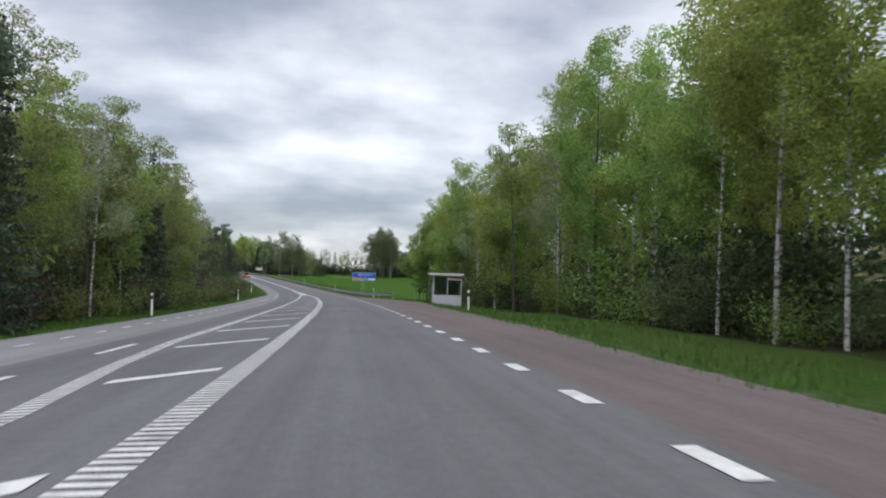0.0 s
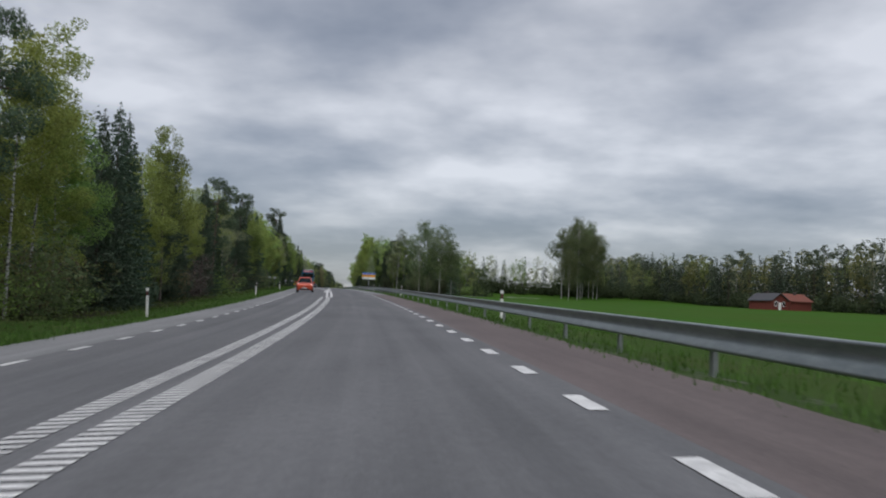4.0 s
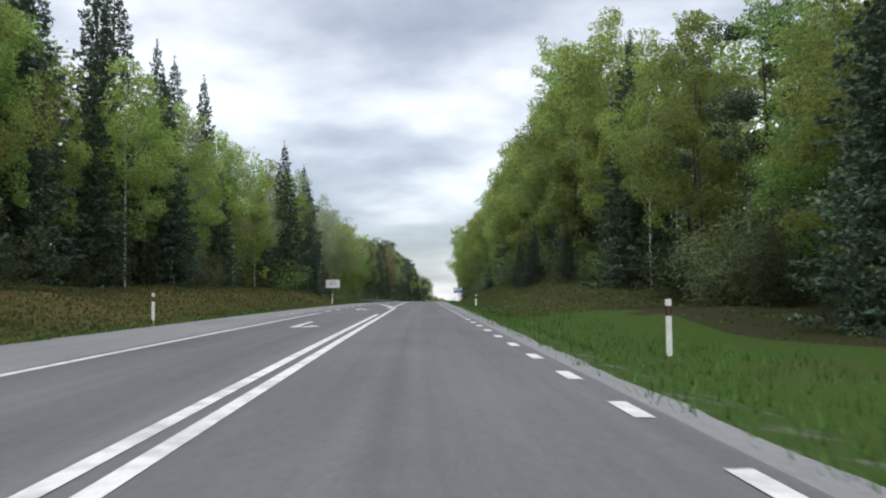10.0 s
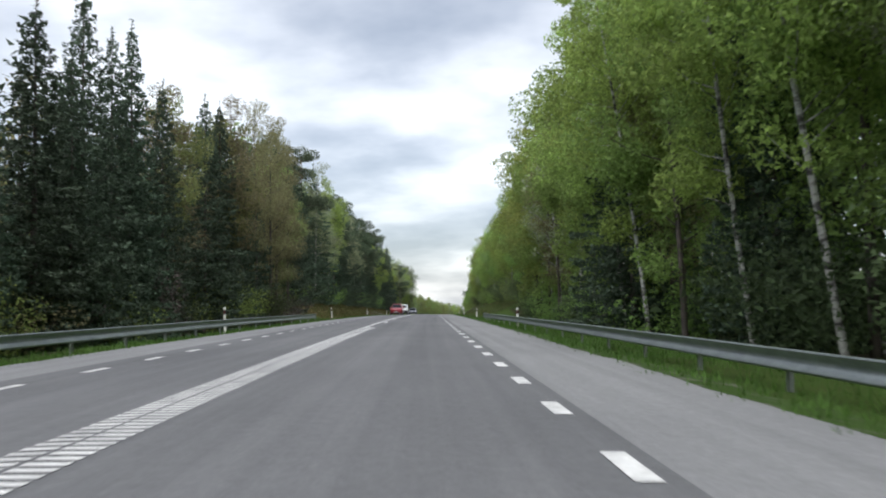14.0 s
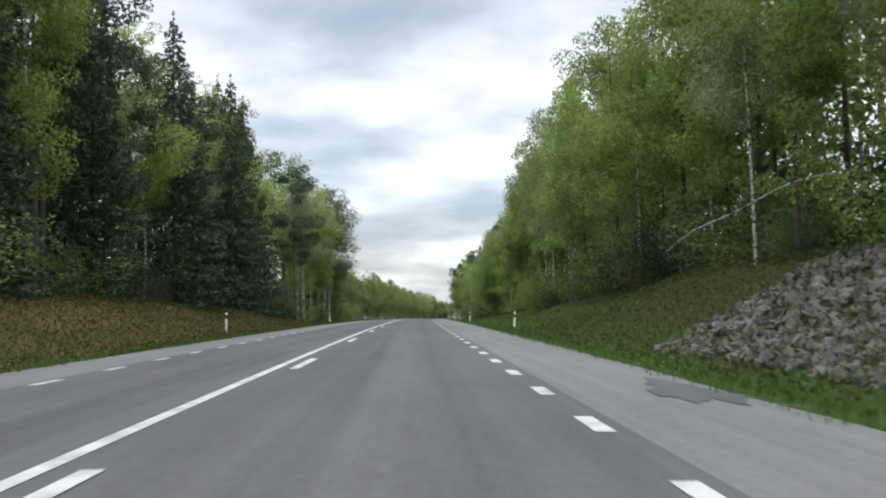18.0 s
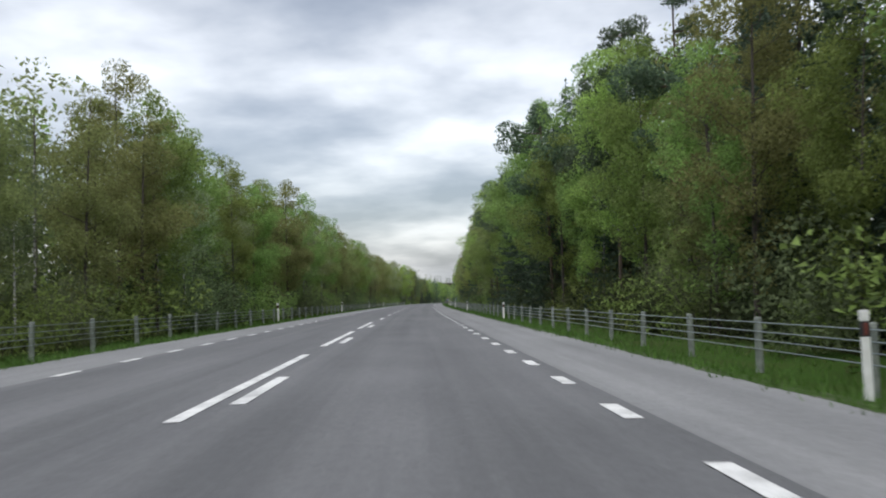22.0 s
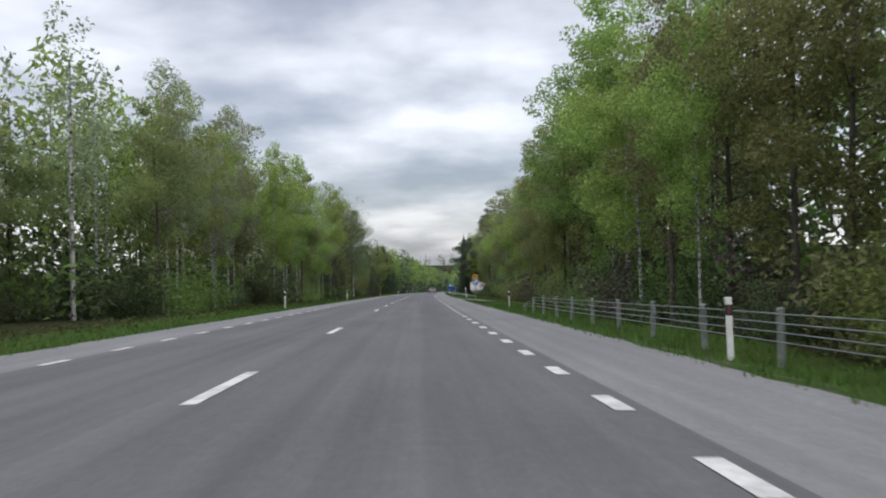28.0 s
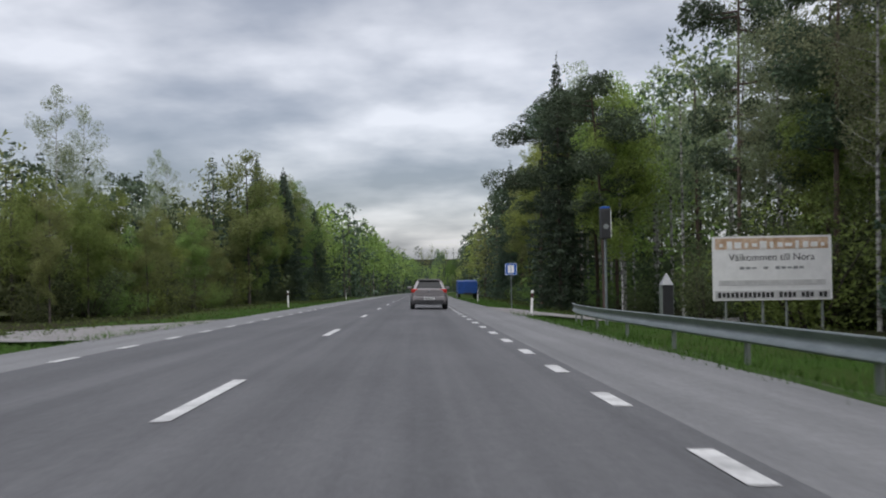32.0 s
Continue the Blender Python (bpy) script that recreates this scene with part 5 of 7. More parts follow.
for s, u in RIGHT_POSTS + LEFT_POSTS:
    m = stand(s, u, max(-0.3, min(0.5, ground_h(s, u))) + 0.02) @ Euler((rng.normal() * 0.02, rng.normal() * 0.03, rng.normal() * 0.15)).to_matrix().to_4x4()
    if first:
        master.matrix_basis = m
        first = False
    else:
        copy_thing(master, m)

# a post behind the rail at the junction, with an orange reflector
post = thing("delineator_post", stand(442.0, 3.6, -0.14, -8), "white delineator post with an orange reflector behind the guard rail", "delineator", "delineator posts")
part("post", box(bm_new(), (0.115, 0.05, 0.95), (0, 0, 0.30), bevel=0.012), WHITE_PLASTIC, post)
part("reflector_band", box(bm_new(), (0.12, 0.055, 0.26), (0, 0, 0.74), bevel=0.01), BLACK_PLASTIC, post, "black band")
part("reflector", box(bm_new(), (0.038, 0.006, 0.18), (0.01, -0.031, 0.75)), material("orange_reflector", (0.85, 0.2, 0.03), 0.3), post, "orange reflector")
part("cap", box(bm_new(), (0.13, 0.06, 0.22), (0, 0, 0.97), bevel=0.015), WHITE_PLASTIC, post)

# ---- signs ----


def lettering(text, size, parent, place, mat, name="lettering", align="CENTER"):
    cu = bpy.data.curves.new("lettering", "FONT")
    cu.body, cu.size, cu.align_x, cu.align_y, cu.extrude = text, size, align, "CENTER", 0.001
    ob = new("tmp", cu)
    me = bpy.data.meshes.new_from_object(ob)
    bpy.data.objects.remove(ob)
    me.materials.clear()
    me.materials.append(mat)
    t = new(name, me)
    t.parent = parent
    t.matrix_basis = Matrix.Translation(place) @ Matrix.Rotation(radians(90), 4, "X")
    return t


def panel(name, w, h, place, mat, parent, depth=0.02, bevel=0.01, label=""):
    return part(name, box(bm_new(), (w, depth, h), place, bevel=min(bevel, depth * 0.45)), mat, parent, label)


def frame_line(parent, w, h, place, mat, t=0.02, name="border"):
    x, y, z = place
    bm = bm_new()
    for sx in (-1, 1):
        box(bm, (t, 0.004, h), (x + sx * (w / 2 - t / 2), y, z))
        box(bm, (w - 2 * t, 0.004, t), (x, y, z + sx * (h / 2 - t / 2)))
    return part(name, bm, mat, parent)


def arrow(parent, pts, mat, y, name="arrow"):
    bm = bm_new()
    vs = [bm.verts.new((x, y, z)) for x, z in pts]
    f = bm.faces.new(vs)
    bm.normal_update()
    r = bmesh.ops.extrude_face_region(bm, geom=[f])
    bmesh.ops.translate(bm, vec=(0, 0.003, 0), verts=[v for v in r["geom"] if isinstance(v, bmesh.types.BMVert)])
    return part(name, bm, mat, parent)


def bars(parent, rows, y, mat, name="unreadable_text"):
    """Plain bars that stand for lines of writing: (x, z, width, height)."""
    for x, z, w, h in rows:
        part("text_bar", box(bm_new(), (w, 0.004, h), (x, y, z)), mat, parent)


# large direction sign by the field
sg = thing("direction_sign", stand(125.9, 6.72, -0.7), "large blue direction sign on lattice masts beside the field", "road sign")
z0 = 2.55
panel("sign_panel", 3.35, 1.2, (0, 0, z0 + 0.6), SIGN_BLUE, sg)
panel("sign_back", 3.33, 1.18, (0, 0.02, z0 + 0.6), SIGN_GREY, sg)
frame_line(sg, 3.31, 1.16, (0, -0.012, z0 + 0.6), SIGN_WHITE, 0.02)
lettering("HÄLLEFORS", 0.26, sg, (0.57, -0.014, z0 + 0.88), SIGN_WHITE)
lettering("244", 0.25, sg, (-0.48, -0.014, z0 + 0.88), SIGN_WHITE)
frame_line(sg, 0.68, 0.29, (-0.48, -0.013, z0 + 0.88), SIGN_WHITE, 0.02)
panel("orange_plate", 1.32, 0.28, (-0.9, -0.014, z0 + 0.26), SIGN_ORANGE, sg, 0.008)
lettering("Ramshyttan", 0.24, sg, (-0.9, -0.02, z0 + 0.26), SIGN_BLACK)
panel("white_plate", 0.95, 0.26, (1.1, -0.014, z0 + 0.24), SIGN_WHITE, sg, 0.008)
lettering("HITORP", 0.22, sg, (1.1, -0.02, z0 + 0.24), SIGN_BLACK)
for p in ([(-0.02, 0.06), (0.02, 0.06), (0.02, 0.5), (0.08, 0.5), (0, 0.62), (-0.08, 0.5), (-0.02, 0.5)],
          [(0.02, 0.24), (0.2, 0.24), (0.2, 0.18), (0.32, 0.26), (0.2, 0.34), (0.2, 0.28), (0.02, 0.28)],
          [(-0.02, 0.24), (-0.02, 0.28), (-0.2, 0.28), (-0.2, 0.34), (-0.32, 0.26), (-0.2, 0.18), (-0.2, 0.24)]):
    arrow(sg, [(x + 0.18, z + z0) for x, z in p], SIGN_WHITE, -0.014)
for x in (-0.28, 0.02):
    bm = bm_new()
    for dx in (-0.07, 0.07):
        rod(bm, (x + dx, 0.08, -0.3), (x + dx, 0.08, z0 + 0.9), 0.016)
    for k in range(12):
        sgn = 1 if k % 2 else -1
        rod(bm, (x - 0.07 * sgn, 0.08, 0.1 + k * 0.26), (x + 0.07 * sgn, 0.08, 0.36 + k * 0.26), 0.008, n=5)
    part("lattice_mast", bm, STEEL_POST, sg)

# three-part direction sign
sg = thing("direction_sign", stand(345, 5.68, -0.37), "direction sign of blue, orange and white panels on one pole", "road sign")
z0 = 2.28
for k, (mat, txt, tm) in enumerate(((SIGN_WHITE, "HITORP", SIGN_BLACK), (SIGN_ORANGE, "Ramshyttan", SIGN_BLACK), (SIGN_BLUE, "HÄLLEFORS", SIGN_WHITE))):
    zc = z0 + 0.2 + k * 0.405
    panel("sign_panel", 2.36, 0.39, (0, 0, zc), mat, sg)
    if k == 2:
        lettering(txt, 0.25, sg, (0.5, -0.014, zc), tm)
        lettering("244", 0.24, sg, (-0.48, -0.014, zc), tm)
        frame_line(sg, 0.58, 0.29, (-0.48, -0.013, zc), tm, 0.02)
        arrow(sg, [(-0.975 + x, zc + z) for x, z in ((-0.02, -0.14), (0.02, -0.14), (0.02, 0.04), (0.09, 0.04), (0, 0.15), (-0.09, 0.04), (-0.02, 0.04))], tm, -0.014)
    else:
        lettering(txt, 0.23, sg, (-0.74, -0.014, zc), tm, align="LEFT")
        d = 1 if k == 0 else -1
        o = -0.97
        arrow(sg, [(o + d * x, zc + z) for x, z in ((-0.13, -0.14), (-0.08, -0.14), (-0.08, 0.02), (0.03, 0.02), (0.03, -0.05), (0.15, 0.05), (0.03, 0.14), (0.03, 0.08), (-0.13, 0.08))], tm, -0.014)
part("pole", rod(bm_new(), (0, 0.06, -0.4), (0, 0.06, z0 + 1.1), 0.06, n=12), GALV, sg)
panel("clamp", 2.2, 0.05, (0, 0.03, z0 + 0.4), STEEL_POST, sg, 0.03)
panel("clamp", 2.2, 0.05, (0, 0.03, z0 + 0.85), STEEL_POST, sg, 0.03)

# leaning blue sign on the bank
sg = thing("information_sign", stand(590, 5.0, 0.35) @ Matrix.Rotation(radians(-5), 4, "Y"), "leaning blue information sign with a white field on the bank", "road sign")
panel("sign_panel", 1.18, 0.72, (0, 0, 1.28), SIGN_BLUE, sg)
panel("white_field", 1.02, 0.36, (0, -0.014, 1.40), SIGN_WHITE, sg, 0.008)
bars(sg, [(0.06, 1.46, 0.5, 0.07), (0.06, 1.34, 0.6, 0.06)], -0.02, SIGN_BLACK)
bars(sg, [(-0.18, 1.03, 0.1, 0.08), (0.0, 1.03, 0.1, 0.08), (0.18, 1.03, 0.1, 0.08)], -0.014, SIGN_WHITE)
part("pole", rod(bm_new(), (0, 0.04, -0.6), (0, 0.04, 1.55), 0.03), GALV, sg)

# grey board seen from behind, left
sg = thing("notice_board", stand(594, -12.6, 0.1), "pale grey notice board with a darker frame on two posts", "notice board")
panel("board", 2.1, 1.25, (0, 0, 2.3), SIGN_WHITE, sg, 0.03)
frame_line(sg, 2.1, 1.25, (0, -0.018, 2.3), SIGN_GREY, 0.1)
bars(sg, [(0, 2.55, 1.2, 0.07), (0, 2.4, 1.0, 0.05), (0, 2.27, 1.1, 0.05), (0, 2.1, 0.9, 0.05)], -0.018, SIGN_GREY)
for x in (-0.12, 0.12):
    part("post", rod(bm_new(), (x, 0.05, -0.6), (x, 0.05, 2.6), 0.045), GREY_POST, sg)

# billboard behind the last guard rail
sg = thing("billboard", stand(1541, 12.4, -0.6, -6), "white welcome billboard with a brown skyline strip on posts", "billboard")
panel("board", 4.0, 2.2, (0, 0, 2.35), SIGN_WHITE, sg, 0.05)
frame_line(sg, 4.02, 2.22, (0, -0.028, 2.35), SIGN_WHITE, 0.05)
BOARD_BROWN = material("printed_brown", (0.42, 0.27, 0.16), 0.6, second=(0.65, 0.5, 0.36), scale=4)
BOARD_GREY = material("printed_grey", (0.45, 0.45, 0.44), 0.6, second=(0.6, 0.6, 0.58), scale=3)
panel("skyline_strip", 3.8, 0.38, (0, -0.03, 3.2), BOARD_BROWN, sg, 0.01, 0.003, "brown printed strip with pale house shapes")
for k in range(13):
    part("house_shape", box(bm_new(), (0.12 + 0.06 * (k % 3), 0.004, 0.12 + 0.05 * (k * 7 % 4)), (-1.7 + k * 0.285, -0.037, 3.15)), SIGN_WHITE, sg)
lettering("Välkommen till Nora", 0.34, sg, (0, -0.03, 2.72), SIGN_BLACK)
bars(sg, [(-1.0 + k * 0.2, 2.36, 0.15, 0.1 - 0.02 * (k % 3)) for k in range(11) if k not in (3, 5)], -0.03, SIGN_GREY)
panel("grey_strip", 3.6, 0.18, (0, -0.03, 1.85), BOARD_GREY, sg, 0.01, 0.003)
panel("lower_strip", 3.86, 0.3, (0, -0.03, 1.43), BOARD_GREY, sg, 0.01, 0.003, "pale grey strip under the board's writing")
bars(sg, [(-1.78 + k * 0.148, 1.43, 0.105, 0.19 - 0.03 * (k % 2)) for k in range(25) if k not in (13, 18, 22)], -0.037, SIGN_BLACK)
for x in (-1.55, -0.3, 0.5, 1.7):
    part("post", rod(bm_new(), (x, 0.08, -0.6), (x, 0.08, 2.6), 0.05), GREY_POST, sg)

# speed camera, pillar and blue signs near the end
sg = thing("speed_camera", stand(1541, 6.65, -0.3), "dark roadside speed camera box on a steel pole", "speed camera")
part("pole", rod(bm_new(), (0, 0, -0.4), (0, 0, 3.2), 0.05, n=12), GALV, sg)
part("housing", box(bm_new(), (0.34, 0.36, 1.05), (0, 0, 3.55), bevel=0.07), BLACK_PLASTIC, sg)
part("side_cover", box(bm_new(), (0.03, 0.34, 0.95), (0.175, 0, 3.55), bevel=0.012), WHITE_PLASTIC, sg, "pale cover strip")
part("hood", box(bm_new(), (0.3, 0.3, 0.08), (0, 0, 4.10), bevel=0.03), SIGN_BLUE, sg, "blue top")
part("lens", rod(bm_new(), (0, -0.17, 3.45), (0, -0.2, 3.45), 0.09, n=16), STEEL_POST, sg)
sg = thing("gravel_box_pillar", stand(1543, 9.3, -0.5), "dark slatted pillar with a grey pointed top", "pillar")
part("body", box(bm_new(), (0.40, 0.40, 1.95), (0, 0, 0.7), bevel=0.02), BLACK_PLASTIC, sg)
bm = bm_new()
bmesh.ops.create_cone(bm, cap_ends=True, segments=4, radius1=0.30, radius2=0.03, depth=0.42, matrix=Matrix.Translation((0, 0, 1.88)) @ Matrix.Rotation(radians(45), 4, "Z"))
part("roof", bm, SIGN_GREY, sg)
for x in (-0.205, 0.205):
    part("edge_strip", box(bm_new(), (0.015, 0.41, 1.9), (x, 0, 0.7)), GREY_POST, sg)


def small_sign(name, s, u, base, label, z, w, h, mat, inner, pole_h, turn=0.0):
    ob = thing(name, stand(s, u, base, turn), label, "road sign")
    part("pole", rod(bm_new(), (0, 0.014, -0.5), (0, 0.014, pole_h), 0.03), GALV, ob)
    panel("sign_panel", w, h, (0, 0, z), mat, ob, 0.012, 0.004)
    if inner:
        inner(ob, z)
    return ob


def info_face(ob, z):
    frame_line(ob, 0.64, 0.64, (0, -0.008, z), SIGN_WHITE, 0.018)
    panel("white_field", 0.36, 0.42, (0, -0.009, z), SIGN_WHITE, ob, 0.006, 0.002)
    lettering("i", 0.42, ob, (0, -0.014, z), SIGN_BLUE)


small_sign("information_sign", 1561, 5.5, -0.2, "square blue information sign on a pole", 2.35, 0.68, 0.68, SIGN_BLUE, info_face, 2.7)


def route_face(ob, z):
    frame_line(ob, 0.42, 0.46, (0, -0.008, z), SIGN_WHITE, 0.02)
    arrow(ob, [(x, z + q) for x, q in ((-0.15, -0.12), (-0.05, -0.15), (0.16, 0.02), (0.16, 0.14), (0.02, 0.16), (-0.12, 0.02))], SIGN_WHITE, -0.008, "white_symbol")
    panel("orange_plate", 0.34, 0.34, (0, -0.002, z + 0.48), SIGN_ORANGE, ob, 0.012, 0.004)
    bars(ob, [(-0.06, z + 0.48, 0.07, 0.15), (0.06, z + 0.48, 0.07, 0.15)], -0.011, SIGN_BLACK)


small_sign("side_road_sign", 1397, 4.9, 0.0, "small blue sign with an orange plate above, on a pole", 1.62, 0.44, 0.48, SIGN_BLUE, route_face, 2.25)


# ---- side roads ----
def spur(name, s, width, side, u0, u1, bend, mat, label, drop=0.35):
    """A side road that leaves the carriageway at a right angle and sinks to the ground beside it."""
    verts, faces, n = [], [], 26
    for i in range(n + 1):
        f = i / n
        u = u0 + (u1 - u0) * f
        w = width / 2 + 3.2 * max(0.0, 1 - f * 6) ** 2
        c = s + bend * f * f
        lift = 0.014 - drop * min(1.0, f * 5)
        for q in (-1, -0.5, 0.5, 1):
            gh = ground_h(c + w * q, u)
            hh = max(gh + 0.04, (deck(c, u) + 0.006) * (1 - f / 0.1) + (gh + 0.04) * f / 0.1) if f < 0.1 else gh + 0.04
            verts.append(at(c + w * q + 0.12 * noise.noise(Vector((f * 30, q, s))), u, hh))
        if i:
            for j in range(3):
                k = (i - 1) * 4 + j
                faces.append((k, k + 1, k + 5, k + 4) if side > 0 else (k, k + 4, k + 5, k + 1))
    return tagged(new(name, mesh_from(name, verts, faces, mat)), label, "side road", kind="structure")


spur("side_road", 466, 8.0, 1, 2.7, 70, 10, SHOULDER, "paved side road leaving towards the hamlet")
spur("side_road", 440, 6.0, -1, -8.6, -45, 6, SHOULDER, "narrow paved side road into the wood")
spur("gravel_track", 1412, 5.5, 1, 4.0, 40, 4, GRAVEL, "grey gravel track into the wood")
spur("gravel_track", 1553, 9.0, 1, 4.0, 40, 3, GRAVEL, "gravel lay-by entrance")
spur("gravel_track", 1538, 8.0, -1, -7.0, -60, -4, GRAVEL, "gravel entrance to a timber yard")

# traffic island with a keep-right sign, give-way signs seen from behind
isl = thing("traffic_island", stand(462.5, 6.4, 0.0), "low kerbed traffic island with worn turf in the side road's mouth", "traffic island")
bm = bm_new()
bmesh.ops.create_cone(bm, cap_ends=True, segments=20, radius1=1.0, radius2=0.94, depth=0.16, matrix=Matrix.Translation((0, 0, 0.05)) @ Matrix.Diagonal((3.2, 0.9, 1, 1)))
part("kerb", bm, GRAVEL, isl)
bm = bm_new()
bmesh.ops.create_cone(bm, cap_ends=True, segments=20, radius1=0.8, radius2=0.7, depth=0.06, matrix=Matrix.Translation((0.3, 0, 0.15)) @ Matrix.Diagonal((3.0, 0.8, 1, 1)))
part("turf", bm, GRASS, isl)
sg = thing("arrow_sign", stand(462.3, 3.9, 0.12, 84), "round blue arrow sign on a black and white banded pole", "road sign")
for k in range(9):
    part("pole_band", rod(bm_new(), (0, 0, -0.02 + k * 0.2), (0, 0, 0.18 + k * 0.2), 0.032, n=10), SIGN_BLACK if k % 2 else SIGN_WHITE, sg)
part("base", rod(bm_new(), (0, 0, -0.1), (0, 0, 0.06), 0.09, n=12), GRAVEL, sg)
part("disc", rod(bm_new(), (0, -0.02, 2.02), (0, -0.014, 2.02), 0.27, n=28), SIGN_BLUE, sg)
bm = bm_new()
for a in range(28):
    a0, a1 = 2 * math.pi * a / 28, 2 * math.pi * (a + 1) / 28
    vs = [bm.verts.new((math.cos(q) * r, -0.037, 2.02 + math.sin(q) * r)) for q, r in ((a0, 0.24), (a1, 0.24), (a1, 0.265), (a0, 0.265))]
    bm.faces.new(vs)
part("rim", bm, SIGN_WHITE, sg)
arrow(sg, [(x, 2.02 + z) for x, z in ((-0.13, 0.15), (0.04, -0.05), (-0.03, -0.11), (0.15, -0.16), (0.14, 0.04), (0.08, -0.01), (-0.09, 0.19))], SIGN_WHITE, -0.040)
for s, u, turn, z in ((472, 8.8, 60, 1.5), (470.5, 15.1, 80, 1.78)):
    sg = thing("give_way_sign", stand(s, u, -0.15, turn), "grey road sign back on a black-white banded pole", "road sign")
    for k in range(6):
        part("pole_band", rod(bm_new(), (0, 0, -0.3 + k * 0.24), (0, 0, -0.06 + k * 0.24), 0.03, n=10), SIGN_BLACK if k % 2 else SIGN_WHITE, sg)
    part("plate", rod(bm_new(), (0, -0.02, z), (0, -0.014, z), 0.4, n=8), SIGN_GREY, sg)
    part("rim", rod(bm_new(), (0, 0.002, z), (0, -0.012, z), 0.415, n=8), SIGN_WHITE, sg)
RUSTY = material("rusty_steel", (0.20, 0.09, 0.06), 0.8, second=(0.12, 0.07, 0.05), scale=6)
sg = thing("direction_sign", stand(468, 9.35, -0.15), "small pale direction plate on a rusty pole at the side road", "road sign")
part("pole", rod(bm_new(), (0, 0.03, -0.3), (0, 0.03, 1.12), 0.03), RUSTY, sg)
panel("sign_panel", 0.8, 0.2, (0, 0, 1.05), SIGN_WHITE, sg, 0.03)
part("blank_bar", box(bm_new(), (0.5, 0.004, 0.07), (0.02, -0.04, 1.05)), SIGN_BLACK, sg)
for s, u, z, w, h, lab in ((486, -11.2, 2.2, 0.32, 1.05, "narrow white panel on a pole at the forest edge"), (440, -13.5, 1.6, 0.5, 0.6, "grey back of a sign by the side road")):
    sg = thing("roadside_sign", stand(s, u, -0.3), lab, "road sign")
    part("pole", rod(bm_new(), (0, 0.04, -0.4), (0, 0.04, z + 0.3), 0.014), GALV, sg)
    panel("sign_panel", w, h, (0, 0, z), SIGN_WHITE if w < 0.4 else SIGN_GREY, sg, 0.03)
sg = thing("utility_cabinet", stand(485, -12.8, -0.3), "grey slender utility cabinet at the forest edge", "cabinet")
part("body", box(bm_new(), (0.45, 0.35, 1.25), (0, 0, 0.55), bevel=0.03), SIGN_GREY, sg)
part("lid", box(bm_new(), (0.5, 0.4, 0.06), (0, 0, 1.2), bevel=0.02), SIGN_GREY, sg)
YELLOW = material("yellow_plastic", (0.75, 0.52, 0.03), 0.4, fine_mix=0.08)
for s, u, mat, lab, w in ((463, -14.6, WHITE_PLASTIC, "white letterbox on a post", 0.35), (462.5, -13.8, WHITE_PLASTIC, "pale letterbox on a post", 0.55), (462, -11.9, YELLOW, "yellow letterbox on a post", 0.45)):
    sg = thing("letterbox", stand(s, u, -0.35), lab, "letterbox", "letterboxes by the side road")
    part("post", box(bm_new(), (0.09, 0.09, 1.1), (0, 0, 0.3)), GREY_POST, sg)
    part("box", box(bm_new(), (w, 0.35, 0.4), (0, 0, 0.98), bevel=0.03), mat, sg)
    part("lid", box(bm_new(), (w + 0.04, 0.4, 0.05), (0, 0, 1.2), bevel=0.015), mat, sg)
for s, u in ((455, -12.4), (349, -12.3), (352, -11.5)):
    sg = thing("roadside_sign", stand(s, u, -0.3), "grey-backed road sign on a pole at the forest edge", "road sign")
    part("pole", rod(bm_new(), (0, 0.03, -0.4), (0, 0.03, 2.1), 0.03), GALV, sg)
    panel("sign_panel", 0.6, 0.35, (0, 0, 1.85), SIGN_GREY, sg, 0.015, 0.005)

# ---- vehicles ----
GLASS = material("dark_glass", (0.012, 0.014, 0.015), 0.12, fine_mix=0.02, spec=0.25)
TYRE = material("tyre_rubber", (0.02, 0.02, 0.021), 0.85)
RIM = material("alloy_rim", (0.45, 0.46, 0.47), 0.35, 0.8)
TRIM = material("dark_trim", (0.03, 0.03, 0.032), 0.6)
LAMP = material("clear_lamp", (0.75, 0.77, 0.8), 0.15, coat=0.5)
RED_LAMP = material("red_lamp", (0.45, 0.025, 0.02), 0.2, coat=0.5)
PLATE = material("plate_white", (0.7, 0.7, 0.68), 0.5)
CHROME = material("chrome", (0.7, 0.7, 0.72), 0.15, 1.0)
SHINE = bpy.data.materials.new("lit_headlamp")
SHINE.use_nodes = True
SHINE.node_tree.nodes["Principled BSDF"].inputs["Emission Color"].default_value = (1, 0.97, 0.9, 1)
SHINE.node_tree.nodes["Principled BSDF"].inputs["Emission Strength"].default_value = 2.5


def car_paint(name, c):
    return material(name, c, 0.35, 0.25, second=tuple(a * 0.9 for a in c), scale=1.5, fine_mix=0.05, coat=0.6)


def loft(rings, mat, name, parent, smooth=True, label=""):
    verts, faces, m = [], [], len(rings[0])
    for r in rings:
        verts += r
    for i in range(len(rings) - 1):
        for j in range(m):
            a, b = i * m + j, i * m + (j + 1) % m
            faces.append((a, b, b + m, a + m))
    faces += [tuple(range(m))[::-1], tuple(range((len(rings) - 1) * m, len(rings) * m))]
    me = mesh_from(name, verts, faces, mat)
    if smooth:
        me.polygons.foreach_set("use_smooth", [True] * (len(faces) - 2) + [False] * 2)
    ob = new(name, me)
    ob.parent = parent
    if label:
        ob["label"] = label
    return ob


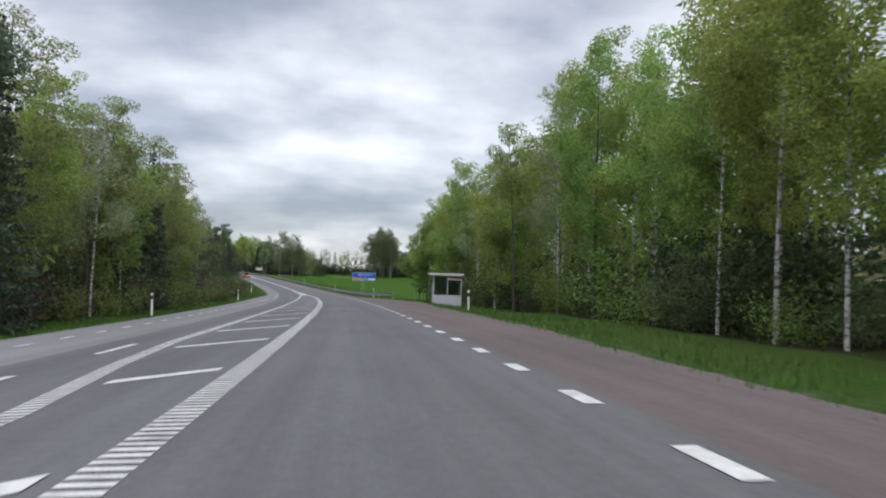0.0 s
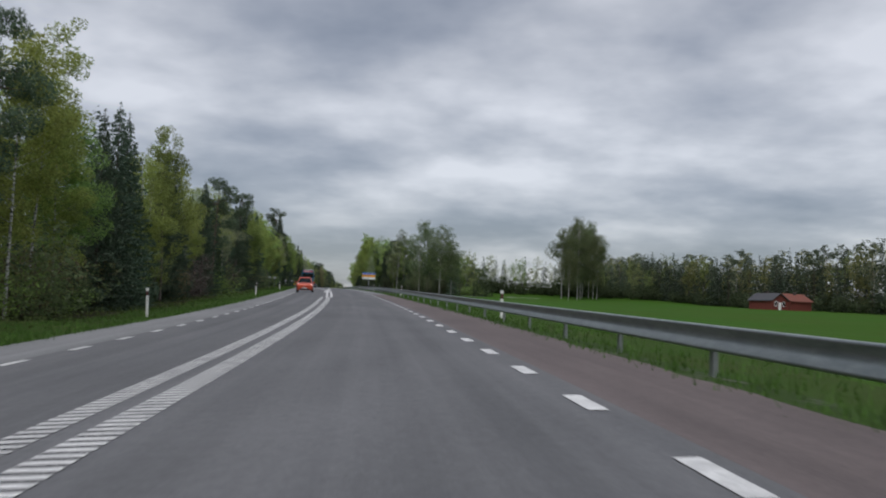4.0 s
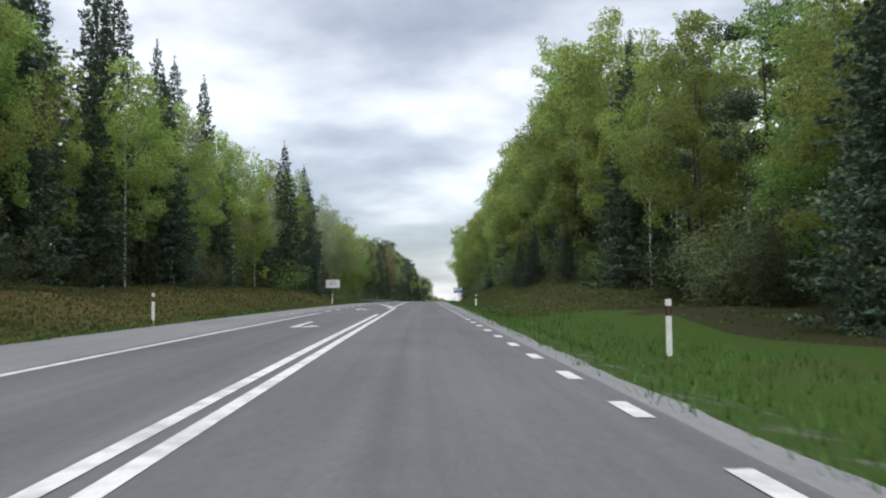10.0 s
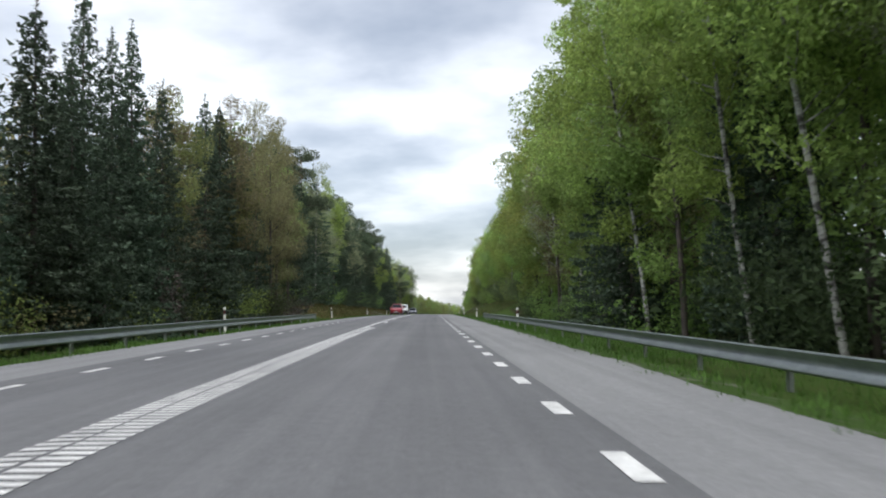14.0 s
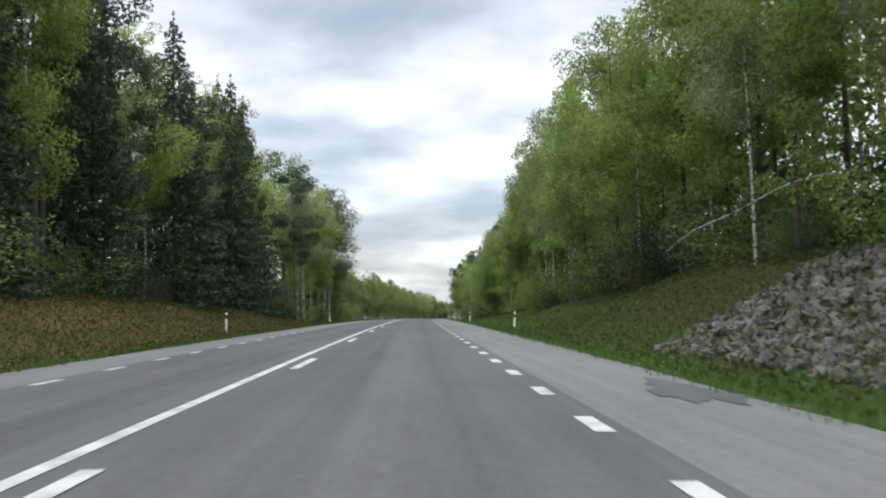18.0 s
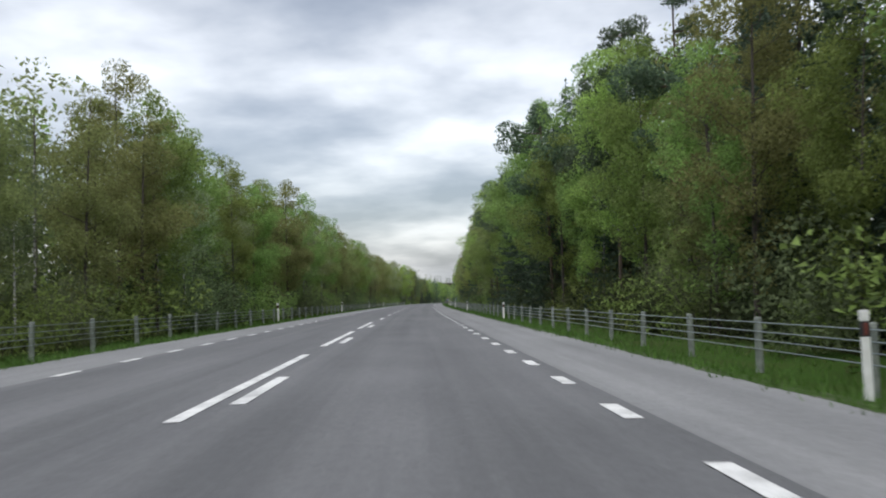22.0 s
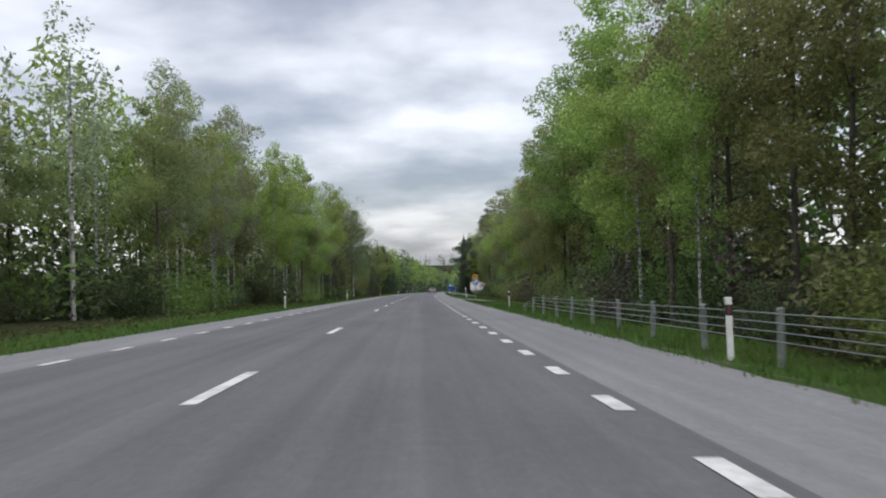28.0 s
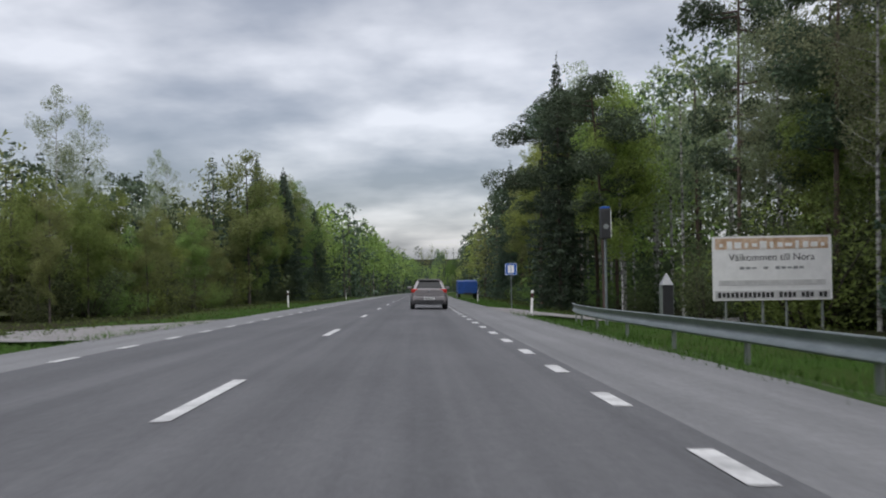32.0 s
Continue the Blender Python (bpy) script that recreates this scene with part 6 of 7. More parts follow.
def pane(name, quad, parent, mat, inset=0.06, out=0.012, thick=0.02):
    """A thin panel laid on a quad of the body."""
    q = [Vector(p) for p in quad]
    c = sum(q, Vector()) / 4
    n = (q[1] - q[0]).cross(q[3] - q[0]).normalized()
    q = [p + (c - p).normalized() * inset for p in q]
    bm = bm_new()
    lo = [bm.verts.new(p - n * thick) for p in q]
    hi = [bm.verts.new(p + n * out) for p in q]
    bm.faces.new(hi)
    for k in range(4):
        bm.faces.new((lo[k], lo[(k + 1) % 4], hi[(k + 1) % 4], hi[k]))
    bm.normal_update()
    return part(name, bm, mat, parent)


def wheel(parent, x, y, r, w=0.21):
    side = 1 if x > 0 else -1
    bm = bm_new()
    bmesh.ops.create_cone(bm, cap_ends=True, segments=24, radius1=r, radius2=r, depth=w, matrix=Matrix.Rotation(radians(90), 4, "Y"))
    bmesh.ops.bevel(bm, geom=[e for e in bm.edges if e.calc_face_angle(0) > 1], offset=0.03, segments=2, affect="EDGES")
    ob = part("wheel", bm, TYRE, parent)
    ob.location = (x, y, r)
    bm = bm_new()
    bmesh.ops.create_cone(bm, cap_ends=True, segments=20, radius1=r * 0.64, radius2=r * 0.58, depth=0.03, matrix=Matrix.Translation((side * (w / 2), 0, 0)) @ Matrix.Rotation(radians(90 * side), 4, "Y"))
    for k in range(5):
        a = k * 2 * math.pi / 5
        box(bm, (0.02, 0.05, r * 0.5), (side * (w / 2 + 0.018), math.cos(a + 1.57) * r * 0.3, math.sin(a + 1.57) * r * 0.3), Matrix.Rotation(a, 3, "X"))
    part("rim", bm, RIM, ob)


def car(m, label, paint, L=4.3, W=1.8, H=1.5, belt=0.92, hood=0.88, nose=0.72, roof=(0.10, 0.46), screen=(0.62, 0.80), wheel_r=0.32, lit=False, dark_bumper=False, boxy=False):
    """A car with its front towards +y. roof and screen give the roof's and windscreen's stations as shares of the length from the tail."""
    root = thing("car", m, label, "car", "vehicles on the road")
    y = lambda f: -L / 2 + L * f
    rings = []
    for f, lo, mid, top, w in ((0.0, 0.42, 0.62, belt - 0.06, 0.80), (0.02, 0.32, 0.62, belt, 0.92), (0.10, 0.24, 0.6, belt + 0.01, 0.98), (0.30, 0.22, 0.58, belt, 1.0), (0.60, 0.22, 0.56, belt - 0.01, 1.0),
                               (screen[1] - 0.02, 0.22, 0.55, hood + 0.03, 0.99), (0.9, 0.22, 0.52, hood * 0.5 + nose * 0.5 + 0.03, 0.96), (0.975, 0.24, 0.5, nose, 0.88), (1.0, 0.34, 0.48, nose - 0.12, 0.74)):
        a = W / 2 * w
        rings.append([(-a * 0.94, y(f), lo), (-a, y(f), mid), (-a * 0.97, y(f), top - 0.10), (-a * 0.88, y(f), top), (0, y(f), top + 0.025), (a * 0.88, y(f), top),
                      (a * 0.97, y(f), top - 0.10), (a, y(f), mid), (a * 0.94, y(f), lo), (0, y(f), lo - 0.02)])
    loft(rings, paint, "body", root)
    wb, wt = W / 2 * 0.86, W / 2 * (0.80 if boxy else 0.68)
    yb0, yb1 = y(0.015), y(screen[1])
    yt0, yt1 = y(roof[0]), y(screen[0])
    zt = H - 0.05
    base = [(-wb, yb0, belt - 0.02), (wb, yb0, belt - 0.02), (wb, yb1, belt - 0.02), (-wb, yb1, belt - 0.02)]
    mid_y = (yt0 + yt1) / 2
    top = [(-wt, yt0, zt), (wt, yt0, zt), (wt, yt1, zt - 0.02), (-wt, yt1, zt - 0.02)]
    bm = bm_new()
    vs = [bm.verts.new(p) for p in base + top]
    for k in range(4):
        bm.faces.new((vs[k], vs[(k + 1) % 4], vs[4 + (k + 1) % 4], vs[4 + k]))
    r0 = [bm.verts.new((sx * wt * 0.7, yy, H)) for sx, yy in ((-1, yt0 + 0.12), (1, yt0 + 0.12), (1, yt1 - 0.15), (-1, yt1 - 0.15))]
    for k in range(4):
        bm.faces.new((vs[4 + k], vs[4 + (k + 1) % 4], r0[(k + 1) % 4], r0[k]))
    bm.faces.new(r0)
    bmesh.ops.bevel(bm, geom=bm.edges[:], offset=0.065, segments=3, affect="EDGES")
    part("cabin", bm, paint, root)
    pane("rear_window", [base[0], base[1], top[1], top[0]], root, GLASS, 0.15)
    pane("windscreen", [base[2], base[3], top[3], top[2]], root, GLASS, 0.09)
    for sx in (-1, 1):
        for a, b in (((0.65, 0.95),) if boxy else ((0.06, 0.33), (0.36, 0.62), (0.65, 0.95))):
            def on(f, t):
                p, q = Vector((sx * wb, yb0 + (yb1 - yb0) * f, belt)), Vector((sx * wt, yt0 + (yt1 - yt0) * f, zt - 0.05))
                return tuple(p.lerp(q, t))
            quad = [on(a, 0.08), on(b, 0.08), on(b, 0.95), on(a, 0.95)]
            pane("side_window", quad if sx > 0 else quad[::-1], root, GLASS, 0.03)
        part("mirror", box(bm_new(), (0.2, 0.12, 0.13), (sx * (W / 2 + 0.08), y(screen[1] - 0.09), belt + 0.06), bevel=0.03), paint if not dark_bumper else TRIM, root)
        part("tail_lamp", box(bm_new(), (0.34, 0.18, 0.19), (sx * (W / 2 - 0.20), y(0.022), belt - 0.10), bevel=0.06), RED_LAMP, root, "red tail lamp")
        part("headlamp", box(bm_new(), (0.34, 0.12, 0.13), (sx * (W / 2 - 0.33), y(0.965), nose - 0.07), bevel=0.03), SHINE if lit else LAMP, root, "clear headlamp")
        part("fog_lamp", box(bm_new(), (0.16, 0.05, 0.06), (sx * (W / 2 - 0.38), y(0.992), 0.38), bevel=0.015), LAMP, root)
        for yy in (y(0.19), y(0.81)):
            part("wheel_arch", rod(bm_new(), (sx * (W / 2 - 0.16), yy, wheel_r + 0.02), (sx * (W / 2 + 0.004), yy, wheel_r + 0.02), wheel_r + 0.05, n=22), TRIM, root)
            wheel(root, sx * (W / 2 - 0.09), yy, wheel_r)
        part("door_handle", box(bm_new(), (0.03, 0.18, 0.03), (sx * (W / 2 * 0.985), y(0.52), belt - 0.12), bevel=0.008), CHROME, root)
        part("sill", box(bm_new(), (0.05, L * 0.5, 0.10), (sx * (W / 2 - 0.03), 0, 0.26), bevel=0.02), TRIM, root)
    part("rear_bumper", box(bm_new(), (W * 0.90, 0.22, 0.27), (0, y(0.012), 0.50), bevel=0.09), TRIM if dark_bumper else paint, root)
    part("diffuser", box(bm_new(), (W * 0.80, 0.09, 0.20), (0, y(0.0) - 0.02, 0.36), bevel=0.03), TRIM, root, "dark lower bumper trim")
    part("hatch_seam", box(bm_new(), (W * 0.60, 0.012, 0.014), (0, y(0.0) - 0.002, 0.66)), TRIM, root)
    part("roof_spoiler", box(bm_new(), (wt * 1.75, 0.22, 0.05), (0, yt0 - 0.01, zt + 0.015), bevel=0.02), paint, root)
    part("hatch_badge", rod(bm_new(), (0, y(0.0) - 0.01, belt - 0.12), (0, y(0.0) + 0.05, belt - 0.12), 0.045, n=12), CHROME, root)
    part("front_bumper", box(bm_new(), (W * (0.92 if dark_bumper else 0.6), 0.14, 0.34 if dark_bumper else 0.14), (0, y(0.99), 0.42 if dark_bumper else 0.33), bevel=0.04), TRIM, root)
    part("grille", box(bm_new(), (W * 0.42, 0.05, 0.13), (0, y(0.99), nose - 0.16), bevel=0.02), TRIM, root)
    part("badge", rod(bm_new(), (0, y(0.993), nose - 0.15), (0, y(1.0) + 0.005, nose - 0.15), 0.06, n=14), CHROME, root)
    for yy, zz, d in ((y(1.0) + 0.01, 0.45, 1), (y(0.0) - 0.05, 0.53, -1)):
        pl = part("number_plate", box(bm_new(), (0.52, 0.02, 0.11), (0, yy + d * 0.03, zz), bevel=0.006), PLATE, root)
        for k in range(6):
            part("plate_bar", box(bm_new(), (0.04, 0.004, 0.06), (-0.19 + k * 0.075, yy + d * 0.042, zz)), SIGN_BLACK, pl)
    return root


def on_lane(s, u, away):
    """The pose of a vehicle on the carriageway, its tail or its face to the coming camera."""
    a = centre(s)[3]
    g = centre(s)[4]
    m = Matrix.Translation(at(s, u, deck(s, u) + 0.012)) @ Matrix.Rotation(a, 4, "Z") @ Matrix.Rotation(math.atan(g), 4, "X")
    m = m @ Matrix.Rotation(math.sin(centre(s)[5]) * -1, 4, "Y")
    return m if away else m @ Matrix.Rotation(math.pi, 4, "Z")


car(on_lane(1556, 0.72, True), "silver-beige five-door hatchback driving ahead in the lane", car_paint("silver_beige_paint", (0.215, 0.2, 0.2)), 4.28, 1.81, 1.48, 1.0)
car(on_lane(281, -4.3, False), "orange-red crossover with lit headlamps in the opposite lane", car_paint("orange_red_paint", (0.50, 0.07, 0.025)), 4.45, 1.78, 1.6, 0.98, 0.98, 0.84, wheel_r=0.34, lit=True)
car(on_lane(417.5, -6.6, False), "silver saloon with lit headlamps in the opposite lane", car_paint("silver_paint", (0.48, 0.49, 0.48)), 4.5, 1.75, 1.45, 0.9, 0.88, 0.72, roof=(0.2, 0.5), screen=(0.58, 0.76), lit=True)
car(on_lane(433, -6.7, False), "white sport utility car in the opposite lane", car_paint("white_paint", (0.74, 0.75, 0.76)), 4.5, 1.85, 1.65, 1.0, 0.98, 0.84, wheel_r=0.35)
car(on_lane(474, -6.1, False), "black hatchback with lit headlamps in the opposite lane", car_paint("black_paint", (0.02, 0.021, 0.024)), 4.3, 1.8, 1.48, lit=True)
car(on_lane(788, -4.2, False), "dark red crossover with chrome grille in the opposite lane", car_paint("dark_red_paint", (0.22, 0.012, 0.02)), 4.4, 1.84, 1.6, 0.98, 1.0, 0.86, wheel_r=0.36, lit=True)
van = car(on_lane(805.2, -4.05, False) @ Matrix.Diagonal((0.9, 0.9, 0.9, 1)), "white delivery van with black bumper in the opposite lane", car_paint("van_white_paint", (0.72, 0.74, 0.74)), 4.28, 1.83, 1.84, 1.12, 1.12, 1.0,
          roof=(0.03, 0.5), screen=(0.70, 0.86), lit=True, dark_bumper=True, boxy=True)
part("bumper_cover", box(bm_new(), (1.74, 0.62, 0.42), (0, 1.88, 0.56), bevel=0.13), TRIM, van, "black plastic bumper cover")
part("air_intake", box(bm_new(), (1.0, 0.05, 0.13), (0, 2.19, 0.42), bevel=0.02), BLACK_PLASTIC, van)
part("number_plate", box(bm_new(), (0.5, 0.02, 0.11), (-0.05, 2.21, 0.62), bevel=0.006), PLATE, van)
part("upper_grille", box(bm_new(), (1.02, 0.06, 0.16), (0, 2.07, 0.86), bevel=0.03), TRIM, van)
for sx in (-1, 1):
    part("grille_bar", box(bm_new(), (0.5, 0.03, 0.045), (sx * 0.27, 2.115, 0.87), Matrix.Rotation(radians(sx * -7), 3, "Y"), bevel=0.012), CHROME, van, "chrome grille bar")
    part("headlamp_glass", box(bm_new(), (0.34, 0.34, 0.24), (sx * 0.66, 1.93, 0.92), Matrix.Rotation(radians(sx * 18), 3, "Y"), bevel=0.08), LAMP, van, "large clear headlamp glass")
    part("side_moulding", box(bm_new(), (0.03, 1.5, 0.07), (sx * 0.915, -0.25, 0.62), bevel=0.012), TRIM, van, "black rubbing strip")
    part("door_seam", box(bm_new(), (0.012, 0.014, 0.7), (sx * 0.914, 0.42, 0.74)), TRIM, van)
part("emblem", rod(bm_new(), (0, 2.09, 0.87), (0, 2.15, 0.87), 0.085, n=16), CHROME, van)
part("wiper", rod(bm_new(), (-0.6, 1.57, 1.15), (0.45, 1.56, 1.15), 0.014), TRIM, van)
car(on_lane(853, -4.2, False), "dark blue-grey hatchback in the opposite lane", car_paint("blue_grey_paint", (0.06, 0.07, 0.085)), 4.2, 1.78, 1.5, lit=True)


def tanker(m):
    """A lorry cab with two bright tanks on a chassis; front towards +y."""
    root = thing("tank_lorry", m, "dark teal lorry cab with two polished silver tanks", "lorry", "vehicles on the road")
    TEAL = car_paint("teal_paint", (0.01, 0.10, 0.17))
    TANK = material("polished_tank", (0.62, 0.64, 0.66), 0.22, 0.9, second=(0.5, 0.52, 0.54), scale=0.8, fine_mix=0.05)
    SIGN_RED = material("red_sign", (0.65, 0.05, 0.05), 0.4)
    part("cab", box(bm_new(), (2.5, 2.0, 2.5), (0, 8.0, 1.85), bevel=0.18), TEAL, root)
    part("roof_cap", box(bm_new(), (2.36, 1.9, 0.75), (0, 7.9, 3.25), bevel=0.22), TEAL, root)
    part("windscreen", box(bm_new(), (2.2, 0.06, 0.85), (0, 9.0, 2.45), bevel=0.025), GLASS, root)
    part("sun_visor", box(bm_new(), (2.3, 0.28, 0.10), (0, 9.12, 2.96), bevel=0.04), TEAL, root)
    pl = part("name_board", box(bm_new(), (1.8, 0.05, 0.30), (0, 8.86, 3.33), bevel=0.015), SIGN_RED, root, "red lit name board with unreadable writing")
    for k in range(6):
        part("text_bar", box(bm_new(), (0.17, 0.01, 0.14), (-0.6 + 0.24 * k, 8.89, 3.33)), SIGN_WHITE, pl)
    for k in range(6):
        part("roof_lamp", rod(bm_new(), (-0.85 + k * 0.34, 8.8, 3.68), (-0.85 + k * 0.34, 8.88, 3.68), 0.09, n=12), LAMP, root)
    part("lamp_bar", rod(bm_new(), (-1.05, 8.78, 3.58), (1.05, 8.78, 3.58), 0.03), CHROME, root)
    for k in range(8):
        part("grille_slat", box(bm_new(), (1.74 - 0.05 * k, 0.07, 0.045), (0, 9.02, 1.86 - k * 0.135), bevel=0.015), TEAL if k % 2 else CHROME, root)
    part("wiper", rod(bm_new(), (-0.7, 9.05, 2.06), (0.1, 9.05, 2.16), 0.015), TRIM, root)
    for sx in (-1, 1):
        part("step", box(bm_new(), (0.12, 0.5, 0.06), (sx * 1.22, 8.2, 0.62), bevel=0.015), TRIM, root)
        part("handrail", rod(bm_new(), (sx * 1.27, 7.3, 1.2), (sx * 1.27, 7.3, 2.3), 0.02), CHROME, root)
        part("catwalk_rail", rod(bm_new(), (0.2 + sx * 0.24, 6.2, 3.95), (0.2 + sx * 0.24, -7.0, 3.95), 0.02), GALV, root)
    part("grille", box(bm_new(), (1.8, 0.04, 1.0), (0, 8.995, 1.42), bevel=0.015), TRIM, root)
    part("bumper", box(bm_new(), (2.5, 0.35, 0.42), (0, 8.95, 0.55), bevel=0.08), TEAL, root)
    for sx in (-1, 1):
        part("headlamp", box(bm_new(), (0.27, 0.06, 0.13), (sx * 1.0, 9.12, 0.74), bevel=0.02), SHINE, root)
        part("mirror", box(bm_new(), (0.22, 0.12, 0.75), (sx * 1.42, 8.95, 2.45), bevel=0.04), TRIM, root)
        part("side_window", box(bm_new(), (0.03, 0.85, 0.75), (sx * 1.245, 8.35, 2.45), bevel=0.012), GLASS, root)
        part("fuel_tank", box(bm_new(), (0.5, 1.6, 0.6), (sx * 0.98, 5.6, 0.75), bevel=0.1), GALV, root)
        for yy in (8.1, 4.2, 2.9, -1.2, -4.6, -6.0):
            wheel(root, sx * 1.08, yy, 0.5, 0.32)
    for y0, y1 in ((6.6, 1.2), (0.6, -7.6)):
        bm = bm_new()
        mm = Matrix.Translation((0, (y0 + y1) / 2, 2.35)) @ Matrix.Rotation(radians(90), 4, "X") @ Matrix.Diagonal((1.0, 0.98, 1, 1))
        bmesh.ops.create_cone(bm, cap_ends=True, segments=28, radius1=1.22, radius2=1.22, depth=y0 - y1, matrix=mm)
        bmesh.ops.bevel(bm, geom=[e for e in bm.edges if e.calc_face_angle(0) > 1], offset=0.25, segments=3, affect="EDGES")
        part("tank", bm, TANK, root, "polished silver tank")
        for k in range(4):
            yy = y1 + 0.8 + k * (y0 - y1 - 1.6) / 3
            bm = bm_new()
            bmesh.ops.create_cone(bm, cap_ends=False, segments=28, radius1=1.24, radius2=1.24, depth=0.08, matrix=Matrix.Translation((0, yy, 2.35)) @ Matrix.Rotation(radians(90), 4, "X"))
            part("tank_band", bm, GALV, root)
        part("catwalk", box(bm_new(), (0.5, y0 - y1 - 0.6, 0.08), (0.2, (y0 + y1) / 2, 3.62)), TRIM, root)
        for k in range(4):
            part("hatch", rod(bm_new(), (-0.2, y1 + 1 + k * (y0 - y1 - 2) / 3, 3.5), (-0.2, y1 + 1 + k * (y0 - y1 - 2) / 3, 3.72), 0.25, n=14), GALV, root)
        part("chassis", box(bm_new(), (0.9, y0 - y1 + 0.4, 0.3), (0, (y0 + y1) / 2, 1.0)), TRIM, root)
    part("drawbar", box(bm_new(), (0.2, 1.6, 0.15), (0, 0.9, 0.85)), TRIM, root)
    pl = part("number_plate", box(bm_new(), (0.52, 0.02, 0.11), (0, 9.14, 0.5)), PLATE, root)


tanker(on_lane(379.5, -5.8, False))

# a blue trailer far ahead beside the lay-by
tr = thing("blue_trailer", stand(1622, 5.9, -0.15), "blue goods trailer parked by the lay-by", "trailer")
part("box_body", box(bm_new(), (2.4, 6.5, 1.5), (0, 0, 1.5), bevel=0.06), material("trailer_blue", (0.010, 0.06, 0.25), 0.5), tr)
part("chassis", box(bm_new(), (1.0, 6.6, 0.25), (0, 0, 0.75)), TRIM, tr)
for sx in (-1, 1):
    for yy in (-2.2, -1.1, 2.0):
        wheel(tr, sx * 1.05, yy, 0.42, 0.3)

# ---- bus shelter ----
SHELTER_PAINT = material("pale_grey_panel", (0.50, 0.52, 0.56), 0.5, second=(0.42, 0.44, 0.48), scale=2, fine_mix=0.08)
SHELTER_ROOF = material("shelter_roof", (0.55, 0.55, 0.55), 0.6, second=(0.45, 0.45, 0.45), scale=2)
PANE = bpy.data.materials.new("shelter_glass")
PANE.use_nodes = True
_pb = PANE.node_tree.nodes["Principled BSDF"]
_pb.inputs["Transmission Weight"].default_value, _pb.inputs["Roughness"].default_value = 1.0, 0.05
_pb.inputs["Base Color"].default_value, _pb.inputs["IOR"].default_value = (0.55, 0.62, 0.66, 1), 1.35
SHELTER_RED = material("shelter_red", (0.55, 0.03, 0.05), 0.5)
sh = thing("bus_shelter", stand(58.9, 6.3, -0.3), "pale grey glazed bus shelter with a flat white roof", "bus shelter")
W_, D_, H_ = 1.9, 1.5, 2.15
for x, y_ in ((0, 0), (0.95, 0), (1.9, 0), (0, 0.6), (1.9, 0.6)):
    part("post", box(bm_new(), (0.06, 0.06, H_ + 0.3), (x, y_, H_ / 2 - 0.15), bevel=0.008), SHELTER_PAINT, sh)
for (x0, y0), (x1, y1) in (((0, 0), (0.95, 0)), ((0.95, 0), (1.9, 0)), ((1.9, 0), (1.9, 0.6)), ((0, 0.6), (1.9, 0.6))):
    c = ((x0 + x1) / 2, (y0 + y1) / 2)
    w = abs(x1 - x0) + abs(y1 - y0) - 0.06
    along_x = x1 != x0
    size = (lambda a, t, hh: (a, t, hh)) if along_x else (lambda a, t, hh: (t, a, hh))
    part("panel", box(bm_new(), size(w, 0.035, 0.72), (*c, 0.42), bevel=0.006), SHELTER_PAINT, sh)
    part("panel_rail", box(bm_new(), size(w, 0.05, 0.05), (*c, 0.80)), SHELTER_PAINT, sh)
    g = part("pane", box(bm_new(), size(w, 0.012, H_ - 0.88), (*c, 0.83 + (H_ - 0.88) / 2)), PANE, sh)
    g.visible_shadow = False
part("roof", box(bm_new(), (2.4, 1.2, 0.16), (0.85, 0.3, H_ + 0.08), bevel=0.03), SHELTER_ROOF, sh)
part("yellow_label", box(bm_new(), (0.3, 0.01, 0.05), (0.5, -0.305, H_ + 0.1)), YELLOW, sh)
bd = part("header_board", box(bm_new(), (0.9, 0.02, 0.24), (1.43, -0.045, H_ - 0.17), bevel=0.004), SIGN_WHITE, sh)
part("red_band", box(bm_new(), (0.88, 0.006, 0.11), (1.43, -0.058, H_ - 0.12)), SHELTER_RED, bd, "red band with unreadable writing")
for k in range(5):
    part("text_bar", box(bm_new(), (0.1, 0.004, 0.03), (1.13 + k * 0.15, -0.058, H_ - 0.23)), SIGN_GREY, bd)
part("bench", box(bm_new(), (1.5, 0.3, 0.05), (0.95, 0.42, 0.45), bevel=0.01), GREY_POST, sh)
for x_ in (0.4, 1.5):
    part("bench_leg", box(bm_new(), (0.06, 0.25, 0.45), (x_, 0.42, 0.22)), GREY_POST, sh)

# ---- farmstead beyond the field ----
FALU = material("falun_red_boards", (0.17, 0.035, 0.022), 0.9, second=(0.12, 0.028, 0.02), scale=1.5, stretch=(6, 6, 0.3))
ROOF_TILE = material("roof_tiles", (0.19, 0.06, 0.04), 0.9, second=(0.13, 0.05, 0.035), scale=3)
ROOF_DARK = material("roof_dark", (0.06, 0.06, 0.065), 0.8)


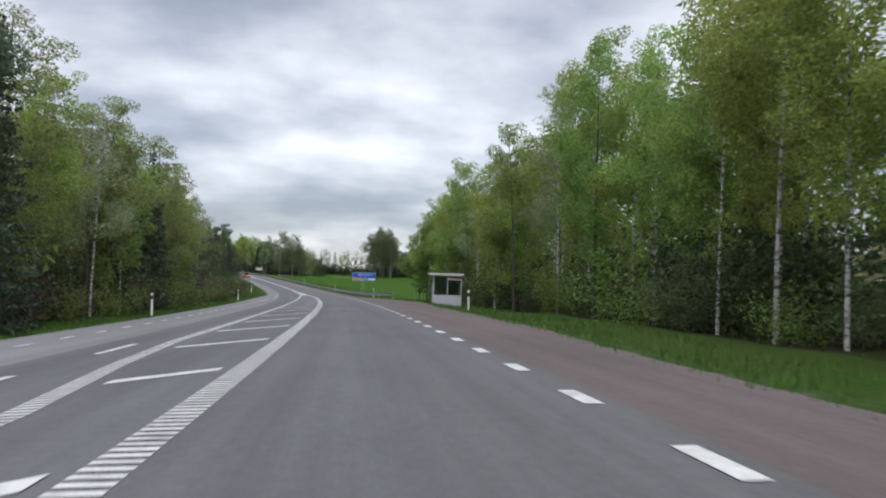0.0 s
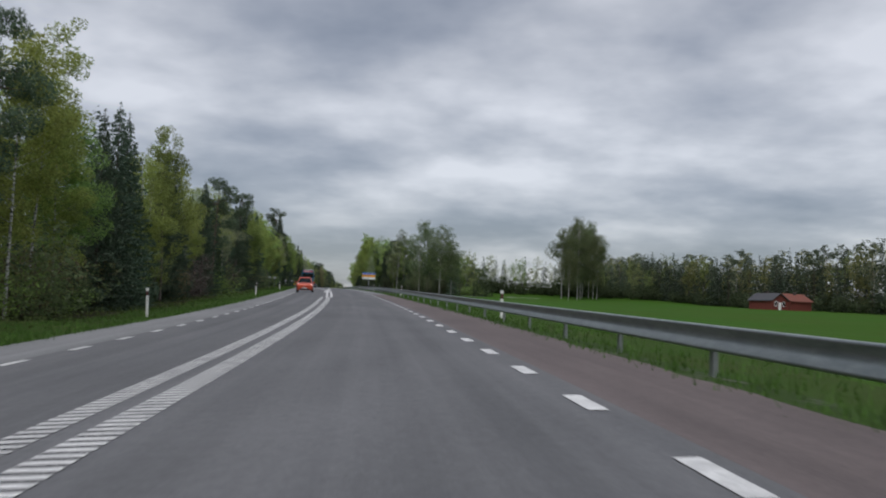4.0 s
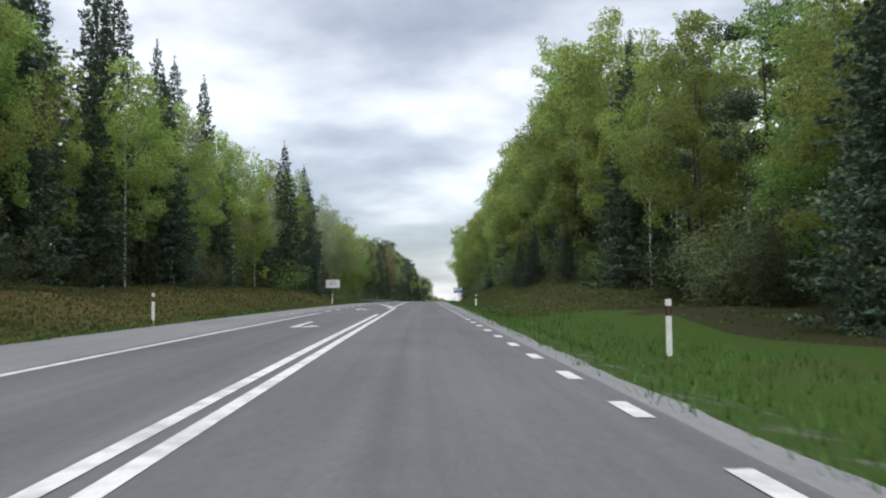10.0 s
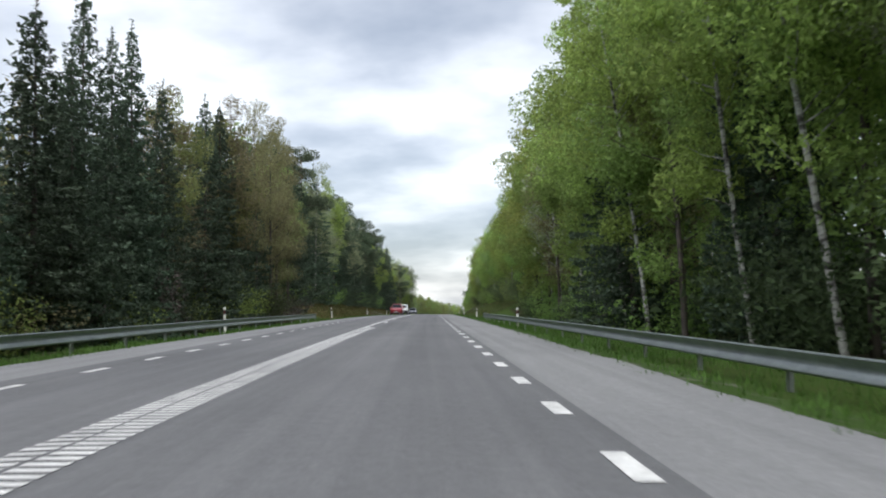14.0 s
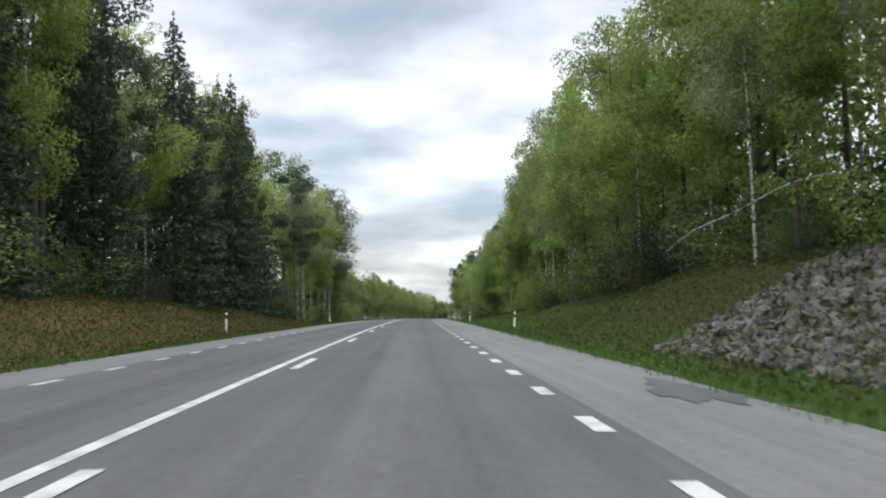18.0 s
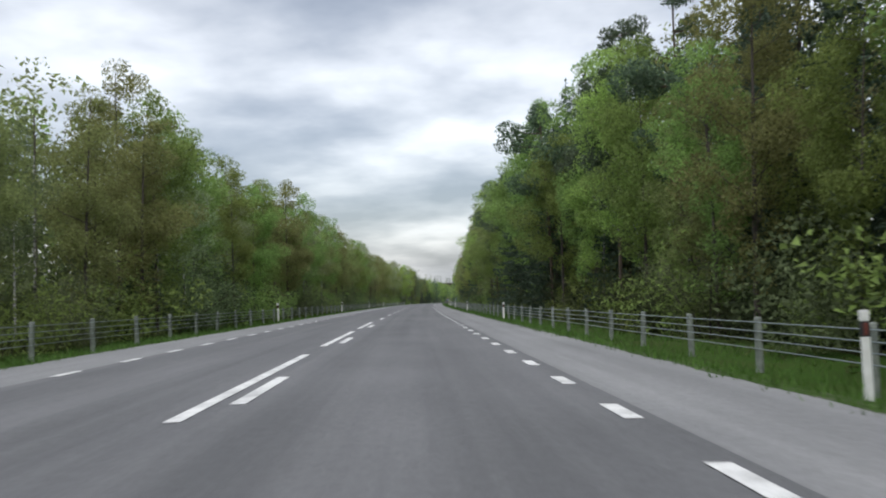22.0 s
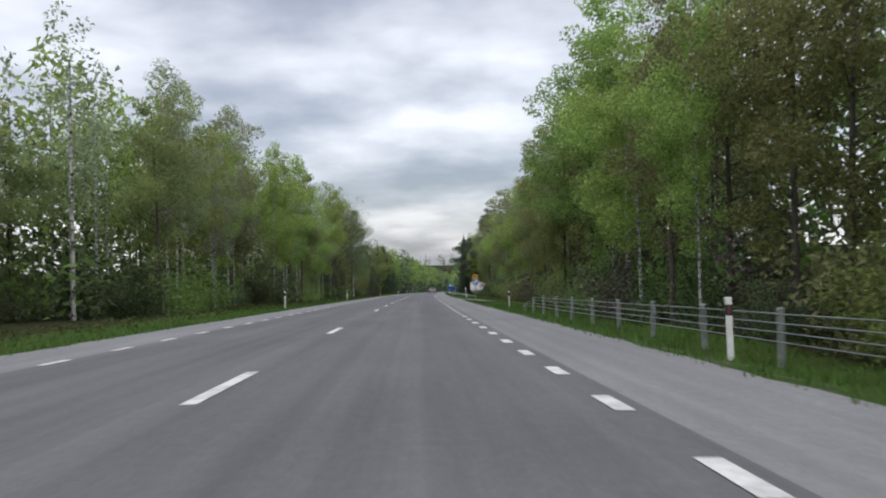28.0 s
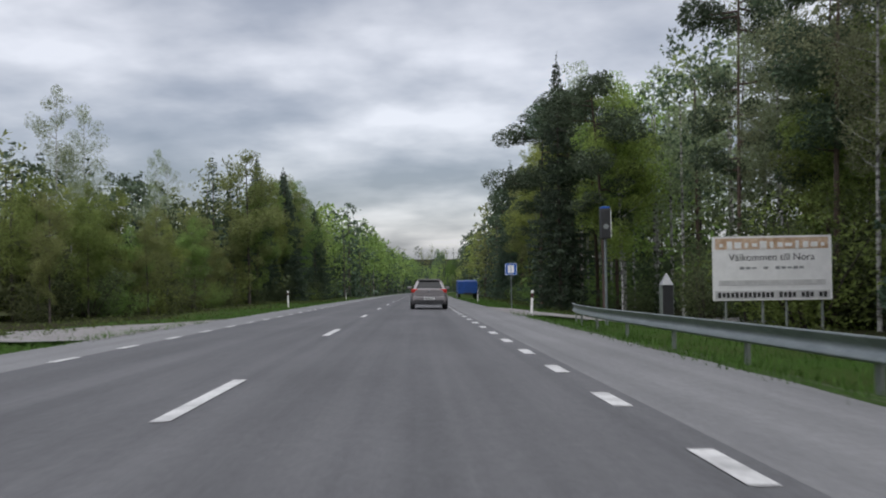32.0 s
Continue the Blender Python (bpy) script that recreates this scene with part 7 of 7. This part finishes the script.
def house(s, u, w, d, h, roof, turn, label):
    ob = thing("house", stand(s, u, ground_h(s, u) - 0.1, turn), label, "house", "farmstead buildings")
    part("wall", box(bm_new(), (w, d, h), (0, 0, h / 2)), FALU, ob)
    bm = bm_new()
    r = h + w * 0.32
    for sx in (-1, 1):
        vs = [bm.verts.new(p) for p in ((sx * (w / 2 + 0.4), -d / 2 - 0.4, h - 0.15), (sx * (w / 2 + 0.4), d / 2 + 0.4, h - 0.15), (0, d / 2 + 0.4, r), (0, -d / 2 - 0.4, r))]
        bm.faces.new(vs)
        lo = [bm.verts.new(v.co - Vector((0, 0, 0.16))) for v in vs]
        bm.faces.new(lo[::-1])
        for k in range(4):
            bm.faces.new((vs[k], vs[(k + 1) % 4], lo[(k + 1) % 4], lo[k]))
    part("roof", bm, roof, ob)
    bm = bm_new()
    for yy in (-d / 2 + 0.01, d / 2 - 0.01):
        bm.faces.new([bm.verts.new(p) for p in ((-w / 2, yy, h), (w / 2, yy, h), (0, yy, r - 0.12))])
    part("gable", bm, FALU, ob)
    for x in (-w / 4, w / 4):
        win = part("window", box(bm_new(), (0.95, 0.08, 1.15), (x, -d / 2 - 0.02, 1.65), bevel=0.02), SIGN_WHITE, ob)
        for sx in (-1, 1):
            part("pane", box(bm_new(), (0.36, 0.02, 0.95), (x + sx * 0.2, -d / 2 - 0.065, 1.65)), GLASS, win)
    part("door", box(bm_new(), (0.95, 0.08, 2.0), (0, -d / 2 - 0.02, 1.0), bevel=0.02), SIGN_WHITE, ob)
    part("chimney", box(bm_new(), (0.6, 0.6, 1.0), (0.3, 0.5, r)), BARK, ob)
    return ob


house(385, 104, 5.2, 7, 2.6, ROOF_DARK, 20, "small red timber house with dark roof at the wood's edge")
house(392, 114, 5.6, 7.5, 2.5, ROOF_TILE, -70, "red timber barn with red-tiled roof at the wood's edge")

# ---- timber stacks ----
LOG = material("log_bark", (0.15, 0.105, 0.08), 0.9, second=(0.22, 0.16, 0.12), scale=2, fine=12, vary=0.4)
LOG_END = material("log_end", (0.36, 0.25, 0.175), 0.85, vary=0.3)


def stack(s, u, cols, rows, length, turn, label, r=0.16):
    root = thing("timber_stack", stand(s, u, ground_h(s, u) + 0.05, turn), label, "timber stack", "timber stacks")
    variants = []
    for k in range(4):
        bm = bm_new()
        rr = r * (0.8 + 0.13 * k)
        bmesh.ops.create_cone(bm, cap_ends=True, segments=9, radius1=rr, radius2=rr * 0.85, depth=length * (0.94 + 0.03 * k), matrix=Matrix.Rotation(radians(90), 4, "Y"))
        me = bpy.data.meshes.new("log")
        bm.to_mesh(me)
        bm.free()
        me.materials.append(LOG)
        me.materials.append(LOG_END)
        for p in me.polygons:
            if len(p.vertices) > 4:
                p.material_index = 1
        variants.append(me)
    for j in range(rows):
        for i in range(cols - j // 2):
            ob = new("log", variants[int(rng.integers(4))])
            ob.parent = root
            ob.matrix_basis = Matrix.Translation((rng.normal() * 0.12, (i + 0.5 * (j % 2) + 0.25 * j) * r * 2, r + j * r * 1.72)) @ Euler((0, rng.normal() * 0.02, rng.normal() * 0.03)).to_matrix().to_4x4()
    return root


stack(1524, -29, 10, 6, 5.5, -12, "tall stack of reddish-barked logs on the timber yard", 0.17)
stack(1531, -33, 9, 7, 5.0, -5, "stack of freshly cut reddish logs on the timber yard", 0.15)
stack(1519, -19.5, 7, 2, 4.5, 20, "low heap of thin logs beside the track", 0.11)

# ---- loose rock on the cutting ----


def scree(s0, s1, side, d0, d1, count, size, label):
    root = thing("scree", Matrix.Translation(at((s0 + s1) / 2, 7 * side, 0)), label, "rocks", "rocks on the bank")
    inv = root.matrix_basis.inverted()
    stones = []
    for k in range(7):
        bm = bm_new()
        bmesh.ops.create_icosphere(bm, subdivisions=1, radius=1.0)
        for v in bm.verts:
            v.co *= rng.uniform(0.65, 1.2)
        me = bpy.data.meshes.new("stone")
        bm.to_mesh(me)
        bm.free()
        me.materials.append(ROCK)
        stones.append(me)
    for _ in range(count):
        s, d = rng.uniform(s0, s1), rng.uniform(d0, d1)
        u = float(ramp(s, EDGE_R)) + d if side > 0 else float(ramp(s, EDGE_L)) - d
        k = size * rng.uniform(0.4, 1.3)
        ob = new("stone", stones[int(rng.integers(7))])
        ob.parent = root
        ob.matrix_basis = inv @ Matrix.Translation(at(s, u, ground_h(s, u) + 0.05)) @ Euler(tuple(rng.uniform(0, 6, 3))).to_matrix().to_4x4() @ Matrix.Diagonal((k, k * rng.uniform(0.6, 1), k * rng.uniform(0.35, 0.7), 1))


scree(860, 874, 1, 3.2, 8.5, 300, 0.24, "slope of broken grey stones on the cutting")
scree(810, 838, 1, 3.4, 7.6, 80, 0.22, "scattered grey rocks on the cutting's bank")
scree(838, 862, 1, 4.0, 7.5, 40, 0.2, "scattered grey rocks on the cutting's bank")
scree(815, 848, -1, 2.0, 4.5, 150, 0.26, "broken rock along the foot of the opposite bank")

# ---- patches and seams in the asphalt ----


def patch(s, u, ln, w, name="asphalt_patch"):
    n = 36
    verts = []
    for k in range(n):
        a = 2 * math.pi * k / n
        rr = 1 + 0.22 * math.sin(3 * a + s) + 0.16 * math.sin(7 * a + 2.1 * s) + 0.10 * math.sin(13 * a + s) + rng.uniform(-0.10, 0.10)
        ss, uu = s + math.cos(a) * ln / 2 * rr, u + math.sin(a) * w / 2 * rr
        verts.append(at(ss, uu, deck(ss, uu) + 0.004))
    me = mesh_from(name, verts, [tuple(range(n))[::-1]], PATCH)
    lay = me.uv_layers.new(name="road")
    for k, d in enumerate(lay.data):
        d.uv = (verts[me.loops[k].vertex_index].x, verts[me.loops[k].vertex_index].y)
    tagged(new(name, me), "dark repaired patch in the asphalt", "road patch", "asphalt patches", "structure")


for s, u, ln, w in ((822, 3.0, 3.5, 0.7), (803, 2.6, 4.0, 0.5), (807, 3.3, 3.0, 0.7), (812, 2.9, 2.4, 0.6), (800, 3.5, 2.2, 0.4), (797, 2.9, 2.6, 0.6), (793, 3.4, 1.8, 0.5), (862, 3.6, 3, 0.8), (1001, 3.0, 3.2, 0.8), (1006, 2.8, 0.35, 1.4), (1144, 3.2, 3, 0.8), (1152, 2.8, 4, 0.5),
                    (1193, 3.4, 4.5, 1.3), (1199, 2.9, 6, 0.6), (1210, 2.7, 4, 0.5), (627, 2.6, 0.3, 1.3), (1384, 3.0, 2.2, 0.7), (1433, 3.2, 5, 0.5), (1428, 2.7, 3, 0.4),
                    (262, -0.7, 1.2, 0.8), (262, 0.9, 1.2, 0.7), (455, 0.2, 0.25, 3.2), (456, -3.6, 0.25, 2.2), (576, 2.5, 3, 0.3), (1150, -2.8, 9, 0.9), (1200, -2.9, 10, 0.8), (1104, -3.0, 12, 0.9)):
    patch(s, u, ln, w)
# turn arrows
for s, u in ((398.6, -0.11), (444.5, 0.13)):
    quads("turn_arrow", [((s, u - 0.11), (s, u + 0.11), (s + 5.4, u + 0.11), (s + 5.4, u - 0.11)),
                         ((s + 5.2, u - 0.38), (s + 5.2, u + 0.38), (s + 7.0, u)),
                         ((s + 1.1, u + 0.11), (s + 1.5, u + 0.5), (s + 2.0, u + 0.5), (s + 1.75, u + 0.11)),
                         ((s + 0.7, u + 0.46), (s + 1.5, u + 0.8), (s + 2.7, u + 0.46))], "white painted arrow pointing ahead and to the side road")
for s, u in ((398.9, -3.0), (444.5, -3.08)):
    quads("turn_arrow", [((s, u - 0.09), (s, u + 0.09), (s + 4.8, u + 0.09), (s + 4.2, u - 0.09)),
                         ((s + 4.2, u - 0.09), (s + 4.8, u + 0.09), (s + 4.6, u - 0.42), (s + 4.0, u - 0.42)),
                         ((s + 3.5, u - 0.36), (s + 4.2, u - 0.76), (s + 5.0, u - 0.36))], "white painted turn arrow")
for s, u in ((499.7, -3.4), (524.6, -3.45)):
    quads("turn_arrow", [((s, u - 0.09), (s, u + 0.09), (s - 4.0, u + 0.09), (s - 4.6, u - 0.09)),
                         ((s - 4.0, u + 0.09), (s - 4.6, u - 0.09), (s - 4.5, u + 0.42), (s - 3.9, u + 0.42)),
                         ((s - 3.4, u + 0.36), (s - 4.2, u + 0.76), (s - 5.0, u + 0.36))], "white painted turn arrow for the oncoming lane")

# fine rubble between the large stones, and a fallen birch stem over the cutting


def rubble(s0, s1, d0, d1, count, size):
    verts, faces = [], []
    base = [Vector(p) for p in ((1, 0, 0), (-1, 0, 0), (0, 1, 0), (0, -1, 0), (0, 0, 1), (0, 0, -1))]
    tri = ((0, 2, 4), (2, 1, 4), (1, 3, 4), (3, 0, 4), (2, 0, 5), (1, 2, 5), (3, 1, 5), (0, 3, 5))
    for _ in range(count):
        s, d = rng.uniform(s0, s1), rng.uniform(d0, d1)
        u = float(ramp(s, EDGE_R)) + d
        o, q = at(s, u, ground_h(s, u) + rng.uniform(0.0, 0.12)), Euler(tuple(rng.uniform(0, 6, 3))).to_quaternion()
        k, n = size * rng.uniform(0.5, 1.3), len(verts)
        verts += [o + q @ Vector((p.x * k, p.y * k * 0.8, p.z * k * 0.45)) * float(rng.uniform(0.75, 1.2)) for p in base]
        faces += [tuple(n + i for i in f) for f in tri]
    tagged(new("rubble", mesh_from("rubble", verts, faces, ROCK)), "heap of small broken grey stone on the cutting", "rubble", kind="stuff")


rubble(859, 875, 2.6, 9.0, 2600, 0.17)
rubble(811, 817, 2.6, 5.4, 420, 0.13)
rubble(820, 834, 4.6, 7.0, 260, 0.12)
bo = thing("boulder", stand(839, -15.2, ground_h(839, -15.2)), "big square-cut grey boulder at the wood's edge", "boulder")
bm = box(bm_new(), (1.7, 1.4, 1.5), (0, 0, 0.5), Euler((0.12, -0.1, 0.4)).to_matrix(), bevel=0.22)
for v in bm.verts:
    v.co += noise.noise_vector(v.co * 1.3) * 0.16
part("stone", bm, ROCK, bo)
pts = [at(890 - 16 * f, 11.6, 3.5 + 1.1 * math.sin(2.0 * f) + 0.12 * math.sin(9 * f)) for f in np.linspace(0, 1, 9)]
m0 = Matrix.Translation(pts[0])
fb = thing("fallen_birch", m0, "thin white birch stem bent out over the cutting", "fallen tree")
v, f = tube([m0.inverted() @ p for p in pts], [0.06 - 0.005 * k for k in range(9)], 6)
new("stem", mesh_from("stem", v, f, BIRCH_BARK)).parent = fb

# ---- the whole plan at its final scale ----
for ob in list(scene.objects):
    if ob.parent is None and ob.type != "CAMERA" and ob.type != "LIGHT":
        ob.matrix_basis = Matrix.Scale(K, 4) @ ob.matrix_basis
